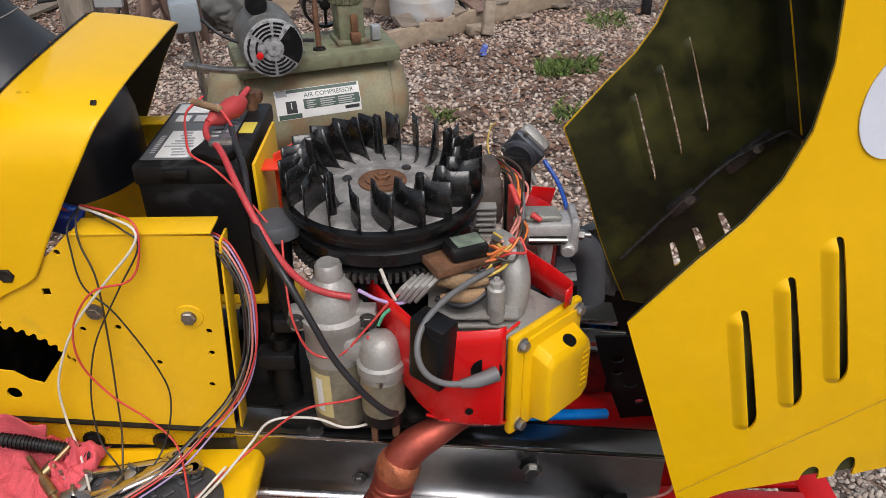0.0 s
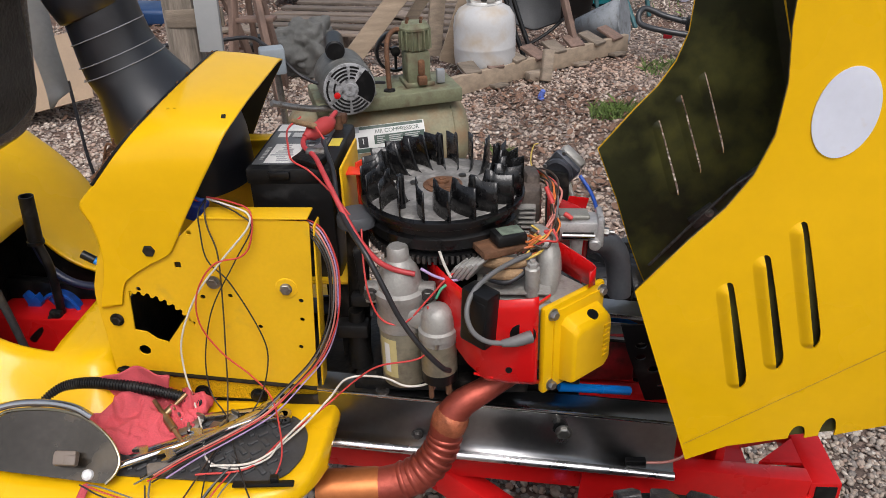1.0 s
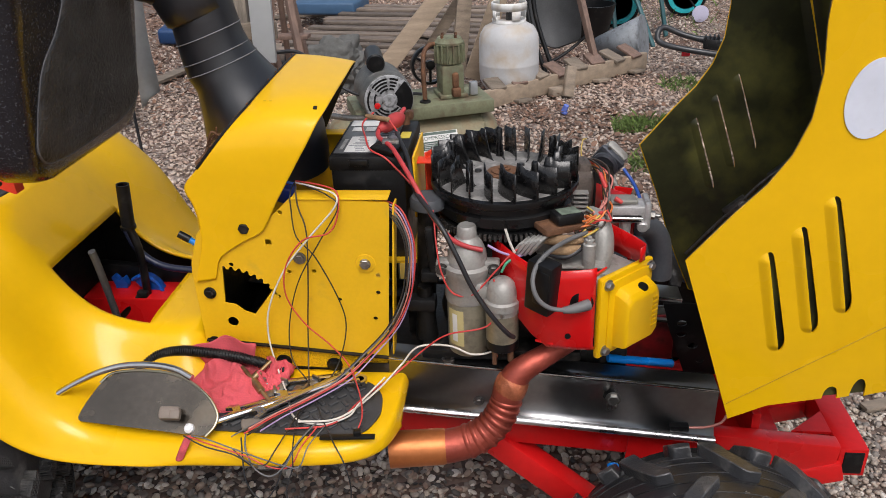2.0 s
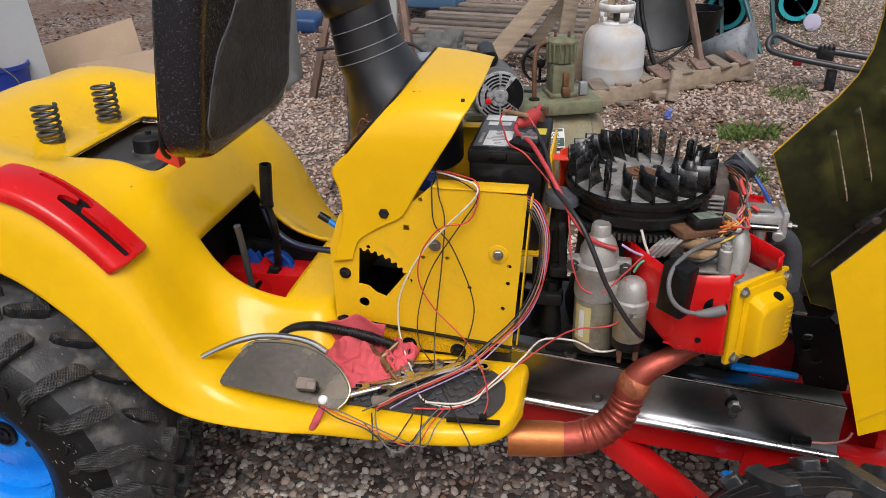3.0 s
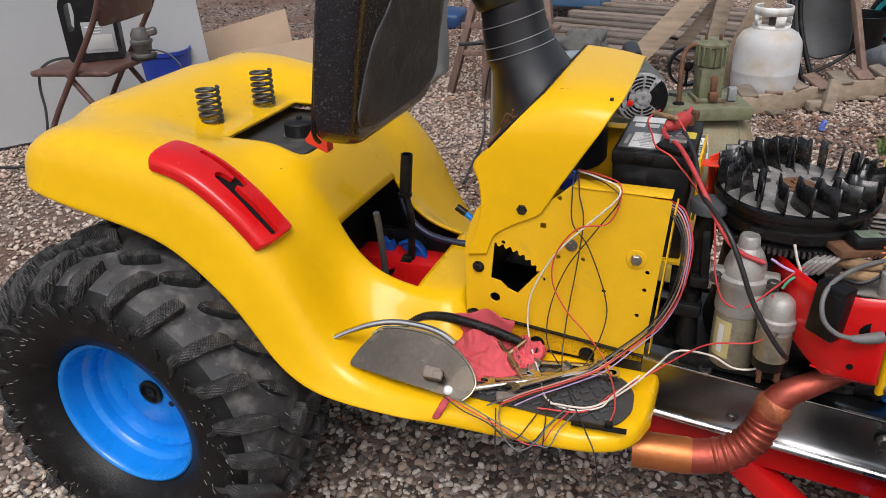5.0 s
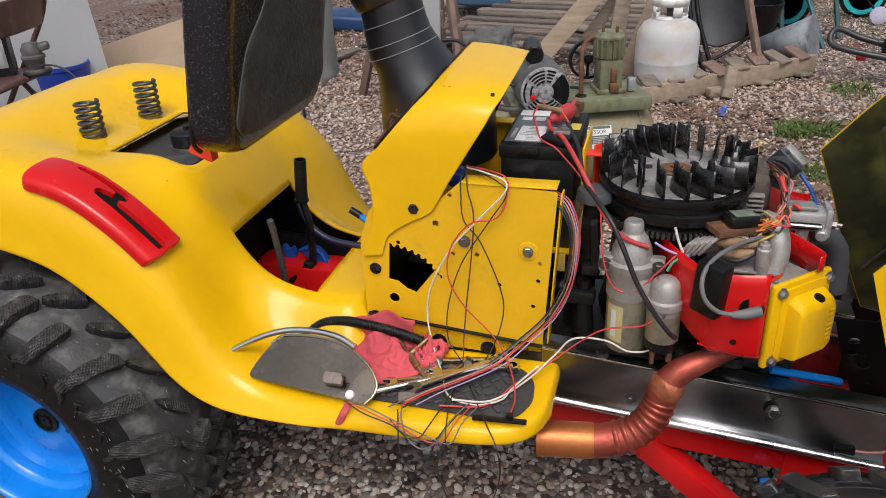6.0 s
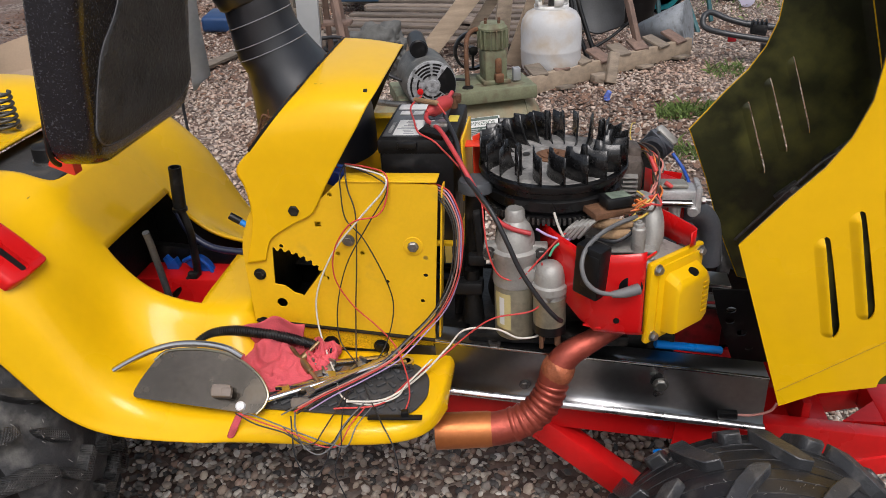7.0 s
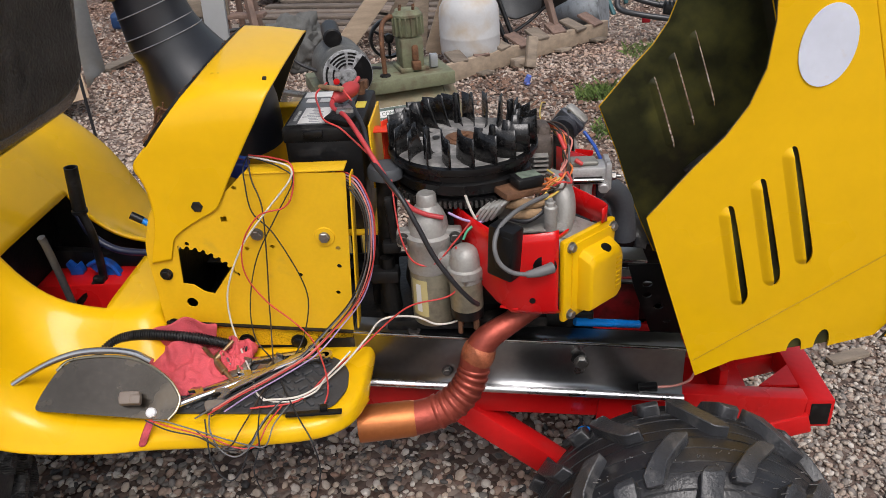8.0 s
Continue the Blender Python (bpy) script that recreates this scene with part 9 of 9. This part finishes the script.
solo("thin_cable", tube([(-1.28, 2.0, 0.62), (-1.27, 1.98, 0.4), (-1.25, 1.96, 0.2), (-1.30, 1.92, 0.02), (-1.45, 1.9, 0.008)], 0.005, 8), BLACK_WIRE, (-1.28, 1.95, 0), "black cable hanging to the gravel", "cable")
board("wood_scrap", (0.80, 1.26, 0.012), (0.90, 1.29, 0.016), 0.035, 0.012, WOOD_GREY, "grey scrap of wood on the gravel")
for i, (x, y, a, ln) in enumerate(((-1.75, 5.4, 20, 0.7), (-2.3, 4.6, 75, 0.5), (-0.1, 5.3, 10, 0.6), (0.3, 5.6, 40, 0.5), (-1.9, 6.6, 5, 1.4))):
    d = (math.cos(radians(a)) * ln / 2, math.sin(radians(a)) * ln / 2)
    board("scrap_board", (x - d[0], y - d[1], 0.02), (x + d[0], y + d[1], 0.03), 0.09, 0.02, WOOD_GREY, "grey scrap board lying on the leaves", "board", "scrap boards")
for x, y, z, ax, bx in ((-1.55, 4.75, 0.06, 30, 0), (-1.35, 4.9, 0.05, 100, 10), (-1.65, 5.05, 0.05, 60, 20)):
    solo("machine_part", join(lathe((x, y, 0.01), (x, y, 1), [(0.07, 0), (0.08, 0.01), (0.08, 0.05), (0.05, 0.06), (0.04, 0.1), (0.001, 0.1)], 18), box(x + 0.08, y, z, 0.16, 0.05, 0.05, 0.01, (0, 0, ax))), BLACK_GREASY, (x, y, 0), "greasy black machine part on the ground", "machine part", "scrap parts")

# ---- ground cover ----
ground()
iv, if_ = ico(1)
iv2, if2_ = ico(2)
PEBBLE = pebble_material("grey_pebbles", (1.25, 1.2, 1.13), (0.72, 0.56, 0.47))
scatter("gravel", 18000, [(-1.6, 0.6, 0.3, 1.9, 1.0)], 0.0155, iv2, if2_, PEBBLE, "loose grey gravel under the tractor", "gravel", seed=3)
scatter("gravel", 82000, [(-4.2, 2.6, 1.9, 4.4, 1.7), (-3.5, 3.5, 4.4, 8.0, 1.2), (-3.6, -1.6, 0.3, 1.9, 0.25)], 0.0185, iv, if_, pebble_material("warm_pebbles", (1.3, 1.18, 1.06), (0.92, 0.68, 0.56), 0.5, (0.5, 0.4, 0.34)), "loose pale and brown gravel of the yard", "gravel", seed=4)
scatter("gravel", 17000, [(0.55, 1.6, 0.3, 1.9, 1.0)], 0.0135, iv, if_, pebble_material("pale_pebbles", (1.0, 0.91, 0.81), (0.75, 0.6, 0.5), 0.4, (0.42, 0.36, 0.31)), "pale brown loose gravel in front of the tractor", "gravel", seed=6)
leaf_v = [(-0.5, 0, 0.05), (-0.2, 0.24, 0), (0.2, 0.22, 0.06), (0.5, 0, 0.0), (0.2, -0.22, 0.08), (-0.2, -0.24, 0.02)]
leaf_f = [(0, 1, 5), (1, 2, 5), (2, 4, 5), (2, 3, 4)]
scatter("dead_leaves", 15000, [(-5.2, -1.4, 4.1, 8.2, 3.4), (-2.6, 1.6, 3.4, 5.0, 0.6), (-3.2, 1.8, 5.0, 8.0, 1.6), (-0.1, 1.2, 2.4, 3.9, 0.7), (-1.3, -0.9, 1.6, 2.6, 0.15)], 0.034, leaf_v, leaf_f, LEAF, "brown dead leaves on the gravel", "leaves", flat=1.0, lift=0.5, seed=9, tilt=0.6)
bl_v = [(-0.09, 0, 0), (0.09, 0, 0), (0.20, 0.06, 0.5), (0.55, 0.16, 0.75)]
scatter("grass", 900, [(0.42, 0.56, 3.38, 3.5, 0.6), (0.52, 0.70, 3.42, 3.56, 0.6), (0.44, 0.56, 2.85, 2.98, 0.35), (-0.04, 0.04, 2.88, 2.96, 0.12), (0.78, 0.98, 4.1, 4.3, 0.35), (0.2, 0.3, 2.2, 2.6, 0.1), (0.9, 2.2, 5.6, 7.5, 0.7)], 0.065, bl_v, [(0, 1, 2), (0, 2, 3)], GRASS, "tufts of green grass in the gravel", "grass", flat=1.0, lift=0.0, seed=11, tilt=0.3)
